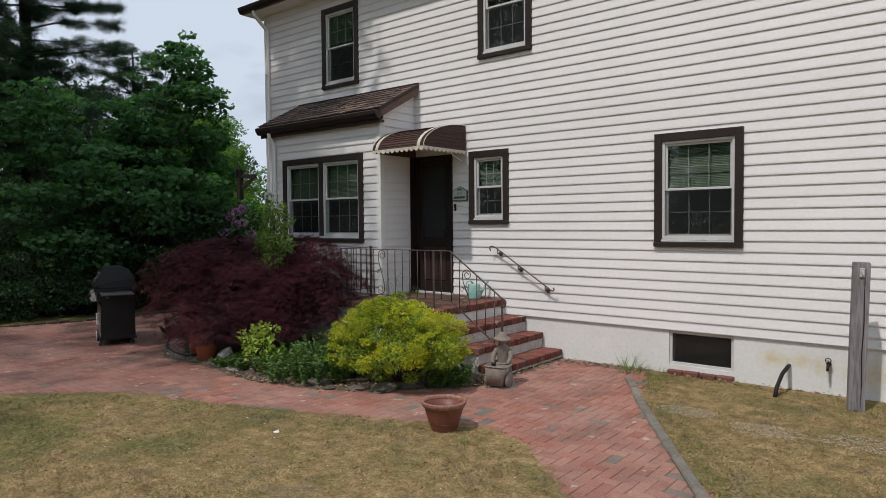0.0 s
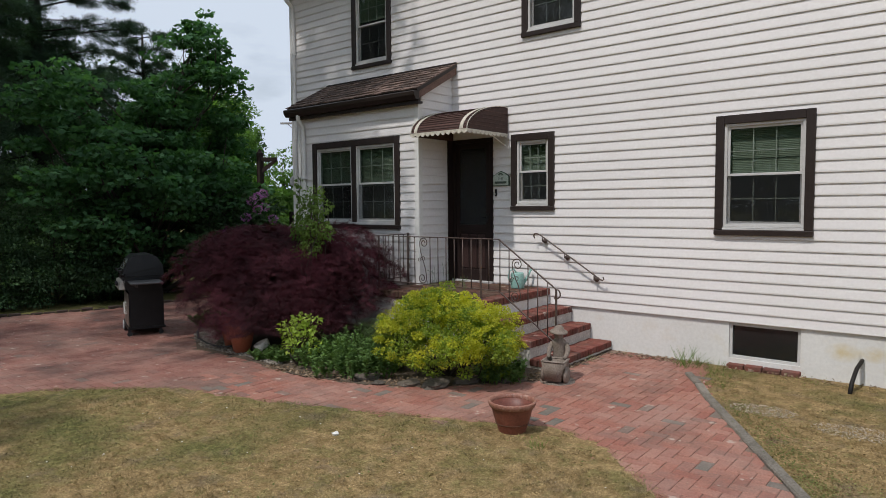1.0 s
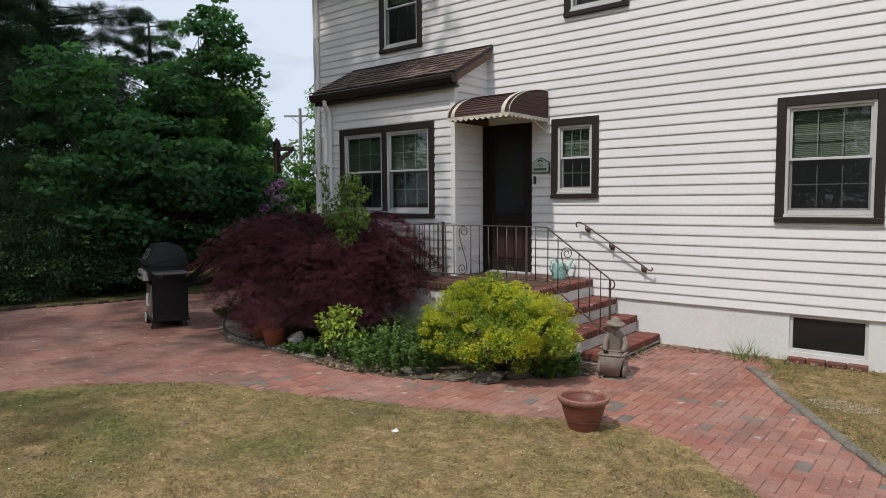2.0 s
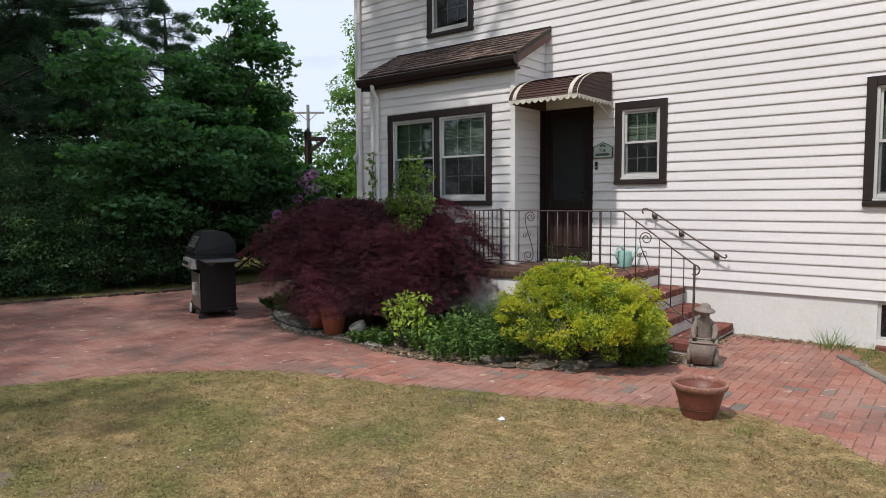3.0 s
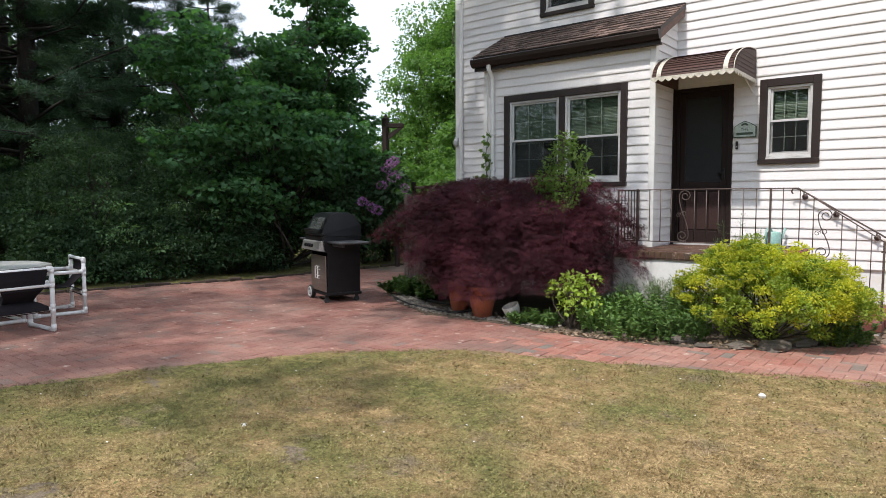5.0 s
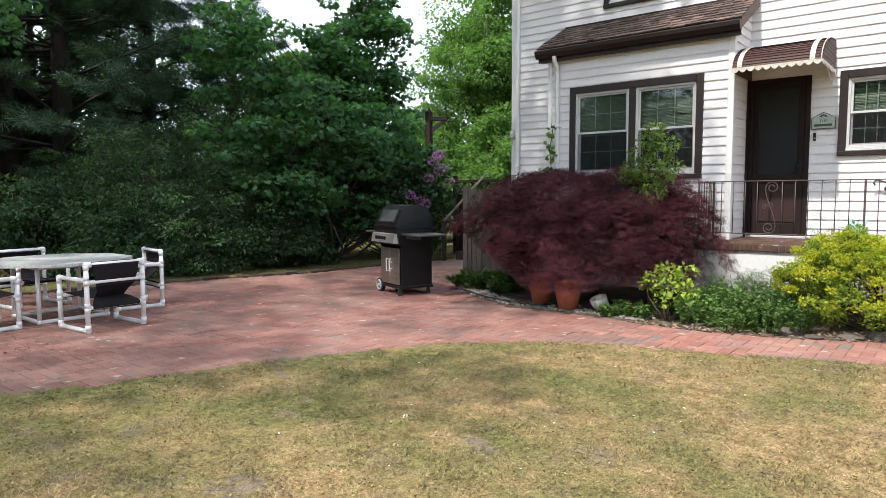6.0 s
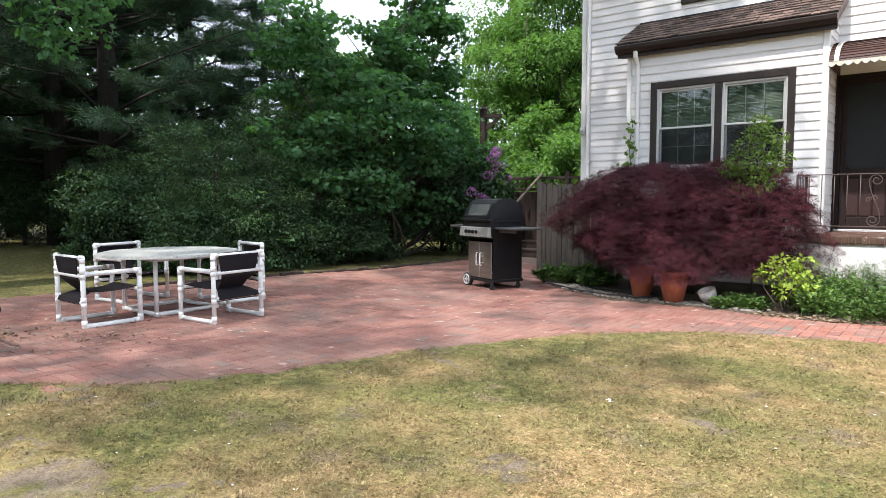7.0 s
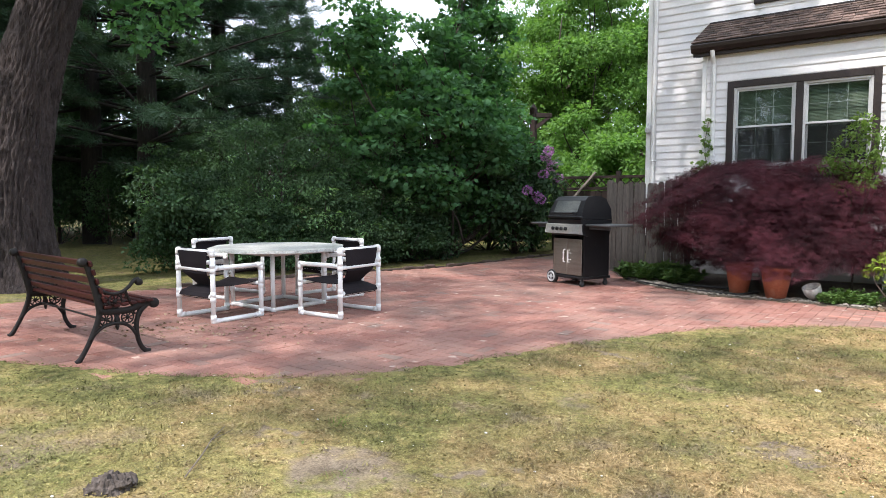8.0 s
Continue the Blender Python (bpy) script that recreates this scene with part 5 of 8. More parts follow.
part("body", Geo().tube([(0, 0.01, 0), (0, -0.08, 0), (0, -0.11, -0.03), (0, -0.115, -0.06)], 0.014, 8).ball((0, -0.03, 0), 0.028, 0.015, 0.028, 8, 5), M_CAST, tap, "", True)
part("wheel", Geo().tube([(0.028 * math.cos(a), -0.075, 0.045 + 0.028 * math.sin(a)) for a in [k * math.pi / 5 for k in range(10)]], 0.005, 5, True).box(-0.028, 0.028, -0.079, -0.071, 0.043, 0.047).tube([(0, -0.075, 0), (0, -0.075, 0.045)], 0.006, 6), M_CAST, tap)
kerb = thing("walk_edging", "weathered grey timber edging along the brick walk", "edging", kind="structure", at=(-2.0, 5.5, 0))
KLINE = [(-3.42, 7.62), (-3.17, 7.22), (-2.98, 6.86), (-2.10, 5.46), (-1.45, 4.43), (-0.75, 3.32), (0.0, 2.15)]
krnd = random.Random(3)
for (ax, ay), (bx, by) in zip(KLINE, KLINE[1:]):
    ln = math.hypot(bx - ax, by - ay)
    kb = part("timber", Geo(Matrix.Translation((2.0, -5.5, 0)) @ Matrix.Translation((ax, ay, 0)) @ Matrix.Rotation(math.atan2(by - ay, bx - ax), 4, "Z"))
              .box(0.004, ln - 0.004, 0.0, 0.095 + krnd.uniform(-0.01, 0.01), -0.06, 0.032 + krnd.uniform(-0.01, 0.008), 0.012), M_KERB, kerb)

# ---- pots and small ornaments ----


def pot(name, label, at, r, h, material, soil=0.85, rim=0.035, foot=0.62):
    ob = thing(name, label, "flower pot", at=at)
    b = foot * r
    part("body", Geo().lathe([(b * 0.9, 0), (b, 0.006), (b + (r - b) * 0.55, h * 0.5), (r * 0.93, h - 0.06), (r * 0.95, h - 0.055), (r, h - 0.05), (r + rim * 0.35, h - 0.01), (r + rim * 0.3, h), (r - rim * 0.5, h - 0.004), (r - rim * 0.7, h - 0.05), (0.85 * r, h * soil - 0.02)], 36), material, ob, "", True)
    part("soil", Geo().lathe([(0.02, h * soil - 0.03), (r - 0.05, h * soil - 0.03), (r * 0.6, h * soil - 0.018), (0.02, h * soil - 0.01)], 24), M_SOIL, ob)
    return ob


wide = thing("clay_pot", "empty wide red-brown clay pot on the lawn edge", "flower pot", at=(-3.93, 4.77, -0.02))
part("body", Geo().lathe([(0.100, 0.0), (0.114, 0.004), (0.121, 0.03), (0.163, 0.16), (0.185, 0.248), (0.188, 0.262), (0.176, 0.262), (0.160, 0.16), (0.140, 0.10), (0.01, 0.10)], 40), M_TERRA_D, wide, "", True)
band = [(0.1865, 0.246), (0.200, 0.250), (0.209, 0.272), (0.214, 0.294), (0.209, 0.300), (0.196, 0.300), (0.184, 0.290), (0.178, 0.258)]
turns, nb = 40, len(band)
part("rim", Geo().add([(r * math.cos(2 * math.pi * k / turns), r * math.sin(2 * math.pi * k / turns), z) for k in range(turns) for r, z in band],
                      [(k * nb + i, (k + 1) % turns * nb + i, (k + 1) % turns * nb + (i + 1) % nb, k * nb + (i + 1) % nb) for k in range(turns) for i in range(nb)]), M_RIM, wide, "worn pale-flecked rim", True)
part("soil", Geo().lathe([(0.01, 0.099), (0.150, 0.104), (0.10, 0.118), (0.01, 0.122)], 24), M_SOIL, wide)
pot("terracotta_pot", "upright terracotta pot under the red maple", (-9.04, 5.29, 0.01), 0.17, 0.40, M_TERRA)
pot("terracotta_pot", "upright terracotta pot under the red maple", (-8.58, 5.14, 0.01), 0.18, 0.38, M_TERRA)
urn = thing("stone_urn", "tilted white stone bowl beside the pots", "urn", at=(-8.17, 5.24, 0.01))
urn.scale = (0.8, 0.8, 0.8)
part("bowl", Geo(pose(0, 0, 0.02, 20, -14, 0)).lathe([(0.04, 0), (0.08, 0.03), (0.12, 0.11), (0.13, 0.21), (0.118, 0.215), (0.10, 0.12), (0.03, 0.05)], 20), M_CONC, urn, "", True)

sg = Geo(Matrix.Diagonal((0.9, 0.9, 1.0, 1.0)))
sg.lathe([(0.02, 0.0), (0.215, 0.0), (0.225, 0.012), (0.205, 0.035), (0.02, 0.045)], 22, (0, 0.02, 0))
# the cart: a flared trough on two wheels
sg.m = Matrix.Diagonal((0.84, 0.9, 1.0, 1.0))
OUT, INN = [(-0.105, 0.06), (-0.15, 0.27), (0.15, 0.27), (0.105, 0.06)], [(-0.085, 0.10), (-0.125, 0.272), (0.125, 0.272), (0.085, 0.10)]
sg.prism([OUT[0], OUT[1], INN[1], INN[0]], "y", -0.19, 0.05).prism([INN[3], INN[2], OUT[2], OUT[3]], "y", -0.19, 0.05).prism([OUT[0], INN[0], INN[3], OUT[3]], "y", -0.19, 0.05)
sg.prism(OUT, "y", -0.20, -0.175).prism(OUT, "y", 0.03, 0.052).box(-0.162, -0.128, -0.208, 0.058, 0.262, 0.284, 0.009).box(0.128, 0.162, -0.208, 0.058, 0.262, 0.284, 0.009).box(-0.13, 0.13, -0.210, -0.172, 0.262, 0.284, 0.009).box(-0.13, 0.13, 0.026, 0.060, 0.262, 0.284, 0.009)
for wx in (-0.15, 0.15):
    sg.m = pose(0.84 * wx, -0.06, 0.115, 0, 90, 0)
    sg.lathe([(0.015, -0.02), (0.088, -0.018), (0.094, 0.0), (0.088, 0.018), (0.015, 0.02)], 18)
sg.m = Matrix.Identity(4)
# the figure: a robe, sloping shoulders, a bowed head under a broad hat
rows = [(0.105, 0.100, 0.03, 0.13), (0.100, 0.092, 0.12, 0.13), (0.085, 0.078, 0.24, 0.125), (0.076, 0.064, 0.33, 0.115), (0.082, 0.062, 0.39, 0.105), (0.090, 0.060, 0.430, 0.095), (0.074, 0.052, 0.465, 0.088), (0.045, 0.042, 0.492, 0.080), (0.036, 0.038, 0.505, 0.076)]
n = 18
sg.add([(a * math.cos(2 * math.pi * k / n), y + b * math.sin(2 * math.pi * k / n), z) for a, b, z, y in rows for k in range(n)],
       [(i * n + k, i * n + (k + 1) % n, (i + 1) * n + (k + 1) % n, (i + 1) * n + k) for i in range(len(rows) - 1) for k in range(n)])
sg.ball((0, 0.066, 0.545), 0.052, 0.056, 0.062, 14, 9)
sg.m = pose(0, 0.066, 0.572, 6, 5, 0)
sg.lathe([(0.02, -0.006), (0.094, -0.016), (0.104, -0.006), (0.090, 0.008), (0.058, 0.020), (0.050, 0.050), (0.030, 0.066), (0.008, 0.070)], 20)
sg.m = Matrix.Identity(4)
for sx in (-1, 1):
    sg.tube([(sx * 0.078, 0.092, 0.438), (sx * 0.104, 0.070, 0.375), (sx * 0.104, 0.028, 0.325), (sx * 0.094, -0.005, 0.295), (sx * 0.085, -0.02, 0.285)], [0.027, 0.029, 0.027, 0.022, 0.016], 10)
statue = tagged(part("garden_statue", sg, M_STATUE, None, "", True), "weathered concrete statue with a hat and planter cart", "statue")
statue.matrix_basis = pose(-4.42, 6.42, -0.01, 0, 0, 13)

strnd = random.Random(21)


def stone(name, label, x, y, s, material, flat=0.45, turn=None):
    ob = tagged(part(name, Geo().ball((0, 0, s * flat * 0.6), s, s * strnd.uniform(0.5, 0.9), s * flat, 9, 5, 0.22, strnd), material), label, "stone")
    ob.matrix_basis = pose(x, y, -0.01, strnd.uniform(-8, 8), strnd.uniform(-8, 8), turn if turn is not None else strnd.uniform(0, 360))
    return ob


for k in range(14):
    f = k / 13
    px, py = (-6.3 + 1.25 * f, 5.02 + 0.10 * f + 0.28 * f * f + 0.02) if f < 0.75 else (-5.35 + 1.9 * (f - 0.75), 5.42 + 2.3 * (f - 0.75))
    stone("edging_stone", "flat grey slate at the bed's edge", px + strnd.uniform(-0.05, 0.05), py + strnd.uniform(0.0, 0.22), strnd.choice((0.05, 0.07, 0.10, 0.15, 0.19)), M_STONE, strnd.uniform(0.16, 0.35))["group"] = "edging stones"
stone("white_stone", "white quartz stone lying on the lawn", -5.09, 3.745, 0.038, M_QUARTZ, 0.6)
stone("pale_stone", "pale stone lying on the lawn", -7.55, 1.05, 0.03, M_QUARTZ, 0.3)
stump = tagged(part("tree_stump", Geo().ball((0, 0, 0.05), 0.19, 0.14, 0.10, 22, 11, 0.30, strnd).ball((0.11, 0.07, 0.06), 0.09, 0.08, 0.08, 14, 7, 0.4, strnd).ball((-0.13, -0.08, 0.04), 0.10, 0.07, 0.06, 14, 7, 0.4, strnd).ball((0.02, -0.10, 0.07), 0.08, 0.05, 0.07, 12, 7, 0.4, strnd), M_STUMP), "dark rotten tree stump in the lawn", "stump")
stump.matrix_basis = pose(-9.66, -2.38, -0.03, 0, 0, 30) @ Matrix.Diagonal((0.42, 0.46, 0.62, 1))
twig = thing("dry_twig", "thin pale dry twig lying on the lawn", "twig", at=(-9.7, -1.9, 0))
part("stem", Geo().tube([(-0.22, 0.24, 0.014), (-0.08, 0.07, 0.022), (0.04, -0.06, 0.014), (0.21, -0.25, 0.016)], [0.002, 0.003, 0.0035, 0.003], 6).tube([(-0.08, 0.07, 0.022), (-0.10, 0.20, 0.03)], [0.002, 0.001], 5), M_FENCE, twig, "", True)
prnd = random.Random(8)
pebs = Geo()
EDGE = [(-7.6, 4.92), (-8.10, 4.98), (-9.25, 4.94), (-9.9, 5.26), (-10.30, 5.50), (-10.6, 5.75)]
for k in range(900):
    j = prnd.randrange(len(EDGE) - 1)
    f, (ax, ay), (bx, by) = prnd.random(), EDGE[j], EDGE[j + 1]
    s = prnd.uniform(0.010, 0.026)
    pebs.ball((ax + (bx - ax) * f + prnd.gauss(0, 0.07), ay + (by - ay) * f + abs(prnd.gauss(0, 0.16)), 0.012 + s * 0.3), s, s * 0.8, s * 0.55, 6, 4)
tagged(part("pebbles", pebs, M_PEBBLE), "pale pebbles along the edge of the planting bed", "pebbles", kind="stuff")
dry, drnd = [], np.random.default_rng(15)
for n, (ax, ay), (bx, by), w in ((260, (-4.55, 8.1), (-3.35, 8.2), 0.07), (120, (-4.60, 6.95), (-4.60, 8.1), 0.05), (240, (-5.1, 6.0), (-4.55, 6.6), 0.10), (330, (-6.6, 4.98), (-5.2, 5.62), 0.10), (220, (-7.6, 4.86), (-6.6, 4.92), 0.06), (140, (-3.2, 8.2), (-1.2, 8.22), 0.05), (260, (-13.5, -0.8), (-11.6, 0.2), 0.30)):
    f = drnd.uniform(0, 1, (n, 1))
    q = np.array((ax, ay)) * (1 - f) + np.array((bx, by)) * f + drnd.normal(scale=w, size=(n, 2))
    dry.append(np.column_stack([q, np.full(n, 0.014)]))
dry = np.vstack(dry)
da = drnd.uniform(0, 6.28, len(dry))
debris = new("dry_leaves", leaves("dry_leaves", dry, np.column_stack([np.cos(da), np.sin(da), drnd.uniform(-0.1, 0.5, len(dry))]), drnd.normal(scale=0.4, size=dry.shape) + np.array([0, 0, 1.0]), 0.042, "oval", L_DRY, drnd))
tagged(debris, "dry brown leaves and bark bits along the walk", "leaf litter", kind="stuff")
hose = thing("garden_hose", "black garden hose lying along the bed", "hose", at=(-9.6, 5.2, 0))
part("tube", Geo().tube([(-1.15, 0.62, 0.03), (-0.95, 0.45, 0.028), (-0.6, 0.22, 0.03), (-0.25, 0.03, 0.028), (0.2, -0.10, 0.03), (0.6, -0.13, 0.028), (0.8, 0.05, 0.05), (0.5, 0.22, 0.05), (0.0, 0.35, 0.04), (-0.5, 0.52, 0.03)], 0.014, 8), M_RUBBER, hose, "", True)

# ---- patio furniture ----
PR = 0.024


def cloth(rows, thick=0.006):
    """A strip of cloth through rows of (y, z, half width)."""
    v, f = [], []
    for k, (y, z, hw) in enumerate(rows):
        (y0, z0, _), (y1, z1, _) = rows[max(0, k - 1)], rows[min(len(rows) - 1, k + 1)]
        ln = math.hypot(y1 - y0, z1 - z0)
        ny, nz = -(z1 - z0) / ln * thick / 2, (y1 - y0) / ln * thick / 2
        v += [(-hw, y + ny, z + nz), (hw, y + ny, z + nz), (hw, y - ny, z - nz), (-hw, y - ny, z - nz)]
    for k in range(len(rows) - 1):
        f += [(4 * k + i, 4 * k + (i + 1) % 4, 4 * k + 4 + (i + 1) % 4, 4 * k + 4 + i) for i in range(4)]
    n = 4 * len(rows) - 4
    return Geo().add(v, f + [(3, 2, 1, 0), (n, n + 1, n + 2, n + 3)])


def pvc_chair():
    """Seat frame of white pipe with a dark sling; it faces +y, its foot is at the middle."""
    ob = thing("patio_chair", "white pipe patio chair with charcoal sling seat", "chair", "chairs round the patio table")
    w, d, top, arm, seat = 0.30, 0.28, 0.70, 0.54, 0.30
    for sx in (-w, w):
        part("leg", Geo().tube([(sx, -d, PR), (sx, -d, top)], PR, 10), M_PVC, ob, "", True)
        part("leg", Geo().tube([(sx, d, PR), (sx, d, arm)], PR, 10), M_PVC, ob, "", True)
        part("arm", Geo().tube([(sx, -d, arm), (sx, d, arm)], PR, 10), M_PVC, ob, "", True)
        part("runner", Geo().tube([(sx, -d, PR), (sx, d, PR)], PR, 10), M_PVC, ob, "", True)
        for p, arms in (((sx, -d, PR), ((0, 0, 0.06), (0, 0.06, 0))), ((sx, d, PR), ((0, 0, 0.06), (0, -0.06, 0))), ((sx, d, arm), ((0, 0, -0.06), (0, -0.06, 0))),
                        ((sx, -d, arm), ((0, 0, 0.05), (0, 0, -0.05), (0, 0.05, 0))), ((sx, -d, top), ((0, 0, -0.05), (-0.05 if sx > 0 else 0.05, 0, 0))),
                        ((sx, -d, seat - 0.04), ((0, 0, 0.05), (0, 0, -0.05))), ((sx, d, seat + 0.045), ((0, 0, 0.05), (0, 0, -0.05)))):
            g = Geo().ball(p, PR * 1.20, PR * 1.20, PR * 1.20, 10, 6)
            for e in arms:
                g.tube([p, tuple(u + v for u, v in zip(p, e))], PR * 1.18, 10)
            part("fitting", g, M_PVC, ob, "", True)
    for y, z in ((-d, top), (-d, arm - 0.02), (-d, seat - 0.04), (d, seat + 0.045)):
        part("crossbar", Geo().tube([(-w, y, z), (w, y, z)], PR * 0.9, 10), M_PVC, ob, "", True)
    full = w - 0.05
    part("sling_back", cloth([(-d + 0.022, top - 0.03, full), (-d - 0.002, top + 0.024, full), (-d - 0.026, top - 0.01, full), (-d - 0.022, arm + 0.05, full - 0.02), (-d - 0.006, arm - 0.06, full - 0.045), (-d + 0.06, 0.41, full - 0.085), (-d + 0.13, 0.345, full - 0.095)]), M_SLING, ob, "charcoal fabric back")
    part("sling_seat", cloth([(-d + 0.015, seat - 0.07, full), (-d - 0.026, seat - 0.045, full), (-d - 0.005, seat - 0.010, full), (-d + 0.07, seat + 0.025, full - 0.05), (-d + 0.13, seat + 0.042, full - 0.085), (0.0, seat + 0.035, full - 0.07), (0.14, seat + 0.045, full - 0.04), (d, seat + 0.072, full), (d + 0.027, seat + 0.045, full), (d + 0.0, seat + 0.018, full)]), M_SLING, ob, "charcoal fabric seat")
    return ob


chair = pvc_chair()
TC = (-13.02, 1.16)
chair.matrix_basis = pose(-12.86, 0.29, 0.003, 0, 0, 0)
copy_thing(chair, pose(-12.05, 1.20, 0.003, 0, 0, 94))
copy_thing(chair, pose(-13.10, 2.02, 0.003, 0, 0, 172))
copy_thing(chair, pose(-14.12, 1.26, 0.003, 0, 0, -82))

table = thing("patio_table", "eight-sided pipe-legged patio table with stained top", "table", at=(*TC, 0.003))
octo = []
for k in range(8):
    for da in (-5, 5):
        an = radians(22.5 + 45 * k + da)
        octo.append((0.77 * math.cos(an) * (1.0 if da else 1), 0.77 * math.sin(an)))
part("tabletop", Geo().prism(octo, "z", 0.645, 0.672).prism([(0.985 * a, 0.985 * b) for a, b in octo], "z", 0.672, 0.676), M_TABLE, table, "grey-green stained top")
for sx in (-1, 1):
    for sy in (-1, 1):
        part("leg", Geo().tube([(0.36 * sx, 0.36 * sy, PR), (0.36 * sx, 0.36 * sy, 0.645)], PR, 10).ball((0.36 * sx, 0.36 * sy, PR), PR * 1.35, PR * 1.35, PR * 1.35), M_PVC, table, "", True)
for a, b in (((-0.36, -0.36), (0.36, -0.36)), ((0.36, -0.36), (0.36, 0.36)), ((0.36, 0.36), (-0.36, 0.36)), ((-0.36, 0.36), (-0.36, -0.36))):
    part("stretcher", Geo().tube([(*a, PR), (*b, PR)], PR, 10), M_PVC, table, "", True)
    part("apron", Geo().tube([(*a, 0.62), (*b, 0.62)], PR, 10), M_PVC, table, "", True)

# bench
bench = thing("park_bench", "wooden-slatted park bench with ornate cast-iron ends", "bench", at=(-12.70, -1.21, 0.005))
bench.rotation_euler = (0, 0, radians(-3))


def bar(g, pts, widths, thick=0.030):
    """A flat cast bar that follows points (y, z); widths at the points."""
    p = np.array(pts, float)
    t = np.gradient(p, axis=0)
    t /= np.linalg.norm(t, axis=1, keepdims=True)
    n = np.column_stack([-t[:, 1], t[:, 0]]) * (np.array(widths)[:, None] / 2)
    v, f = [], []
    for q, m in zip(p, n):
        for x, k in ((-thick / 2, 0.72), (-thick / 4, 1.0), (thick / 4, 1.0), (thick / 2, 0.72)):
            v.append((x, *(q + m * k)))
        for x, k in ((thick / 2, 0.72), (thick / 4, 1.0), (-thick / 4, 1.0), (-thick / 2, 0.72)):
            v.append((x, *(q - m * k)))
    for i in range(len(p) - 1):
        f += [(8 * i + j, 8 * i + (j + 1) % 8, 8 * i + 8 + (j + 1) % 8, 8 * i + 8 + j) for j in range(8)]
    e = 8 * (len(p) - 1)
    g.add(v, f + [tuple(range(8))[::-1], tuple(range(e, e + 8))])


def smooth_path(pts, n=20):
    """A smooth run of points through the given ones, with a width as the third number."""
    p = np.array(pts, float)
    out = []
    for u in np.linspace(0, len(p) - 1, n):
        i = min(int(u), len(p) - 2)
        a, b, c, d = p[max(i - 1, 0)], p[i], p[i + 1], p[min(i + 2, len(p) - 1)]
        t = u - i
        out.append(0.5 * (2 * b + (c - a) * t + (2 * a - 5 * b + 4 * c - d) * t * t + (3 * b - a - 3 * c + d) * t ** 3))
    out = np.array(out)
    return out[:, :2], out[:, 2]


def bench_end():
    """Cast iron end with curved legs, rosettes and scrolled arm; y runs from back to front."""
    g = Geo()
    for run, n in (([(-0.270, 0.0, 0.045), (-0.235, 0.035, 0.034), (-0.160, 0.17, 0.034), (-0.098, 0.33, 0.042), (-0.100, 0.45, 0.058), (-0.140, 0.60, 0.046), (-0.180, 0.735, 0.040), (-0.205, 0.765, 0.034)], 26),
                   ([(0.275, 0.0, 0.045), (0.225, 0.03, 0.034), (0.185, 0.12, 0.032), (0.180, 0.25, 0.034), (0.215, 0.34, 0.040), (0.285, 0.395, 0.042)], 20),
                   ([(-0.105, 0.365, 0.050), (0.0, 0.355, 0.052), (0.12, 0.352, 0.050), (0.22, 0.385, 0.048), (0.30, 0.412, 0.038)], 16),
                   ([(-0.115, 0.56, 0.030), (-0.05, 0.505, 0.026), (0.04, 0.487, 0.024), (0.12, 0.525, 0.024), (0.17, 0.578, 0.026), (0.205, 0.585, 0.028)], 18),
                   ([(-0.175, 0.15, 0.022), (-0.09, 0.235, 0.022), (0.02, 0.262, 0.026), (0.12, 0.225, 0.022), (0.185, 0.13, 0.020)], 16),
                   ([(0.10, 0.510, 0.016), (0.118, 0.45, 0.016), (0.15, 0.385, 0.018)], 8)):
        pts, wd = smooth_path(run, n)
        bar(g, pts, wd)
    for cy, cz, r in ((-0.205, 0.742, 0.034), (0.318, 0.385, 0.040), (0.205, 0.562, 0.028)):
        g.m = pose(0, cy, cz, 0, 90, 0)
        g.lathe([(r * 0.4, -0.024), (r * 0.92, -0.020), (r, -0.010), (r, 0.010), (r * 0.92, 0.020), (r * 0.4, 0.024)], 20)
        g.m = Matrix.Identity(4)
    for cy, cz, r in ((0.022, 0.430, 0.050), (-0.050, 0.300, 0.046), (0.112, 0.297, 0.046)):
        g.tube([(0, cy + r * math.cos(a), cz + r * math.sin(a)) for a in [2 * math.pi * k / 20 for k in range(20)]], 0.0065, 6, True)
        g.ball((0, cy, cz), 0.012, r * 0.36, r * 0.36, 12, 6)
        for k in range(8):
            a = 2 * math.pi * k / 8 + 0.2
            g.ball((0, cy + 0.63 * r * math.cos(a), cz + 0.63 * r * math.sin(a)), 0.007, r * 0.13, r * 0.13, 7, 4)
            g.tube([(0, cy + 0.3 * r * math.cos(a), cz + 0.3 * r * math.sin(a)), (0, cy + r * math.cos(a), cz + r * math.sin(a))], 0.0045, 5)
    for cy, cz, r, a0, a1 in ((-0.062, 0.435, 0.034, 0.4, 5.6), (-0.070, 0.500, 0.024, -0.6, 4.4), (0.098, 0.405, 0.022, 1.0, 6.0), (0.082, 0.470, 0.024, -1.2, 3.8), (-0.115, 0.240, 0.024, 0.3, 5.4), (0.160, 0.235, 0.022, -2.0, 3.0), (-0.105, 0.320, 0.020, 0, 5.2), (0.175, 0.330, 0.020, 0, 5.2), (0.031, 0.318, 0.020, 0, 6.2)):
        g.tube([(0, cy + r * (1 - 0.45 * q) * math.cos(a0 + (a1 - a0) * q), cz + r * (1 - 0.45 * q) * math.sin(a0 + (a1 - a0) * q)) for q in np.linspace(0, 1, 14)], 0.0065, 5)
    g.prism([(0.031, 0.215), (0.052, 0.285), (0.031, 0.335), (0.010, 0.285)], "x", -0.011, 0.011)
    g.prism([(0.031, 0.205), (0.044, 0.235), (0.031, 0.262), (0.018, 0.235)], "x", -0.013, 0.013)
    return g


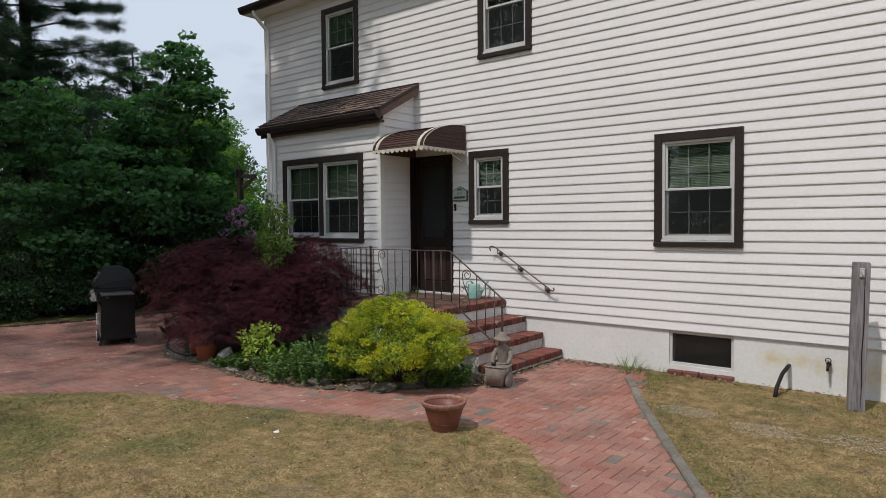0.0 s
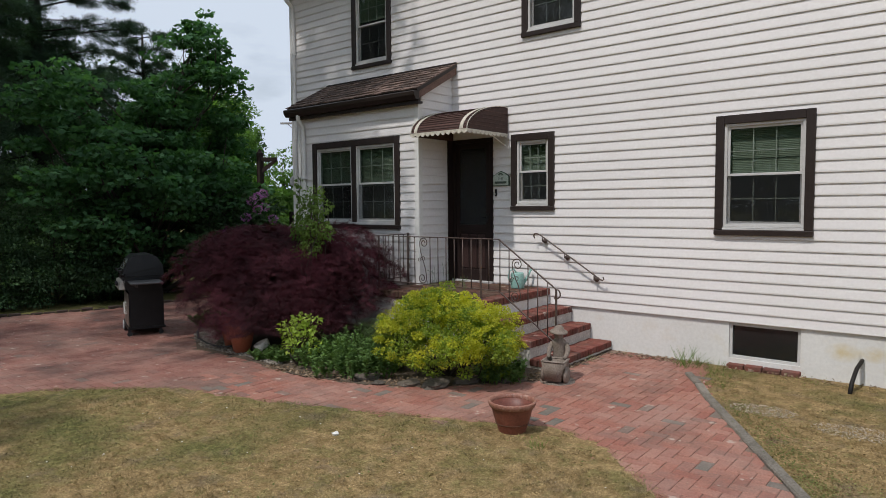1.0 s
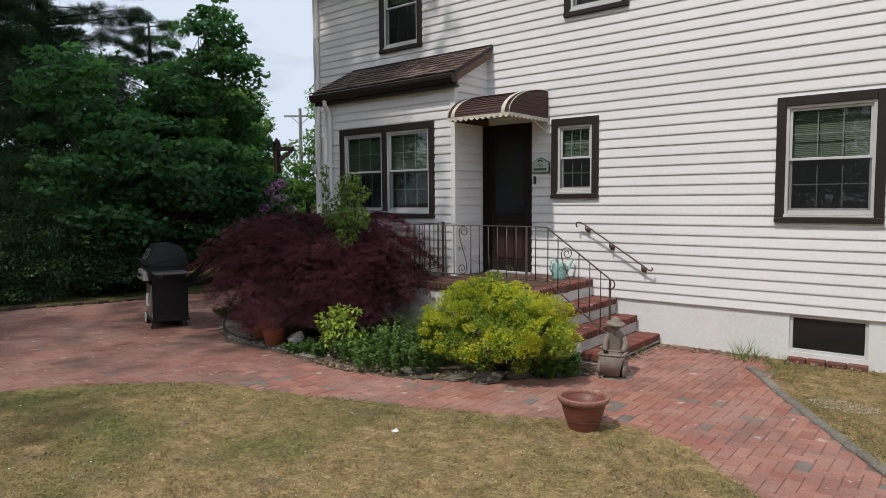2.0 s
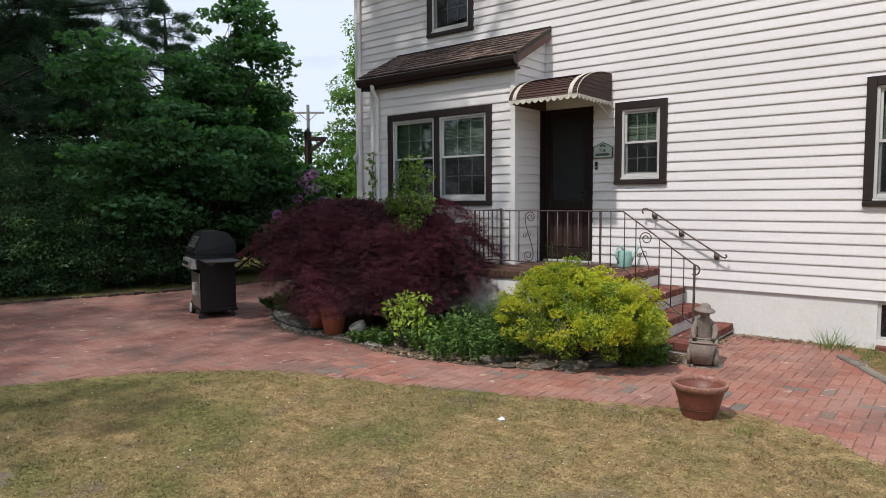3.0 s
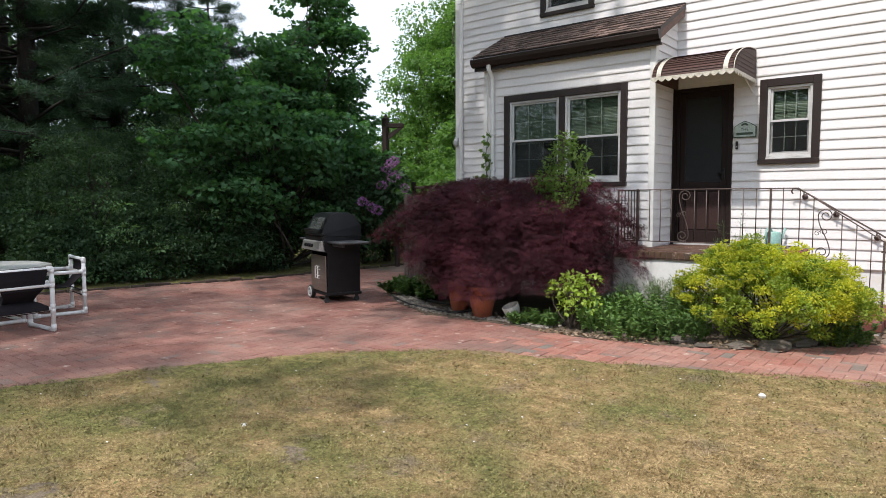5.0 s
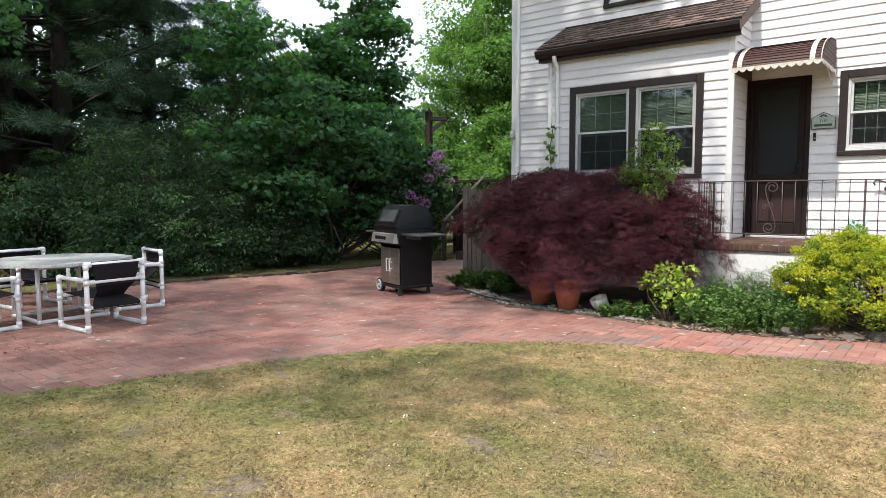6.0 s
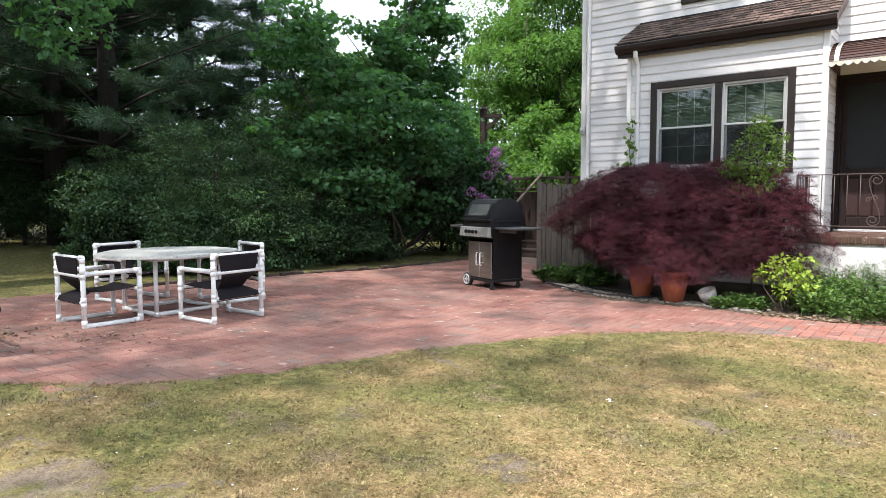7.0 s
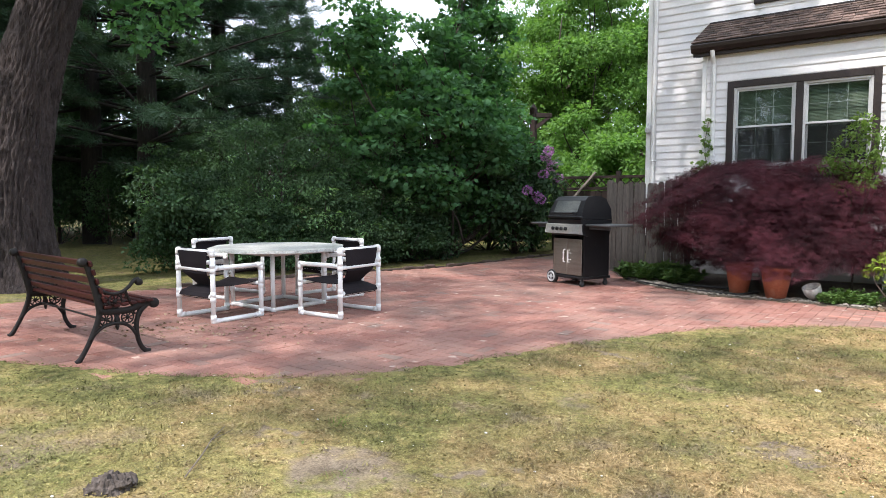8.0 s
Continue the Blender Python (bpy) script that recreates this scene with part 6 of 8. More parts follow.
for sx in (-0.745, 0.745):
    e = part("bench_end", bench_end(), M_CAST, bench, "ornate black cast-iron end", True)
    e.location = (sx, 0.0, 0)
for y, z in ((-0.072, 0.455), (-0.092, 0.525), (-0.114, 0.595), (-0.137, 0.665), (-0.158, 0.73)):
    part("back_slat", Geo(pose(0, y, z, 16)).box(-0.79, 0.79, -0.010, 0.010, -0.022, 0.022, 0.004), M_SLAT, bench)
for k in range(6):
    y = -0.045 + 0.064 * k
    part("seat_slat", Geo().box(-0.79, 0.79, y - 0.024, y + 0.024, 0.385 + 0.004 * k, 0.407 + 0.004 * k, 0.004), M_SLAT, bench)
part("tie_rod", Geo().tube([(-0.745, 0.0, 0.27), (0.745, 0.0, 0.27)], 0.008, 6), M_CAST, bench)

# gas grill
grill = thing("gas_grill", "black gas grill with steel front and side shelves", "grill", at=(-11.13, 5.05, 0))
grill.rotation_euler = (0, 0, radians(-20))
part("cart", Geo().box(-0.33, 0.33, -0.27, 0.27, 0.10, 0.14, 0.01).box(-0.31, -0.29, -0.24, 0.25, 0.14, 0.72).box(0.29, 0.31, -0.24, 0.25, 0.14, 0.72).box(-0.30, 0.30, 0.23, 0.25, 0.14, 0.72).box(-0.31, 0.31, -0.24, 0.25, 0.70, 0.74), M_BLACK, grill)
for sx in (-1, 1):
    d = part("cart_door", Geo().box(min(0.003 * sx, 0.285 * sx), max(0.003 * sx, 0.285 * sx), -0.262, -0.245, 0.15, 0.66, 0.005), M_STEEL, grill, "dull steel door")
    part("handle", Geo().tube([(0.045 * sx, -0.262, 0.33), (0.045 * sx, -0.29, 0.33), (0.045 * sx, -0.29, 0.50), (0.045 * sx, -0.262, 0.50)], 0.008, 6).tube([(0.045 * sx, -0.275, 0.37), (0.09 * sx, -0.268, 0.37)], 0.006, 6).tube([(0.045 * sx, -0.275, 0.46), (0.09 * sx, -0.268, 0.46)], 0.006, 6), M_WHITE, d)
part("firebox", Geo().prism([(-0.30, 0.74), (-0.33, 0.93), (0.27, 0.93), (0.22, 0.72), (-0.2, 0.70)], "x", -0.34, 0.34), M_BLACK, grill)
cp = part("control_panel", Geo().prism([(-0.38, 0.74), (-0.36, 0.86), (-0.30, 0.88), (-0.29, 0.73)], "x", -0.34, 0.34), M_PANEL, grill, "steel control panel")
for k in range(4):
    kn = part("knob", Geo(pose(-0.17 + 0.085 * k, -0.372, 0.805, 80)).lathe([(0.026, 0), (0.024, 0.022), (0.018, 0.026)], 14), M_BLACK, cp)
lid_geo = Geo().prism([(-0.31, 0.935), (-0.325, 0.97), (-0.30, 1.04), (-0.22, 1.20), (-0.15, 1.255), (0.08, 1.262), (0.18, 1.22), (0.26, 1.08), (0.265, 0.935)], "x", -0.335, 0.335)
lid_geo.v = [(x * (1 - 0.40 * max(0.0, z - 1.0)), y, z) for x, y, z in lid_geo.v]
lid = part("lid", lid_geo, M_BLACK, grill)
part("lid_window", Geo().prism([(-0.309, 1.035), (-0.230, 1.195), (-0.224, 1.192), (-0.303, 1.032)], "x", -0.235, 0.235), M_LIDPANE, lid, "dark window toned with a greenish reflection")
part("lid_rim", Geo().box(-0.35, 0.35, -0.335, -0.29, 0.945, 0.985, 0.012), M_BLACK, lid)
part("lid_handle", Geo().tube([(-0.22, -0.32, 1.02), (-0.22, -0.375, 1.025), (0.22, -0.375, 1.025), (0.22, -0.32, 1.02)], 0.013, 8), M_BLACK, lid)
for sx in (-1, 1):
    part("side_shelf", Geo().box(min(0.345 * sx, 0.80 * sx), max(0.345 * sx, 0.80 * sx), -0.26, 0.20, 0.845, 0.875, 0.010).box(min(0.345 * sx, 0.72 * sx), max(0.345 * sx, 0.72 * sx), -0.18, -0.15, 0.80, 0.845), M_SHELF, grill)
for sy in (-0.25, 0.2):
    wl = part("wheel", Geo(pose(-0.31, sy, 0.10, 90, 0, 0)).lathe([(0.02, -0.028), (0.095, -0.028), (0.10, -0.015), (0.10, 0.015), (0.095, 0.028), (0.02, 0.028)], 24), M_RUBBER, grill)
    part("hub", Geo(pose(-0.31, sy - 0.026, 0.10, 90, 0, 0)).lathe([(0.012, -0.012), (0.024, -0.012), (0.026, 0.0), (0.024, 0.014), (0.012, 0.014)], 16), M_GREY, wl)
    part("rim", Geo(pose(-0.31, sy - 0.030, 0.10, 90, 0, 0)).tube([(0.066 * math.cos(k * 0.2618), 0.066 * math.sin(k * 0.2618), 0) for k in range(24)], 0.012, 6, True).tube([(-0.066, 0, 0), (0.066, 0, 0)], 0.007, 5).tube([(0, -0.066, 0), (0, 0.066, 0)], 0.007, 5), M_GREY, wl, "grey plastic rim")
    part("caster", Geo(pose(0.29, sy, 0.038, 0, 90, 0)).lathe([(0.02, -0.014), (0.036, -0.014), (0.038, 0.0), (0.036, 0.014), (0.02, 0.014)], 14).box(-0.07, -0.02, -0.02, 0.02, -0.012, 0.012), M_RUBBER, grill)

# ---- fences and far structures ----
fence = thing("picket_fence", "weathered grey picket fence panel beside the house", "fence", at=(-10.85, 7.12, 0))
frnd = random.Random(5)
for k in range(13):
    x = -0.68 + 0.105 * k
    h = 1.50 + frnd.uniform(-0.03, 0.03)
    part("picket", Geo(pose(x, frnd.uniform(-0.006, 0.006), 0, 0, frnd.uniform(-0.8, 0.8), 0)).prism([(-0.047, 0.0), (0.047, 0.0), (0.047, h - 0.04), (0.025, h), (-0.025, h), (-0.047, h - 0.04)], "y", -0.011, 0.011), M_FENCE, fence)
for z in (0.35, 1.15):
    part("rail", Geo().box(-0.74, 0.62, 0.015, 0.055, z, z + 0.085, 0.004), M_FENCE, fence)
part("fence_post", Geo().box(-0.79, -0.70, -0.03, 0.06, 0, 1.54, 0.006), M_FENCE, fence)

back_fence = thing("board_fence", "dark brown board fence with a lattice top", "fence", at=(-12.9, 10.6, 0))
for k in range(22):
    part("board", Geo().box(-1.55 + 0.145 * k, -1.415 + 0.145 * k, -0.012, 0.012, 0.03, 1.42 + frnd.uniform(-0.006, 0.006), 0.003), M_DARKWOOD, back_fence)
for z in (1.44, 1.70):
    part("rail", Geo().box(-1.6, 1.65, -0.03, 0.03, z, z + 0.06, 0.004), M_DARKWOOD, back_fence)
for k in range(28):
    part("lattice_bar", Geo(pose(-1.5 + 0.115 * k, 0, 1.60, 0, 45 if k % 2 else -45)).box(-0.012, 0.012, -0.008, 0.008, -0.14, 0.14), M_DARKWOOD, back_fence)
for x in (-1.6, 0.0, 1.62):
    part("fence_post", Geo().box(x - 0.045, x + 0.045, -0.045, 0.045, 0, 1.86, 0.008), M_DARKWOOD, back_fence)
stair = thing("garden_steps", "low dark timber steps with a sloping rail", "steps", at=(-13.0, 9.35, 0))
for k in range(2):
    part("step_board", Geo().box(-0.55, 0.7, 0.0 + 0.30 * k, 0.32 + 0.30 * k, 0.13 + 0.16 * k, 0.18 + 0.16 * k, 0.006), M_DARKWOOD, stair)
    part("riser", Geo().box(-0.55, 0.7, 0.02 + 0.30 * k, 0.05 + 0.30 * k, 0.0, 0.13 + 0.16 * k, 0.004), M_DARKWOOD, stair)
part("sloping_rail", Geo().tube([(-0.62, -0.30, 0.85), (-0.10, 0.45, 1.80)], 0.028, 6), M_FENCE, stair, "pale sloping rail")
part("rail_post", Geo().box(-0.66, -0.58, -0.34, -0.26, 0, 0.86, 0.005), M_DARKWOOD, stair)
tpost = thing("bracket_post", "tall dark wooden post with a bracket arm", "post", at=(-14.65, 9.80, 0))
part("shaft", Geo().box(-0.065, 0.065, -0.065, 0.065, 0, 3.32, 0.01).lathe([(0.085, 3.32), (0.05, 3.36), (0.01, 3.42)], 4), M_DARKWOOD, tpost)
part("arm", Geo(pose(0, 0, 0, 0, 0, 38)).box(0.0, 0.42, -0.05, 0.05, 3.10, 3.20, 0.01).prism([(0.06, 2.82), (0.06, 2.94), (0.30, 3.10), (0.40, 3.10)], "y", -0.04, 0.04), M_DARKWOOD, tpost)
pole = thing("utility_pole", "distant grey utility pole with a crossarm", "utility pole", at=(-44.5, 34.5, 0))
part("shaft", Geo().tube([(0, 0, 0), (0, 0, 9.4)], [0.17, 0.12], 8), M_TIMBER, pole)
part("crossarm", Geo(pose(0, 0, 0, 0, 0, 40)).box(-1.3, 1.3, -0.06, 0.06, 8.7, 8.85).tube([(-0.7, 0, 8.7), (0, 0.1, 8.1)], 0.03, 5).tube([(0.7, 0, 8.7), (0, 0.1, 8.1)], 0.03, 5), M_TIMBER, pole)
patio_edge = thing("patio_edging", "low dark brick edging at the back of the patio", "edging", kind="structure", at=(-14.2, 5, 0))
BACK = [(-13.75, 9.6), (-13.80, 8.70), (-14.05, 5.70), (-14.55, 4.40), (-14.95, 3.10), (-15.30, 1.20)]
for (ax, ay), (bx, by) in zip(BACK, BACK[1:]):
    ln, n = math.hypot(bx - ax, by - ay), 0
    while n * 0.21 < ln - 0.1:
        part("edging_brick", Geo(Matrix.Translation((14.2 + ax, ay - 5, 0)) @ Matrix.Rotation(math.atan2(by - ay, bx - ax), 4, "Z") @ pose(0, 0, 0, frnd.uniform(-8, 8))).box(n * 0.21 + 0.004, n * 0.21 + 0.20, -0.10, -0.02, -0.04, 0.045 + frnd.uniform(-0.015, 0.01), 0.008), M_EDGE, patio_edge)
        n += 1


# ---- trees and shrubs ----
def limb(g, a, b, r0, r1, rng, bend=0.12, n=5, sides=6):
    """A bent, tapering limb from a to b."""
    a, b = np.array(a, float), np.array(b, float)
    ln = np.linalg.norm(b - a)
    off = rng.normal(size=3) * bend * ln
    pts = [tuple(a + (b - a) * t + off * math.sin(math.pi * t)) for t in np.linspace(0, 1, n)]
    g.tube(pts, [r0 + (r1 - r0) * t for t in np.linspace(0, 1, n)], sides)
    return pts


def broad_tree(name, label, at, trunk, centres, per, spread, size, shape, material, bark, seed, droop=0.25, flat=0.7, limbs=18, category="tree", parts=("trunk", "crown")):
    """Trunk (points and radii), limbs to some of the clumps, and a crown of leaves round the clump centres, all relative to at."""
    rng = np.random.default_rng(seed)
    ob = thing(name, label, category, at=at)
    g = Geo()
    pts, rad = trunk
    g.tube(pts, rad, 12)
    cs = np.asarray(centres, float)
    for k in rng.permutation(len(cs))[:limbs]:
        c = cs[k]
        hi = [p for p in pts if p[2] < c[2] - 0.1 - 0.55 * math.hypot(c[0] - p[0], c[1] - p[1])] or [pts[0]]
        base = hi[-1]
        r = rad[min(len(hi) - 1, len(rad) - 1)]
        limb(g, base, c, max(0.010, 0.27 * r), max(0.005, 0.08 * r), rng)
    part(parts[0], g, bark, ob, "", True)
    p, d = clump_points(rng, cs, per, spread, flat)
    along = d + rng.normal(scale=0.6, size=d.shape) + np.array([0, 0, -droop])
    up = rng.normal(scale=0.55, size=d.shape) + np.array([0, 0, 1.0]) + 0.3 * d
    part(parts[1], leaves(name + "_leaves", p, along, up, size, shape, material, rng), material, ob)
    return ob


def shell_centres(rng, n, c, r, inner=0.55, low=-0.9, front=None):
    """Clump centres in the outer part of an ellipsoid."""
    out = []
    while len(out) < n:
        d = rng.normal(size=3)
        d /= np.linalg.norm(d)
        if d[2] < low:
            continue
        if front is not None and np.dot(d, front) < -0.35:
            continue
        out.append(np.array(c) + d * np.array(r) * rng.uniform(inner, 1.0) ** 0.6)
    return np.array(out)


VIEW = np.array([0.75, -0.65, 0.1])
# the maple behind the patio
rng = np.random.default_rng(31)
mc = np.vstack([shell_centres(rng, 120, (0, 0, 2.2), (1.9, 2.5, 1.75), 0.40, -0.9), shell_centres(rng, 46, (-0.1, 1.45, 4.7), (0.90, 0.95, 1.75), 0.30, -0.6), shell_centres(rng, 30, (0.1, 0.2, 3.9), (0.80, 0.80, 1.35), 0.35, -0.6),
                shell_centres(rng, 26, (-0.25, -1.7, 3.9), (0.75, 0.85, 1.25), 0.35, -0.6), shell_centres(rng, 24, (-0.2, 2.2, 3.2), (0.70, 0.62, 1.25), 0.35, -0.8),
                np.array([(-0.12, 1.35, 6.45), (-0.05, 1.6, 6.75), (0.05, 0.9, 6.1), (-0.2, 2.0, 6.1), (0.15, 0.15, 5.45), (-0.3, -1.6, 5.1), (-0.1, 2.5, 4.6)])])
broad_tree("maple_tree", "green maple tree with broad lobed leaves", (-15.75, 7.5, 0), ([(0, 0, -0.1), (0.03, 0.02, 1.2), (-0.02, 0.15, 3.0), (-0.04, 0.8, 4.6), (-0.1, 1.4, 6.2)], [0.15, 0.12, 0.09, 0.05, 0.012]),
           mc, [150] * 120 + [105] * 126 + [34] * 7, [0.60] * 120 + [0.46] * 126 + [0.26] * 7, 0.082, "maple", L_MAPLE, M_BARK_D, 32, 0.45, 0.30, 110)

# the hedge of mixed shrubs along the back of the patio
HEDGE = [(-15.75, 9.6, 1.3, 1.7), (-16.3, 7.2, 1.25, 2.3), (-15.9, 5.5, 1.10, 2.1), (-16.5, 4.0, 1.15, 2.3), (-17.2, 2.7, 0.75, 1.5), (-18.1, 5.0, 1.4, 2.9), (-17.6, 6.6, 1.3, 3.3), (-20.6, 4.9, 1.3, 2.2), (-22.5, 7.4, 1.6, 2.7), (-20.0, 8.0, 1.6, 3.5), (-15.5, 6.4, 0.8, 1.2), (-15.8, 4.6, 0.7, 1.2), (-16.3, 3.3, 0.5, 1.1)]


def hedge_centres(rng, n, r, h):
    """Clump centres that fill a shrub with steep sides and an uneven top."""
    an, f = rng.uniform(0, 2 * math.pi, n), rng.uniform(0, 1, n) ** 0.42
    ph = rng.uniform(0, 6.28, 3)
    top = h * (0.86 + 0.16 * np.sin(2 * an + ph[0]) + 0.10 * np.sin(5 * an + ph[1])) * (1 - 0.40 * f ** 4)
    out = 1 + 0.12 * np.sin(3 * an + ph[2])
    return np.column_stack([r * f * out * np.cos(an), r * f * out * np.sin(an), np.maximum(0.14, top * rng.uniform(0, 1, n) ** 0.65)])


for k, (hx, hy, hr, hh) in enumerate(HEDGE):
    rng = np.random.default_rng(100 + k)
    cs = [hedge_centres(rng, 62, hr, hh)]
    for _ in range(5):
        an, f = rng.uniform(0, 6.28), rng.uniform(0.2, 0.9)
        cs.append(np.array([f * hr * math.cos(an), f * hr * math.sin(an), hh * (1.02 - 0.3 * f)]) + rng.normal(scale=(0.14, 0.14, 0.20), size=(5, 3)))
    cs = np.vstack(cs)
    cs[:, 2] = np.maximum(cs[:, 2], 0.16)
    shrub = broad_tree("hedge_shrub", "dense dark green hedge shrub beside the patio", (hx, hy, 0), ([(0, 0, -0.05), (0.02, 0.03, hh * 0.3), (0, 0, hh * 0.7)], [0.05, 0.04, 0.015]),
                       cs, rng.integers(90, 230, len(cs)), rng.uniform(0.24, 0.46, len(cs)), (0.058, 0.070, 0.050)[k % 3], "oval", L_HEDGE, M_BARK_D, 200 + k, 0.35, 0.36, 34, "shrub", ("trunk", "foliage"))
    shrub["group"] = "hedge shrubs"
    # paler leaf clumps in patches, coloured to stand for sunlit sprigs
    patch = hedge_centres(rng, 5, hr * 1.02, hh)
    sprigs = np.vstack([hedge_centres(rng, 14, hr * 1.06, hh * 1.04), np.repeat(patch, 6, 0) + rng.normal(scale=(0.20, 0.20, 0.24), size=(30, 3))])
    sprigs[:, 2] = np.maximum(sprigs[:, 2], 0.15)
    p, d = clump_points(rng, sprigs, 46, 0.20, 0.35)
    part("young_and_lit_foliage", leaves("lit_leaves", p, d + rng.normal(scale=0.5, size=d.shape) + np.array([0, 0, -0.2]), rng.normal(scale=0.4, size=d.shape) + np.array([0, 0, 1.0]), 0.060, "oval", L_HEDGE_LIT, rng), L_HEDGE_LIT, shrub, "lighter leaves coloured as sunlit sprigs")

# rhododendron
rng = np.random.default_rng(61)
rc = shell_centres(rng, 60, (0, 0, 1.25), (1.05, 1.15, 1.15), 0.5, -0.9)
rhodo = broad_tree("rhododendron", "rhododendron bush with purple flower heads", (-14.75, 9.15, 0), ([(0, 0, -0.05), (0, 0, 0.6), (0.02, 0, 1.4)], [0.06, 0.05, 0.02]), rc, 75, 0.33, 0.13, "oval", L_HEDGE, M_BARK_D, 62, 0.4, 0.8, 16, "shrub", ("trunk", "foliage"))
for k, (fx, fy, fz) in enumerate([(0.88, -0.16, 2.12), (0.80, 0.05, 2.22), (0.95, -0.05, 1.92), (0.85, 0.22, 1.98), (0.92, -0.35, 1.75), (0.98, -0.70, 1.28), (0.95, -0.52, 1.22), (0.80, -0.80, 1.40), (0.7, 0.3, 2.3), (0.9, 0.4, 1.7)]):
    p = np.array([[fx, fy, fz]]) + unit(rng, 110) * np.array([0.085, 0.085, 0.075])
    d = p - np.array([[fx, fy, fz]])
    part("flower_head", leaves("flower_head", p, d + rng.normal(scale=0.03, size=d.shape), unit(rng, 110), 0.05, "oval", L_PURPLE, rng), L_PURPLE, rhodo, "round purple flower head")

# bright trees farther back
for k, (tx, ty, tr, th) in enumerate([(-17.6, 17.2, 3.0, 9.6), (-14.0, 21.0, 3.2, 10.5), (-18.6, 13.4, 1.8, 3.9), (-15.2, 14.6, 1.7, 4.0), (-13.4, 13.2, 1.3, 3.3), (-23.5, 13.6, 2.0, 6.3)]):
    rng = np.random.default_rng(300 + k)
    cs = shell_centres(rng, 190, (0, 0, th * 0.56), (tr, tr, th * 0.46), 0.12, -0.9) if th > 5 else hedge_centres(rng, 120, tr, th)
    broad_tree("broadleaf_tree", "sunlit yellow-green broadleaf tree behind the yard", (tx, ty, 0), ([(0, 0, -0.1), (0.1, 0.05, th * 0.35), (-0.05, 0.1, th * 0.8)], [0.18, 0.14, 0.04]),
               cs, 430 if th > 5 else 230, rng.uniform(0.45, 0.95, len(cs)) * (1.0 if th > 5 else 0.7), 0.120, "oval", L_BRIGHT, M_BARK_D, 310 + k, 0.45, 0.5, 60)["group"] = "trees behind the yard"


# pines
def pine(at, h, r, seed, low=0.16, whorl=5, brushes=27):
    """A pine: whorls of boughs, twigs along each bough, and brushes of needles along each twig."""
    rng = np.random.default_rng(seed)
    ob = thing("pine_tree", "tall dark pine tree with layered drooping boughs", "tree", "pine trees", at=at)
    g = Geo()
    g.tube([(0, 0, -0.1), (0.05, 0.02, h * 0.3), (0.0, 0.06, h * 0.7), (0.02, 0.02, h)], [0.30, 0.24, 0.13, 0.02], 10)
    tips, ways = [], []
    z = h * low
    while z < h * 0.97:
        f = (z / h - low) / (1 - low)
        a0 = rng.uniform(0, 6.28)
        for k in range(whorl):
            an = a0 + 2 * math.pi * k / whorl + rng.uniform(-0.45, 0.45)
            ln = r * (1 - 0.78 * f) * rng.uniform(0.55, 1.15)
            d = np.array([math.cos(an), math.sin(an), 0.0])
            side = np.array([-d[1], d[0], 0])
            rise = rng.uniform(-0.06, 0.30)
            spine = limb(g, (0, 0, z), np.array([0, 0, z + ln * rise]) + d * ln, 0.055 * (1 - 0.6 * f), 0.010, rng, 0.05, 7, 5)
            for q in range(int(9 * ln / r) + 5):
                t = rng.uniform(0.28, 1.0)
                j = min(5, int(t * 6))
                a = np.array(spine[j]) + (np.array(spine[j + 1]) - np.array(spine[j])) * (t * 6 - j)
                w = d * rng.uniform(0.5, 1.0) + side * rng.choice((-1, 1)) * rng.uniform(0.3, 1.0) + np.array([0, 0, rng.uniform(-0.12, 0.35)])
                w *= 0.42 * ln ** 0.7 * rng.uniform(0.5, 1.0) * (1.15 - 0.5 * t)
                g.tube([tuple(a), tuple(a + 0.55 * w), tuple(a + w + np.array([0, 0, 0.05]))], [0.013, 0.009, 0.004], 3)
                m = brushes
                u = rng.uniform(0.25, 1.02, (m, 1))
                tips.append(a + w * u + rng.normal(scale=0.10, size=(m, 3)) * np.array([1, 1, 0.40]))
                ways.append(w / np.linalg.norm(w) + rng.normal(scale=0.75, size=(m, 3)) + np.array([0, 0, 0.15]))
        z += h * 0.052 * rng.uniform(0.8, 1.2)
    part("trunk", g, M_BARK_P, ob, "", True)
    p, w = np.vstack(tips), np.vstack(ways)
    part("needle_crown", leaves("needle_crown", p, w, rng.normal(scale=0.6, size=p.shape) + np.array([0, 0, 1.0]), 0.165, "brush", L_PINE, rng), L_PINE, ob)
    return ob


pine((-24.2, 5.7, 0), 16.0, 6.4, 71, 0.17, 6, 44)
pine((-25.7, 4.9, 0), 15.0, 5.4, 72, 0.15, 5, 34)
pine((-25.2, 8.6, 0), 17.0, 4.6, 79, 0.13, 5, 40)
pine((-28.0, 13.6, 0), 9.4, 4.4, 78, 0.16, 5, 20)
pine((-28.0, 2.0, 0), 13.0, 4.6, 73, 0.08, 4, 18)
pine((-30.0, 7.0, 0), 13.0, 4.4, 75, 0.06, 4, 18)

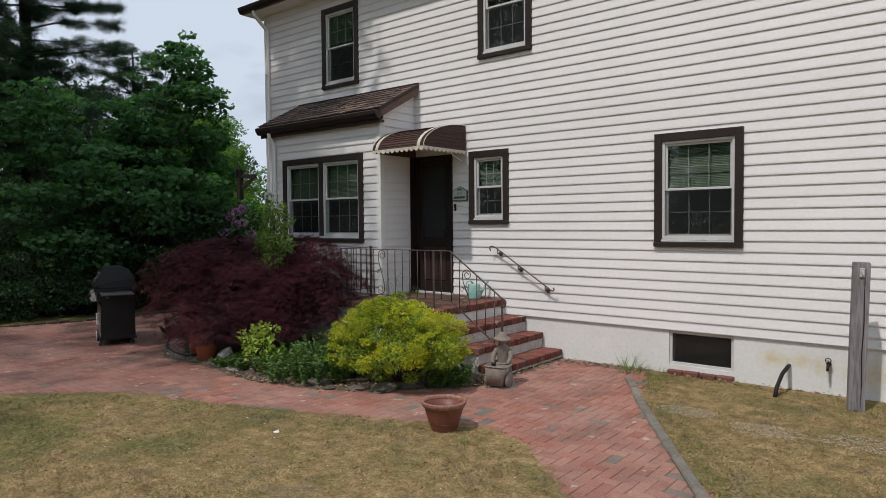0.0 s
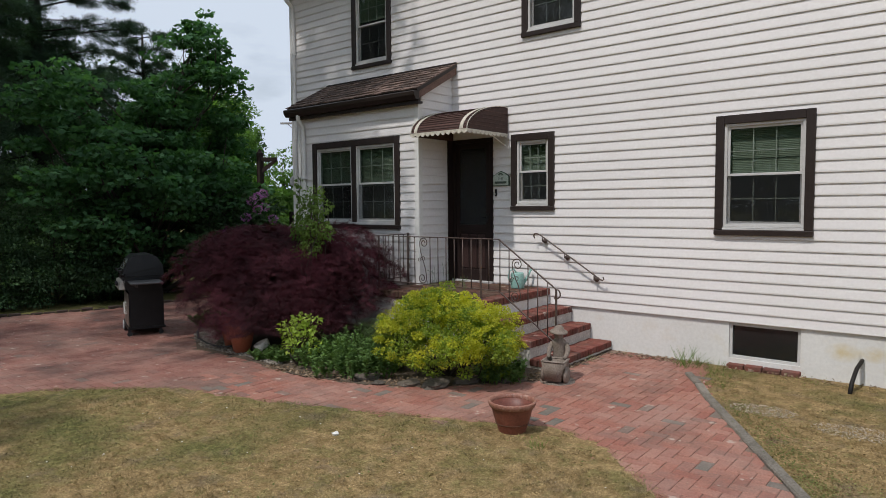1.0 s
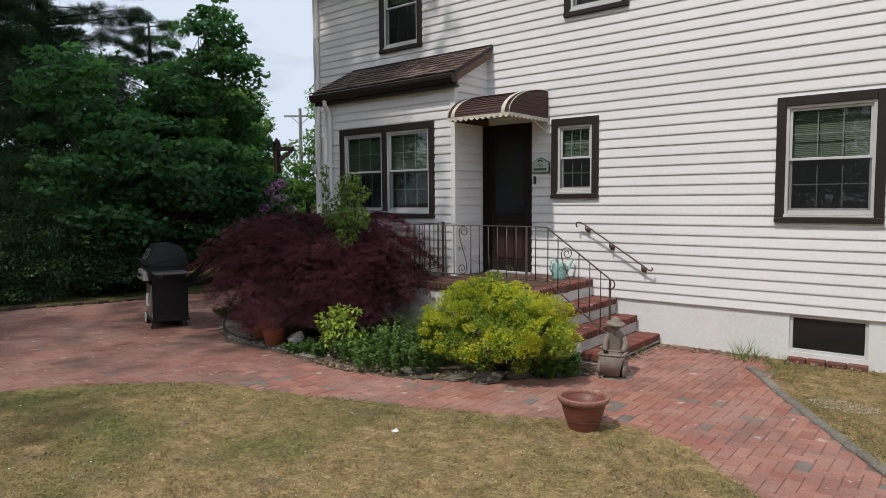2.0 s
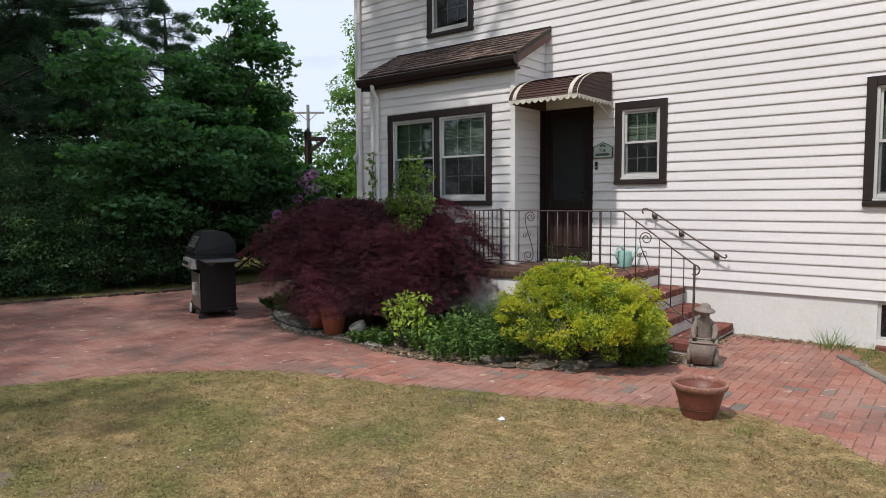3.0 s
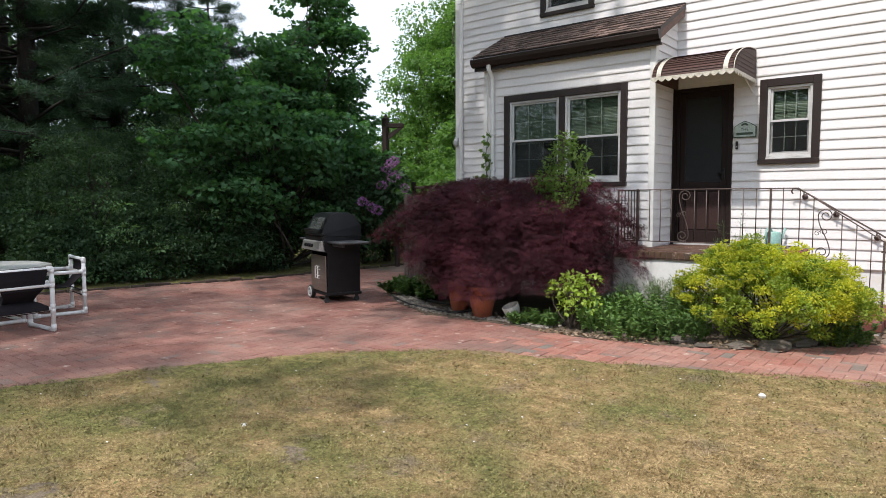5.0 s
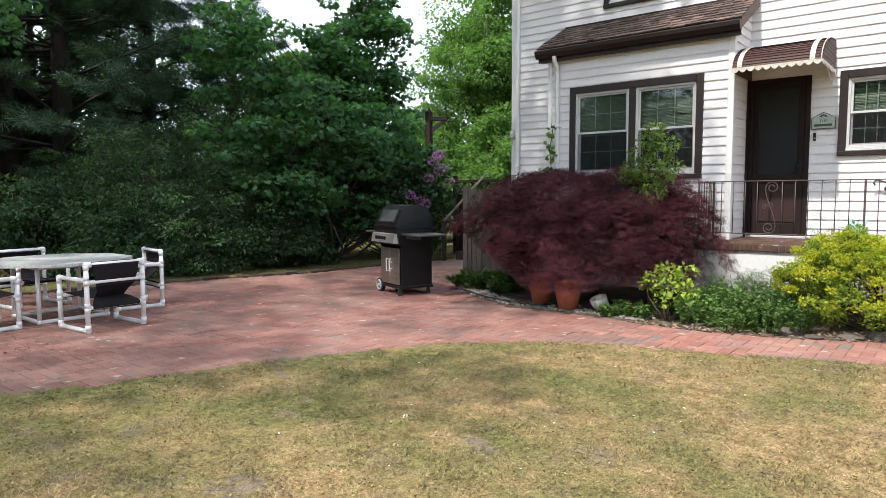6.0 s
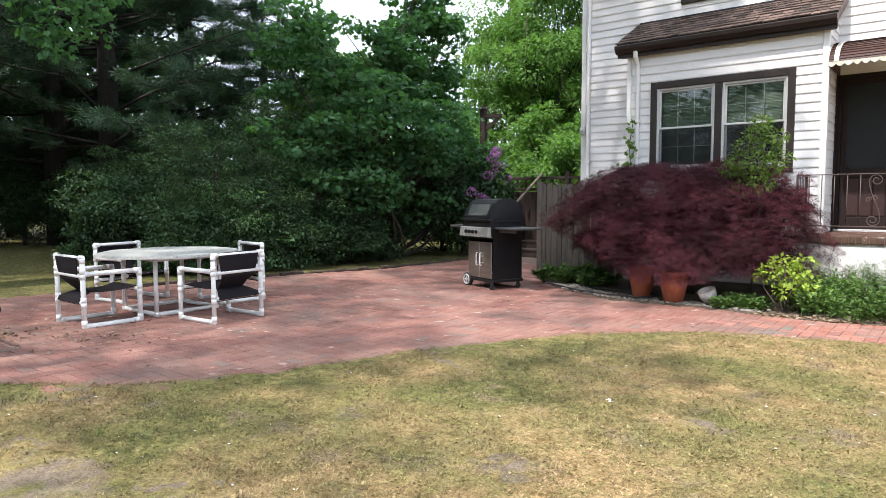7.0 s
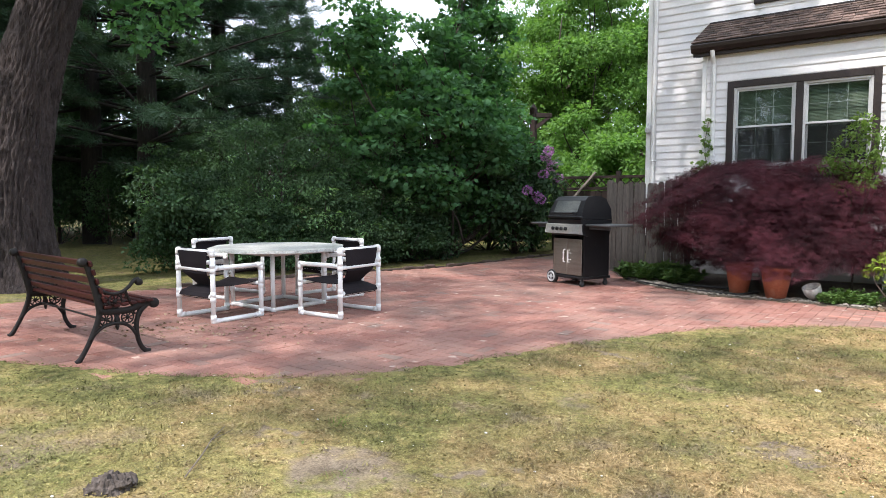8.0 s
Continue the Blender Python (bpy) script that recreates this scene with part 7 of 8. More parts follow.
# far woods, with unseen copies added for shade and reflections
rng = np.random.default_rng(90)
cs = shell_centres(rng, 110, (0, 0, 5.2), (3.4, 3.4, 4.8), 0.45, -0.95)
far = broad_tree("woodland_tree", "dark green woodland tree, some copies unseen and added for shade and reflections", (-34, 12, 0), ([(0, 0, -0.1), (0.1, 0, 4), (0, 0.1, 8)], [0.22, 0.16, 0.05]), cs, 55, 1.0, 0.30, "oval", L_HEDGE, M_BARK_D, 91, 0.3, 0.7, 16)
far["group"] = "far woods"
# the trees about (-22.6, -3.6) stand out of view, added to shade the lawn
for k, (fx, fy, s) in enumerate([(-36, 5, 1.0), (-34, 1.5, 0.8), (-33, 6.5, 0.8), (-29, -3.5, 0.6), (-31.5, -1.0, 0.7), (-33, 3.5, 0.9), (-35, 9.5, 0.95), (-26.5, 3.6, 0.28), (-25.5, 1.2, 0.25), (-24.8, 10.6, 0.36), (-27, 5.6, 0.32), (-26.4, 4.3, 0.24), (-28.9, 6.1, 0.28), (-25.0, 5.0, 0.20), (-27.4, 6.9, 0.26), (-26.1, 7.1, 0.24), (-31.3, 5.5, 0.30), (-28.3, 9.3, 0.28), (-37, -2, 1.1), (-22.6, -3.6, 1.1), (-26.5, -5.5, 1.3), (-38, 24, 0.7), (-30, 29, 0.65), (-39, -9, 1.1), (-22, 31, 1.1), (-15, 34, 1.1), (-36, -17, 1.2)]):
    c = copy_thing(far, pose(fx, fy, 0, 0, 0, 67 * k))
    c.scale = (s, s, s * 1.05)
# unseen row behind the camera, added so the panes reflect dark trees
for k, (fx, fy, s) in enumerate([(-22, -26, 1.1), (-12, -30, 1.2), (-2, -31, 1.1), (9, -29, 1.2), (20, -24, 1.2), (27, -12, 1.1), (-30, -24, 1.1), (-17, -31, 1.0), (-7, -33, 1.1), (4, -33, 1.0), (14.5, -29, 1.1), (24, -18, 1.1), (-26, -30, 1.1), (-3, -37, 1.2), (-13, -37, 1.2)]):
    c = copy_thing(far, pose(fx, fy, 0, 0, 0, 41 * k + 20))
    c.scale = (s, s, s)

# the big tree beside the bench, and its high crown, unseen and shaped for shade
rng = np.random.default_rng(44)
big = thing("shade_tree", "large old tree with furrowed grey bark", "tree", at=(-17.2, 0.0, 0))
tg = Geo()
ctr = [((0, -0.10, -0.1), 0.80), ((0, -0.10, 0.12), 0.66), ((0, -0.10, 0.40), 0.58), ((0, -0.10, 0.9), 0.52), ((0, -0.05, 1.6), 0.475), ((0, 0.10, 2.4), 0.435), ((0.02, 0.29, 3.2), 0.405), ((0.05, 0.53, 4.0), 0.385), ((0.1, 0.85, 5.2), 0.37), ((0.3, 0.95, 7.0), 0.33), ((0.8, 0.6, 9.5), 0.26), ((1.3, 0.0, 12.5), 0.15), ((1.5, -0.3, 16.0), 0.04)]
n = 200
zs = [c[2] for c, r in ctr]
tv, rings = [], []
for cz in np.concatenate([np.linspace(-0.1, 5.2, 170), np.linspace(5.6, 16, 24)]):
    cx, cy = np.interp(cz, zs, [c[0] for c, r in ctr]), np.interp(cz, zs, [c[1] for c, r in ctr])
    r = np.interp(cz, zs, [q for c, q in ctr])
    rings.append(cz)
    for k in range(n):
        a = 2 * math.pi * k / n
        flare = 1 + 0.10 * math.cos(5 * a + 0.6) * max(0, 0.6 - cz) / 0.6
        q = Vector((11.0 * math.cos(a), 11.0 * math.sin(a), 2.6 * cz))
        ridge = abs(noise.noise(q * 1.25)) + 0.55 * abs(noise.noise(q * 2.9 + Vector((7, 3, 1))))
        tv.append((cx + (r * flare - 0.085 * ridge + 0.022) * math.cos(a), cy + (r * flare - 0.085 * ridge + 0.022) * math.sin(a), cz))
tg.add(tv, [(i * n + k, i * n + (k + 1) % n, (i + 1) * n + (k + 1) % n, (i + 1) * n + k) for i in range(len(rings) - 1) for k in range(n)])
part("trunk", tg, M_BARK, big, "", True)
# out-of-view clumps, set where their shadows dapple patio, bay, wall and lawn
cc = np.vstack([shell_centres(rng, 95, (1.8, -1.0, 12.5), (6.4, 6.4, 4.2), 0.25, -0.8), shell_centres(rng, 30, (4.0, -4.8, 9.8), (4.4, 2.4, 1.9), 0.25, -0.8), shell_centres(rng, 50, (6.5, 1.2, 11.0), (2.5, 3.2, 1.7), 0.1, -0.9), shell_centres(rng, 14, (6.2, 4.8, 11.2), (2.4, 1.2, 1.2), 0.1, -0.9), shell_centres(rng, 5, (7.2, -6.8, 9.8), (1.8, 0.9, 0.8), 0.1, -0.9), shell_centres(rng, 2, (9.0, -4.4, 9.8), (1.3, 0.3, 0.5), 0.1, -0.9)])
bg = Geo()
for k in range(0, len(cc), 4):
    hi = [c for c, r in ctr if c[2] < cc[k][2] - 1.5 and c[2] > (4.5 if cc[k][0] < 4 else 9)] or [ctr[10][0]]
    limb(bg, hi[-1], cc[k], 0.085 if cc[k][0] < 4 else 0.040, 0.012, rng, 0.12, 7, 6)
part("crown_frame", bg, M_BARK_D, big, "", True)
p, d = clump_points(rng, cc, 96, 0.85, 0.6)
part("crown", leaves("crown", p, d + rng.normal(scale=0.6, size=d.shape) + np.array([0, 0, -0.3]), rng.normal(scale=0.5, size=d.shape) + np.array([0, 0, 1.0]), 0.21, "oval", L_SHADE, rng), L_SHADE, big)
spray = np.array([(1.75, 1.10, 3.75), (1.95, 1.35, 3.9), (1.55, 0.90, 3.55), (1.80, 1.55, 3.65), (2.1, 1.6, 4.1), (1.45, 0.75, 4.0), (1.7, 1.2, 4.25), (2.2, 1.2, 4.3), (1.3, 0.6, 4.4), (1.62, 1.05, 3.35)])
sgm = Geo()
limb(sgm, (0.1, 0.80, 5.2), (1.85, 1.25, 4.0), 0.06, 0.012, rng, 0.06, 6, 6)
part("low_limb", sgm, M_BARK_D, big, "", True)
p, d = clump_points(rng, spray, 95, 0.32, 0.8)
part("low_foliage", leaves("low_foliage", p, d + rng.normal(scale=0.5, size=d.shape) + np.array([0, 0, -0.7]), rng.normal(scale=0.5, size=d.shape) + np.array([0, 0, 1.0]), 0.068, "maple", L_MAPLE, rng), L_MAPLE, big)

# ---- planting bed ----
# the red laceleaf maple: layers of drooping sprays over two mounds
rng = np.random.default_rng(51)
jm = thing("laceleaf_maple", "weeping dark red laceleaf maple beside the porch", "shrub", at=(-8.7, 5.95, 0))


def mound(n, c, r, top, low):
    """Points over a weeping mound, and the way down it."""
    an = rng.uniform(0, 2 * math.pi, n)
    f = np.sqrt(rng.uniform(0, 1, n))
    bump = 1 + 0.10 * np.sin(3 * an + 1.0) + 0.06 * np.sin(7 * an + 2.0)
    d = np.stack([np.cos(an), np.sin(an)], 1)
    xy = np.array(c) + d * (np.array(r) * (f * bump)[:, None])
    z = low + (top - low) * np.sqrt(np.clip(1 - f ** 2.6, 0, 1))
    z -= rng.uniform(0, 1, n) ** 2 * 0.35 * (0.4 + f)
    slope = np.stack([d[:, 0], d[:, 1], -0.15 - 1.3 * f ** 2], 1)
    return np.column_stack([xy, z]), slope


jp, js = [], []
for n, c, r, top, low in ((105, (-0.42, -0.10), (1.16, 0.86), 1.72, 0.74), (62, (-0.48, -0.10), (1.26, 0.93), 1.42, 0.60), (80, (-0.30, -0.12), (1.12, 0.88), 1.12, 0.40), (90, (-0.15, -0.15), (0.95, 0.72), 0.86, 0.34),
                          (84, (0.42, 0.56), (0.66, 0.64), 1.76, 0.98), (52, (0.42, 0.50), (0.72, 0.70), 1.46, 0.84), (56, (0.42, 0.20), (0.64, 0.50), 1.60, 0.86), (40, (-1.08, -0.15), (0.62, 0.56), 1.40, 0.74), (36, (0.62, -0.20), (0.46, 0.42), 1.42, 0.80), (26, (0.35, -0.30), (0.55, 0.40), 1.05, 0.55), (58, (-0.42, -0.05), (0.55, 0.42), 1.74, 1.42), (26, (0.42, 0.50), (0.38, 0.38), 1.78, 1.48), (30, (0.70, -0.30), (0.46, 0.42), 0.98, 0.44)):
    q, w = mound(n, c, r, top, low)
    for a, b in zip(q, w):
        m = 125
        t = rng.uniform(0, 1, (m, 1)) ** 0.8
        long, wide = rng.uniform(0.28, 0.74), rng.uniform(0.06, 0.18)
        side = np.array([-b[1], b[0], 0]) / (np.hypot(b[0], b[1]) + 1e-6)
        run = np.array([b[0], b[1], 0.45 * b[2] + 0.10]) * long
        spread = side * rng.normal(scale=wide, size=(m, 1)) * (0.35 + np.sin(2.6 * t))
        jp.append(a + run * t - np.array([0, 0, 0.34]) * t ** 3 * long + spread + rng.normal(scale=0.014, size=(m, 3)) - np.array([0, 0, 1.1]) * (spread ** 2).sum(1, keepdims=True))
        js.append(np.repeat(run[None] / long, m, 0) + spread * 2.5 + rng.normal(scale=0.30, size=(m, 3)) + np.array([0, 0, -0.25]) - np.array([0, 0, 0.7]) * t ** 2)
jp, js = np.vstack(jp), np.vstack(js)
reach = -0.90 - 0.78 * jp[:, 0] - 0.63 * jp[:, 1]
keep = jp[:, 2] > 0.28 + 0.62 * np.clip(reach / 0.75, 0, 1) + 0.10 * np.clip((jp[:, 0] - 0.35) / 0.4, 0, 1)
jp, js = jp[keep], js[keep]
part("foliage", leaves("laceleaf", jp, js, rng.normal(scale=0.30, size=jp.shape) + np.array([0, 0, 1.0]), 0.074, "lace", L_RED, rng), L_RED, jm, "finely cut dark red leaves")
inner = []
for c, r, top, low in (((-0.40, -0.06), (0.95, 0.62), 1.38, 0.62), ((0.42, 0.55), (0.46, 0.44), 1.48, 0.95)):
    q, w = mound(4200, c, r, top, low)
    q[:, 2] -= rng.uniform(0, 0.30, len(q))
    inner.append(q[q[:, 2] > 0.45])
inner = np.vstack(inner)
part("inner_foliage", leaves("laceleaf_inner", inner, rng.normal(size=inner.shape) + np.array([0, 0, -0.5]), rng.normal(scale=0.6, size=inner.shape) + np.array([0, 0, 1.0]), 0.075, "lace", L_RED, rng), L_RED, jm)
jg = Geo()
for k in range(16):
    an = 2 * math.pi * k / 16
    c = (-0.42, 0.0) if k % 2 else (0.35, 0.55)
    e = (c[0] + (0.8 if k % 2 else 0.4) * math.cos(an), c[1] + 0.5 * math.sin(an), 1.05)
    jg.tube([(0.05, 0.05, -0.02), (0.1 * math.cos(an), 0.1 * math.sin(an), 0.5), ((c[0] + e[0]) / 2, (c[1] + e[1]) / 2, 1.15), e], [0.055, 0.045, 0.022, 0.008], 7)
part("trunk", jg, M_BARK_D, jm, "", True)

rng = np.random.default_rng(52)
sc = np.vstack([shell_centres(rng, 95, (0, 0, 0.48), (0.88, 0.70, 0.50), 0.45, -0.85), shell_centres(rng, 26, (-0.25, 0.05, 0.72), (0.40, 0.40, 0.34), 0.6, -0.3), shell_centres(rng, 20, (0.42, -0.1, 0.50), (0.50, 0.42, 0.36), 0.6, -0.5)])
sc = sc * np.array([0.96, 0.98, 0.90]) + rng.normal(scale=0.055, size=sc.shape)
sc[:, 2] = np.maximum(sc[:, 2], 0.10)
sp = broad_tree("spirea_bush", "rounded golden-green spirea bush by the steps", (-5.52, 5.86, 0.0), ([(0, 0, 0), (0.02, 0, 0.25), (0, 0.02, 0.5)], [0.03, 0.025, 0.01]), sc, 210, rng.uniform(0.09, 0.17, len(sc)), 0.030, "oval", L_SPIREA, M_BARK_D, 53, -0.1, 0.6, 40, "shrub", ("trunk", "foliage"))
tips = np.vstack([shell_centres(rng, 210, (0, 0, 0.46), (0.95, 0.78, 0.54), 0.62, -0.35), shell_centres(rng, 50, (-0.25, 0.05, 0.68), (0.40, 0.40, 0.33), 0.8, -0.1), shell_centres(rng, 40, (0.42, -0.1, 0.47), (0.50, 0.42, 0.35), 0.8, -0.2)])
p, d = clump_points(rng, tips, rng.integers(50, 120, len(tips)), rng.uniform(0.04, 0.09, len(tips)), 0.55)
part("young_and_lit_foliage", leaves("spirea_tips", p, d + rng.normal(scale=0.4, size=d.shape) + np.array([0, 0, 0.25]), rng.normal(scale=0.45, size=d.shape) + np.array([0, 0, 1.0]), 0.026, "oval", L_GOLD, rng), L_GOLD, sp, "golden young leaves")

rng = np.random.default_rng(54)
lc = np.array([(0.0, 0.0, 0.52), (0.12, 0.05, 0.46), (-0.14, -0.03, 0.48), (-0.22, 0.04, 0.40), (0.22, -0.02, 0.38), (0.05, -0.12, 0.40), (-0.08, 0.14, 0.55), (0.16, 0.12, 0.56), (0.0, -0.08, 0.26), (0.2, 0.1, 0.26)])
broad_tree("lime_shrub", "small lime-green leafy shrub in the bed", (-7.36, 5.12, 0.0), ([(0, 0, 0), (0.01, 0, 0.2), (0, 0.01, 0.45)], [0.012, 0.01, 0.005]), lc, 60, 0.12, 0.054, "oval", L_LIME, M_BARK_D, 55, 0.2, 0.7, 10, "shrub", ("trunk", "foliage"))

rng = np.random.default_rng(56)
yc = [(0.0, 0.0, 2.05), (0.05, 0.03, 2.15), (-0.12, 0.05, 1.9), (0.14, -0.02, 1.85), (0.22, 0.04, 1.98), (-0.2, 0.0, 1.72), (0.04, -0.08, 1.7), (0.16, 0.1, 1.62), (-0.08, 0.08, 1.55), (0.0, 0.0, 1.5), (0.10, -0.06, 1.42), (-0.12, -0.05, 1.38), (-0.30, 0.05, 1.60), (0.28, -0.05, 1.72)]
broad_tree("sapling", "slender light green sapling growing through the maple", (-7.86, 5.78, 0.0), ([(0, 0, 0), (0.02, 0.0, 0.8), (-0.02, 0.02, 1.5), (0.02, 0.0, 2.15)], [0.014, 0.012, 0.009, 0.004]), yc, 120, 0.14, 0.050, "oval", L_SAPLING, M_BARK_D, 57, 0.3, 0.8, 12, "sapling", ("stem", "foliage"))


def herb(name, label, at, n, r, h, size, shape, material, seed, spread=0.5):
    """A low plant: upright shoots that carry leaves."""
    rng = np.random.default_rng(seed)
    ob = thing(name, label, "plant", at=at)
    g, ps, ws = Geo(), [], []
    for k in range(n):
        a, f = rng.uniform(0, 6.28), math.sqrt(rng.uniform(0, 1))
        b = np.array([r * f * math.cos(a), r * f * math.sin(a), 0.0])
        top = b * (1 + spread * rng.uniform(0, 1)) + np.array([rng.normal() * 0.03, rng.normal() * 0.03, h * rng.uniform(0.6, 1.1)])
        g.tube([tuple(b), tuple((b + top) / 2 + np.array([0.01, 0, 0])), tuple(top)], [0.004, 0.003, 0.0015], 4)
        m = 34
        t = rng.uniform(0.15, 1.0, (m, 1))
        ps.append(b + (top - b) * t)
        ws.append(np.column_stack([rng.normal(size=(m, 2)), rng.uniform(0.0, 0.9, m)]))
    part("stalk", g, material, ob)["kind"] = "stuff"
    ps, ws = np.vstack(ps), np.vstack(ws)
    part("foliage", leaves(name, ps, ws, rng.normal(scale=0.4, size=ps.shape) + np.array([0, 0, 1.0]), size, shape, material, rng), material, ob)
    return ob


hr = random.Random(77)
for k, (x, y, r, h) in enumerate([(-7.75, 5.12, 0.20, 0.16), (-7.05, 5.20, 0.26, 0.30), (-6.70, 5.12, 0.26, 0.28), (-6.35, 5.22, 0.26, 0.30), (-6.85, 5.50, 0.30, 0.42), (-6.45, 5.55, 0.28, 0.42), (-6.20, 5.40, 0.22, 0.30), (-7.2, 5.45, 0.26, 0.34), (-4.85, 6.15, 0.20, 0.22), (-7.95, 5.08, 0.14, 0.12), (-4.98, 5.98, 0.18, 0.28)]):
    herb("bed_plant", "low leafy green perennial in the planting bed", (x, y, 0.01), 34, r, h, 0.046, "oval", L_HERB, 400 + k)["group"] = "bed perennials"
for k, (x, y, r, h) in enumerate([(-6.55, 5.95, 0.26, 0.50), (-6.85, 6.2, 0.2, 0.46), (-6.05, 6.45, 0.22, 1.15), (-6.3, 5.75, 0.22, 0.55), (-7.15, 6.0, 0.22, 0.42)]):
    herb("feathery_plant", "tall feathery green plant behind the bed edge", (x, y, 0.01), 22, r, h, 0.075, "tuft", L_FEATHER, 430 + k, 0.3)["group"] = "feathery plants"
for k, (x, y, r, h) in enumerate([(-10.55, 5.95, 0.28, 0.26), (-10.3, 6.25, 0.30, 0.28), (-10.75, 6.4, 0.28, 0.26), (-10.0, 5.9, 0.24, 0.22)]):
    herb("hosta", "low broad-leaved green plant near the grill", (x, y, 0.01), 20, r, 0.75 * h, 0.095, "oval", L_HERB, 450 + k)["group"] = "broad-leaved plants"


def grass_tuft(x, y, r, h, n, seed):
    """A loose tuft of thin blades."""
    rng = np.random.default_rng(seed)
    a, f = rng.uniform(0, 6.28, n), np.sqrt(rng.uniform(0, 1, n))
    p = np.column_stack([r * f * np.cos(a), r * f * np.sin(a), np.full(n, -0.01)])
    w = np.column_stack([rng.normal(scale=0.5, size=(n, 2)), np.ones(n)])
    ob = tagged(new("weed_tuft", leaves("weed_tuft", p, w, rng.normal(size=(n, 3)), h, "blade", L_SAPLING, rng)), "tuft of thin green weeds at the foundation", "weeds", "weed tufts")
    ob.location = (x, y, 0)


for k, (x, y, r, h, n) in enumerate([(-3.52, 8.02, 0.16, 0.24, 60), (-3.30, 8.08, 0.22, 0.11, 120), (-3.10, 7.75, 0.18, 0.09, 120), (-2.95, 7.35, 0.16, 0.08, 90), (-4.58, 7.55, 0.04, 0.10, 20), (-2.3, 8.1, 0.25, 0.07, 90), (-1.0, 7.9, 0.25, 0.08, 90), (-1.95, 5.55, 0.14, 0.06, 90), (-1.55, 4.95, 0.12, 0.05, 80), (-2.6, 6.5, 0.15, 0.06, 80), (-1.0, 7.65, 0.20, 0.10, 70), (-3.55, 4.55, 0.07, 0.10, 50), (-9.5, -1.25, 0.06, 0.07, 40), (-9.0, -1.72, 0.04, 0.05, 30)]):
    grass_tuft(x, y, r, h, n, 470 + k)
rng = np.random.default_rng(58)
ivy = thing("ivy", "thin green ivy climbing the bay's downspout", "ivy", at=(-10.1, 7.38, 0))
vg = Geo()
vine = [(0.02, 0.02, 0.2), (-0.03, 0.0, 1.0), (0.04, -0.01, 1.6), (-0.02, 0.0, 2.1), (0.03, 0.01, 2.45)]
vg.tube(vine, 0.006, 5).tube([(0.04, -0.01, 1.6), (-0.10, 0.0, 1.75), (-0.18, 0.03, 1.72)], 0.004, 4).tube([(-0.03, 0.0, 1.3), (0.10, 0.0, 1.55), (0.2, 0.03, 1.62)], 0.004, 4)
part("vine", vg, M_BARK_D, ivy)
p, d = clump_points(rng, np.array([(0.03, 0, 1.5), (0, 0, 1.75), (0.02, 0, 2.0), (0, 0, 2.2), (0.03, 0, 2.4), (-0.15, 0.02, 1.74), (0.17, 0.02, 1.6), (0, 0, 1.2)]), 15, 0.085, 1.2)
p[:, 1] = np.minimum(p[:, 1], 0.05)
part("foliage", leaves("ivy", p, d + np.array([0, -0.3, -0.4]), np.repeat(np.array([[0, -1.0, 0.4]]), len(p), 0) + rng.normal(scale=0.3, size=p.shape), 0.05, "maple", L_SAPLING, rng), L_SAPLING, ivy)

# ---- grass ----
rng = np.random.default_rng(9)
gx, gy = [], []
for n, (xa, xb, ya, yb) in ((270000, (-11.5, 0.6, -3.9, 5.3)), (110000, (-12.0, -4.0, -3.2, 2.5)), (70000, (-3.4, 0.8, 3.6, 8.2)), (40000, (-24, -11.5, -4, 9.5))):
    gx.append(rng.uniform(xa, xb, n)), gy.append(rng.uniform(ya, yb, n))
gx, gy = np.concatenate(gx), np.concatenate(gy)
wob = 0.06
ok = ~inside(gx + rng.normal(scale=wob, size=gx.size), gy + rng.normal(scale=wob, size=gx.size), PAVED) & ~inside(gx, gy, BED) & (gy < 8.28)
ok &= np.sin(gx * 2.3 + 1.1 * np.sin(gy * 1.7)) * np.sin(gy * 2.9 + 0.7 * np.sin(gx * 3.1)) < rng.uniform(0.4, 1.6, gx.size)
thin = rng.uniform(0.15, 1.6, gx.size)
for bx, by, rx, ry in BARE:
    ok &= ((gx - bx) / rx) ** 2 + ((gy - by) / ry) ** 2 > thin + 0.6 * np.sin(11 * gx + 3 * np.sin(9 * gy)) * np.sin(10 * gy + 2 * np.sin(8 * gx))
gx, gy = gx[ok], gy[ok]
fe = np.array(fine)[rng.integers(0, len(fine), 60000)]
fl = np.hypot(fe[:, 2], fe[:, 3])
fo = 0.04 - np.abs(rng.normal(scale=0.22, size=len(fe)))
gx = np.concatenate([gx, fe[:, 0] - fe[:, 3] / fl * fo + rng.normal(scale=0.03, size=len(fe))])
gy = np.concatenate([gy, fe[:, 1] + fe[:, 2] / fl * fo + rng.normal(scale=0.03, size=len(fe))])
m = len(gx)
pts = np.column_stack([gx, gy, np.full(m, 0.001)])
pts[-len(fe):, 2] = 0.006
an = rng.uniform(0, 2 * math.pi, m)
way = np.column_stack([np.cos(an) * 0.9, np.sin(an) * 0.9, rng.uniform(0.1, 1.2, m)])
way /= np.linalg.norm(way, axis=1, keepdims=True)
across = np.column_stack([-np.sin(an), np.cos(an), np.zeros(m)])
tuft = np.clip(0.75 + 0.55 * np.sin(gx * 5.1 + 2 * np.sin(gy * 3.3)) * np.sin(gy * 6.3 + 2 * np.sin(gx * 2.7)) + 0.3 * np.sin(gx * 17 + 3 * np.sin(gy * 9)) * np.sin(gy * 15), 0.3, 1.5)
hgt = (rng.uniform(0.010, 0.030, m) * tuft * (1 + 0.6 * (rng.uniform(size=m) > 0.95)))[:, None]
wid = rng.uniform(0.0016, 0.0036, m)[:, None]
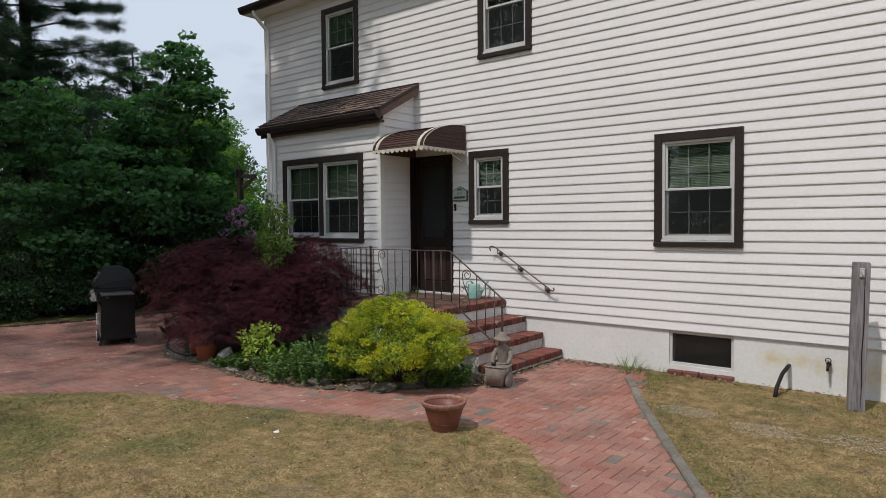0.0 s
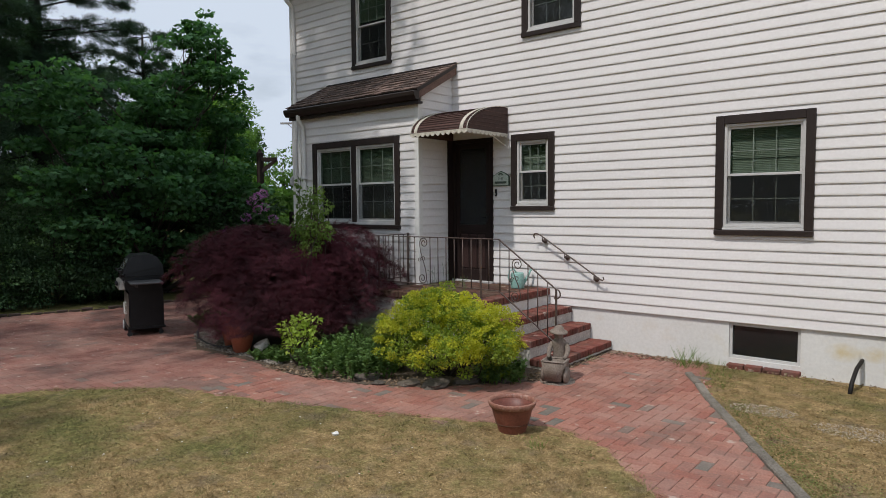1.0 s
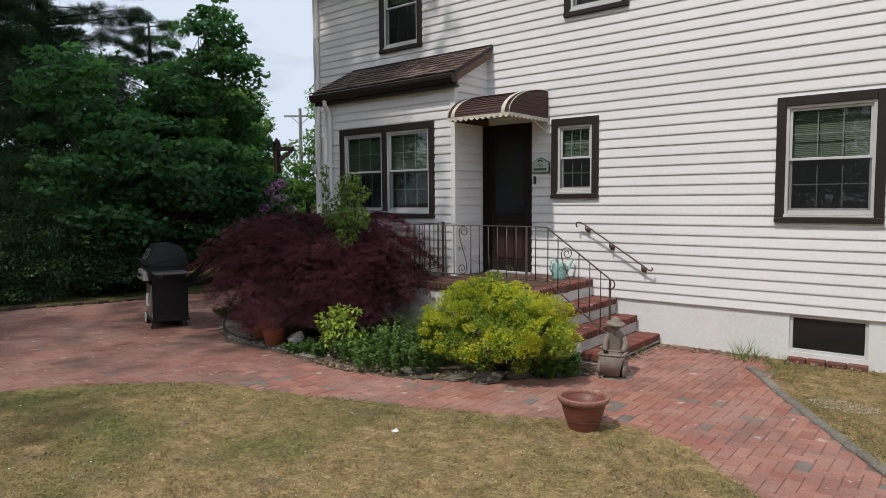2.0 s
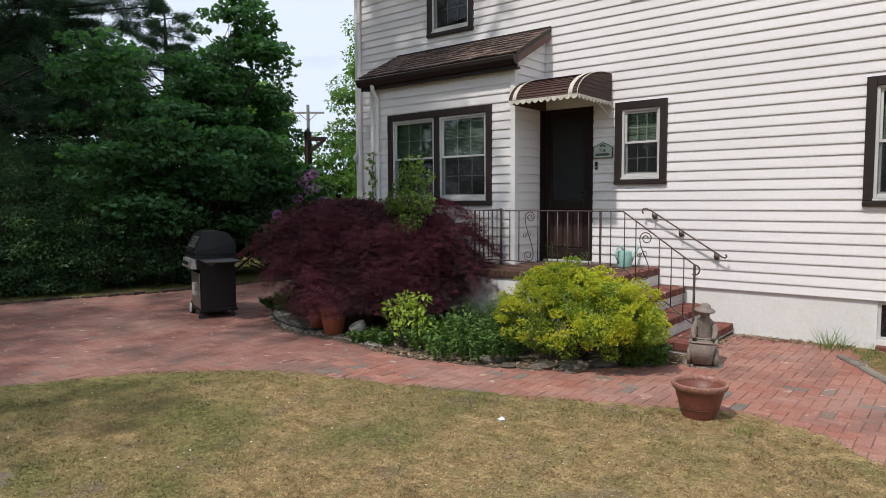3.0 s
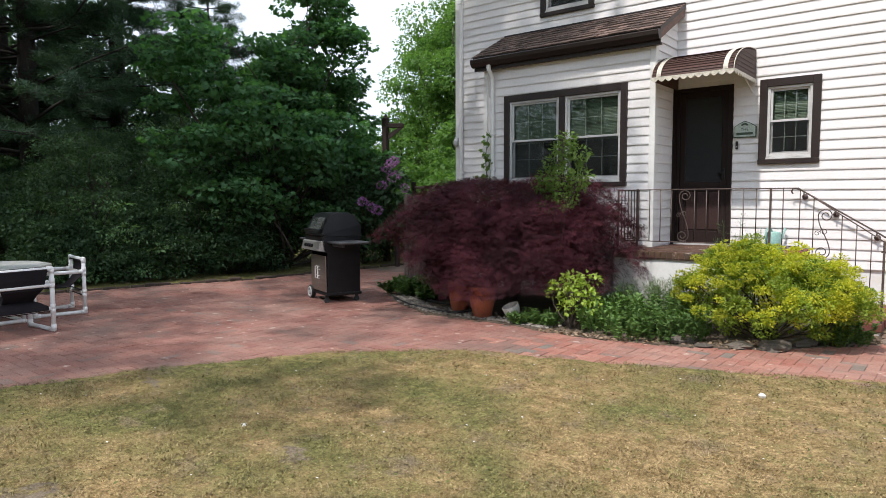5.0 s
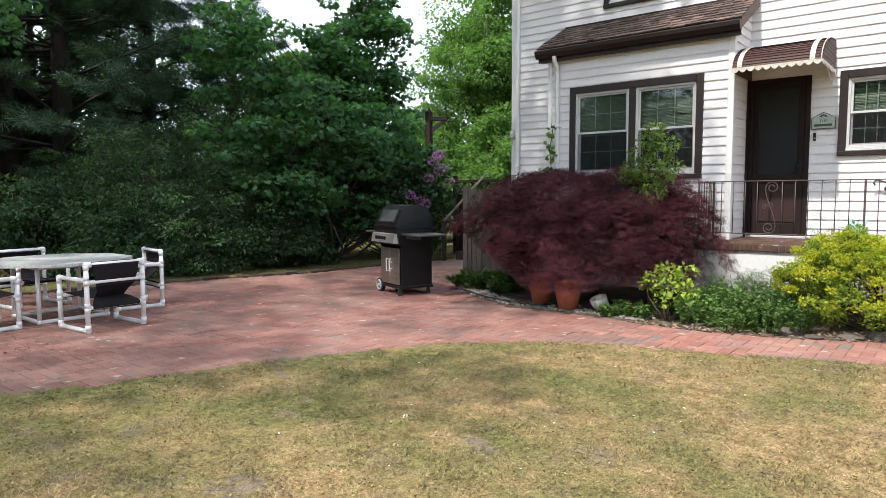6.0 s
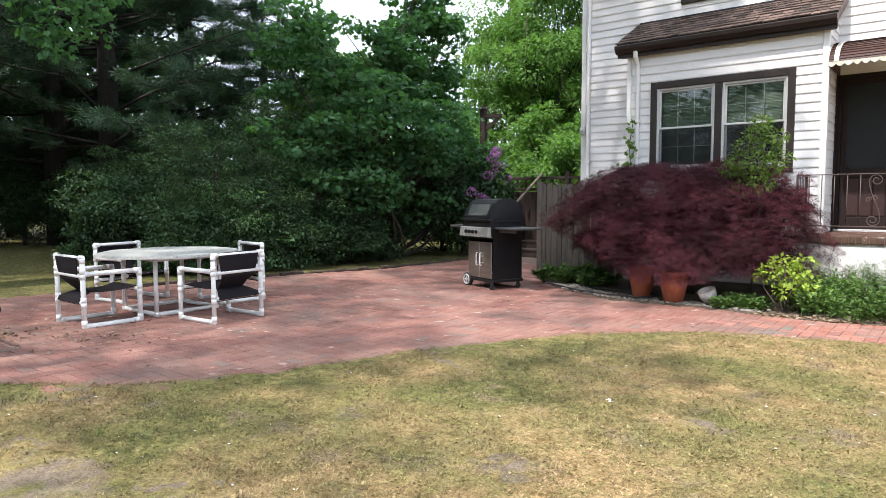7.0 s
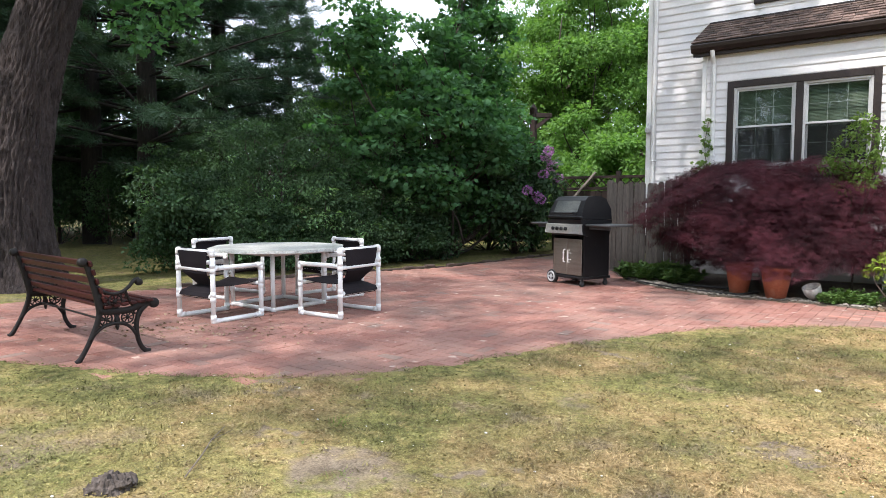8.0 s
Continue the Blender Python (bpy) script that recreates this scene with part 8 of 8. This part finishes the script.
gv = np.stack([pts - across * wid, pts + across * wid, pts + way * hgt], 1).reshape(-1, 3)
grass = new("grass", arrays("grass", gv, np.arange(3 * m).reshape(-1, 3), M_GRASS))
cn = 175000
qx, qy = rng.uniform(-12.5, 0.8, cn), rng.uniform(-3.9, 8.2, cn)
ok = ~inside(qx + rng.normal(scale=0.03, size=cn), qy + rng.normal(scale=0.03, size=cn), PAVED) & ~inside(qx, qy, BED)
thin = rng.uniform(0.15, 1.6, cn)
for bx, by, rx, ry in BARE:
    ok &= ((qx - bx) / rx) ** 2 + ((qy - by) / ry) ** 2 > thin + 0.6 * np.sin(11 * qx + 3 * np.sin(9 * qy)) * np.sin(10 * qy + 2 * np.sin(8 * qx))
qx, qy = qx[ok], qy[ok]
cp = np.column_stack([qx, qy, rng.uniform(-0.002, 0.014, len(qx))])
ca = rng.uniform(0, 2 * math.pi, len(qx))
weeds = new("low_weeds", leaves("low_weeds", cp, np.column_stack([np.cos(ca), np.sin(ca), rng.uniform(-0.2, 0.9, len(qx))]), rng.normal(scale=0.5, size=cp.shape) + np.array([0, 0, 1.0]), 0.0175, "oval", M_GRASS, rng))
tagged(weeds, "fine dry leaves of low weeds and thatch", "weeds", kind="stuff")
cn = 16000
qx, qy = rng.uniform(-13.5, 0.6, cn), rng.uniform(-4.0, 7.8, cn)
ok = ~inside(qx, qy, PAVED) & ~inside(qx, qy, BED) & (np.sin(qx * 1.9 + 1.5 * np.sin(qy * 1.3)) * np.sin(qy * 2.3 + np.sin(qx * 2.1)) > rng.uniform(-0.6, 0.7, cn))
kq = rng.uniform(0, 1, 3200)
qx, qy = np.concatenate([qx[ok], -2.98 + 2.9 * kq + np.abs(rng.normal(scale=0.28, size=3200)) + 0.12]), np.concatenate([qy[ok], 6.86 - 4.6 * kq + rng.normal(scale=0.10, size=3200)])
cp = np.column_stack([qx, qy, rng.uniform(-0.004, 0.022, len(qx))])
ca = rng.uniform(0, 2 * math.pi, len(qx))
clover = new("clover", leaves("clover", cp, np.column_stack([np.cos(ca), np.sin(ca), rng.uniform(-0.2, 0.6, len(qx))]), rng.normal(scale=0.35, size=cp.shape) + np.array([0, 0, 1.0]), 0.021, "oval", L_CLOVER, rng))
tagged(clover, "small clover and weed leaves in the lawn", "clover", kind="stuff")
tagged(grass, "short dry grass with greener drifts", "grass", kind="stuff")
litter = Geo()
lrnd = random.Random(13)
for k in range(420):
    x, y = lrnd.uniform(-12, 0.4), lrnd.uniform(-3.6, 4.6)
    if not inside(np.array([x]), np.array([y]), PAVED)[0]:
        s = lrnd.uniform(0.003, 0.010)
        litter.ball((x, y, 0.004), s, s * 0.7, s * 0.35, 6, 3)
tagged(part("petals_and_bits", litter, M_QUARTZ), "tiny pale petals and bits scattered on the lawn", "litter", kind="stuff")

gravel = Geo()
for cx0, cy0, rx, ry in ((-2.35, 6.69, 0.30, 0.18), (-1.57, 6.50, 0.34, 0.20), (-0.82, 6.60, 0.36, 0.22)):
    for k in range(620):
        a, f = lrnd.uniform(0, 6.28), math.sqrt(lrnd.random())
        s = lrnd.uniform(0.003, 0.008)
        gravel.ball((cx0 + rx * f * math.cos(a), cy0 + ry * f * math.sin(a), 0.010 + 0.3 * s), s, s * 0.8, s * 0.6, 5, 3)
tagged(part("gravel", gravel, M_GRAVEL), "patches of pale gravel showing through the lawn", "gravel", kind="stuff")

# ---- brick paving ----
brk = random.Random(17)
LONG, SHORT, GAP = 0.200, 0.100, 0.004


def paver_mesh(c):
    return Geo().box(-LONG / 2 + GAP / 2, LONG / 2 - GAP / 2, -SHORT / 2 + GAP / 2, SHORT / 2 - GAP / 2, -0.04, 0.0, c).mesh("brick", M_PAVER)


PAVERS = [paver_mesh(c) for c in (0.0035, 0.0045, 0.006)]
NEAR = (-3.6, -1.0, 3.3, 7.2)                  # stretch of the walk whose bricks are single pieces
rest, patio_rest, singles = Geo(), Geo(), 0
cells = []
for i in range(-175, 30):
    for j in range(-35, 105):
        r = (i - j) % 4
        if r == 0:
            cells.append((SHORT * i + LONG / 2, SHORT * j + SHORT / 2, 0))
        elif r == 2:
            cells.append((SHORT * i + SHORT / 2, SHORT * j + LONG / 2 - SHORT, 90))
cx, cy = np.array([c[0] for c in cells]), np.array([c[1] for c in cells])
within = inside(cx, cy, PAVED) | inside(cx + 0.07, cy + 0.05, PAVED) | inside(cx - 0.05, cy + 0.09, PAVED)
within &= ~inside(cx, cy, BED) & ((cx > -4.58) | (cy < 6.6) | (cx < -8)) & (cy < 8.25)
for (x, y, turn), w in zip(cells, within):
    if not w:
        continue
    m4 = pose(x, y, 0.0065 + brk.gauss(0, 0.0012), brk.gauss(0, 0.32), brk.gauss(0, 0.32), turn + brk.gauss(0, 0.5))
    if singles < 300 and NEAR[0] < x < NEAR[1] and NEAR[2] < y < NEAR[3]:
        b = new("brick", PAVERS[brk.randrange(3)])
        b.parent = pavement
        b.matrix_basis = m4
        singles += 1
    else:
        pile = patio_rest if x + brk.gauss(0, 0.5) < -7.2 else rest
        pile.m = m4
        pile.box(-LONG / 2 + GAP / 2, LONG / 2 - GAP / 2, -SHORT / 2 + GAP / 2, SHORT / 2 - GAP / 2, -0.03, 0.0, 0.0032 if pile is patio_rest else 0.0045)
br = part("bricks", rest, M_PAVER, pavement)
br["kind"] = "stuff"
br = part("bricks", patio_rest, M_PATIO, pavement)
br["kind"] = "stuff"
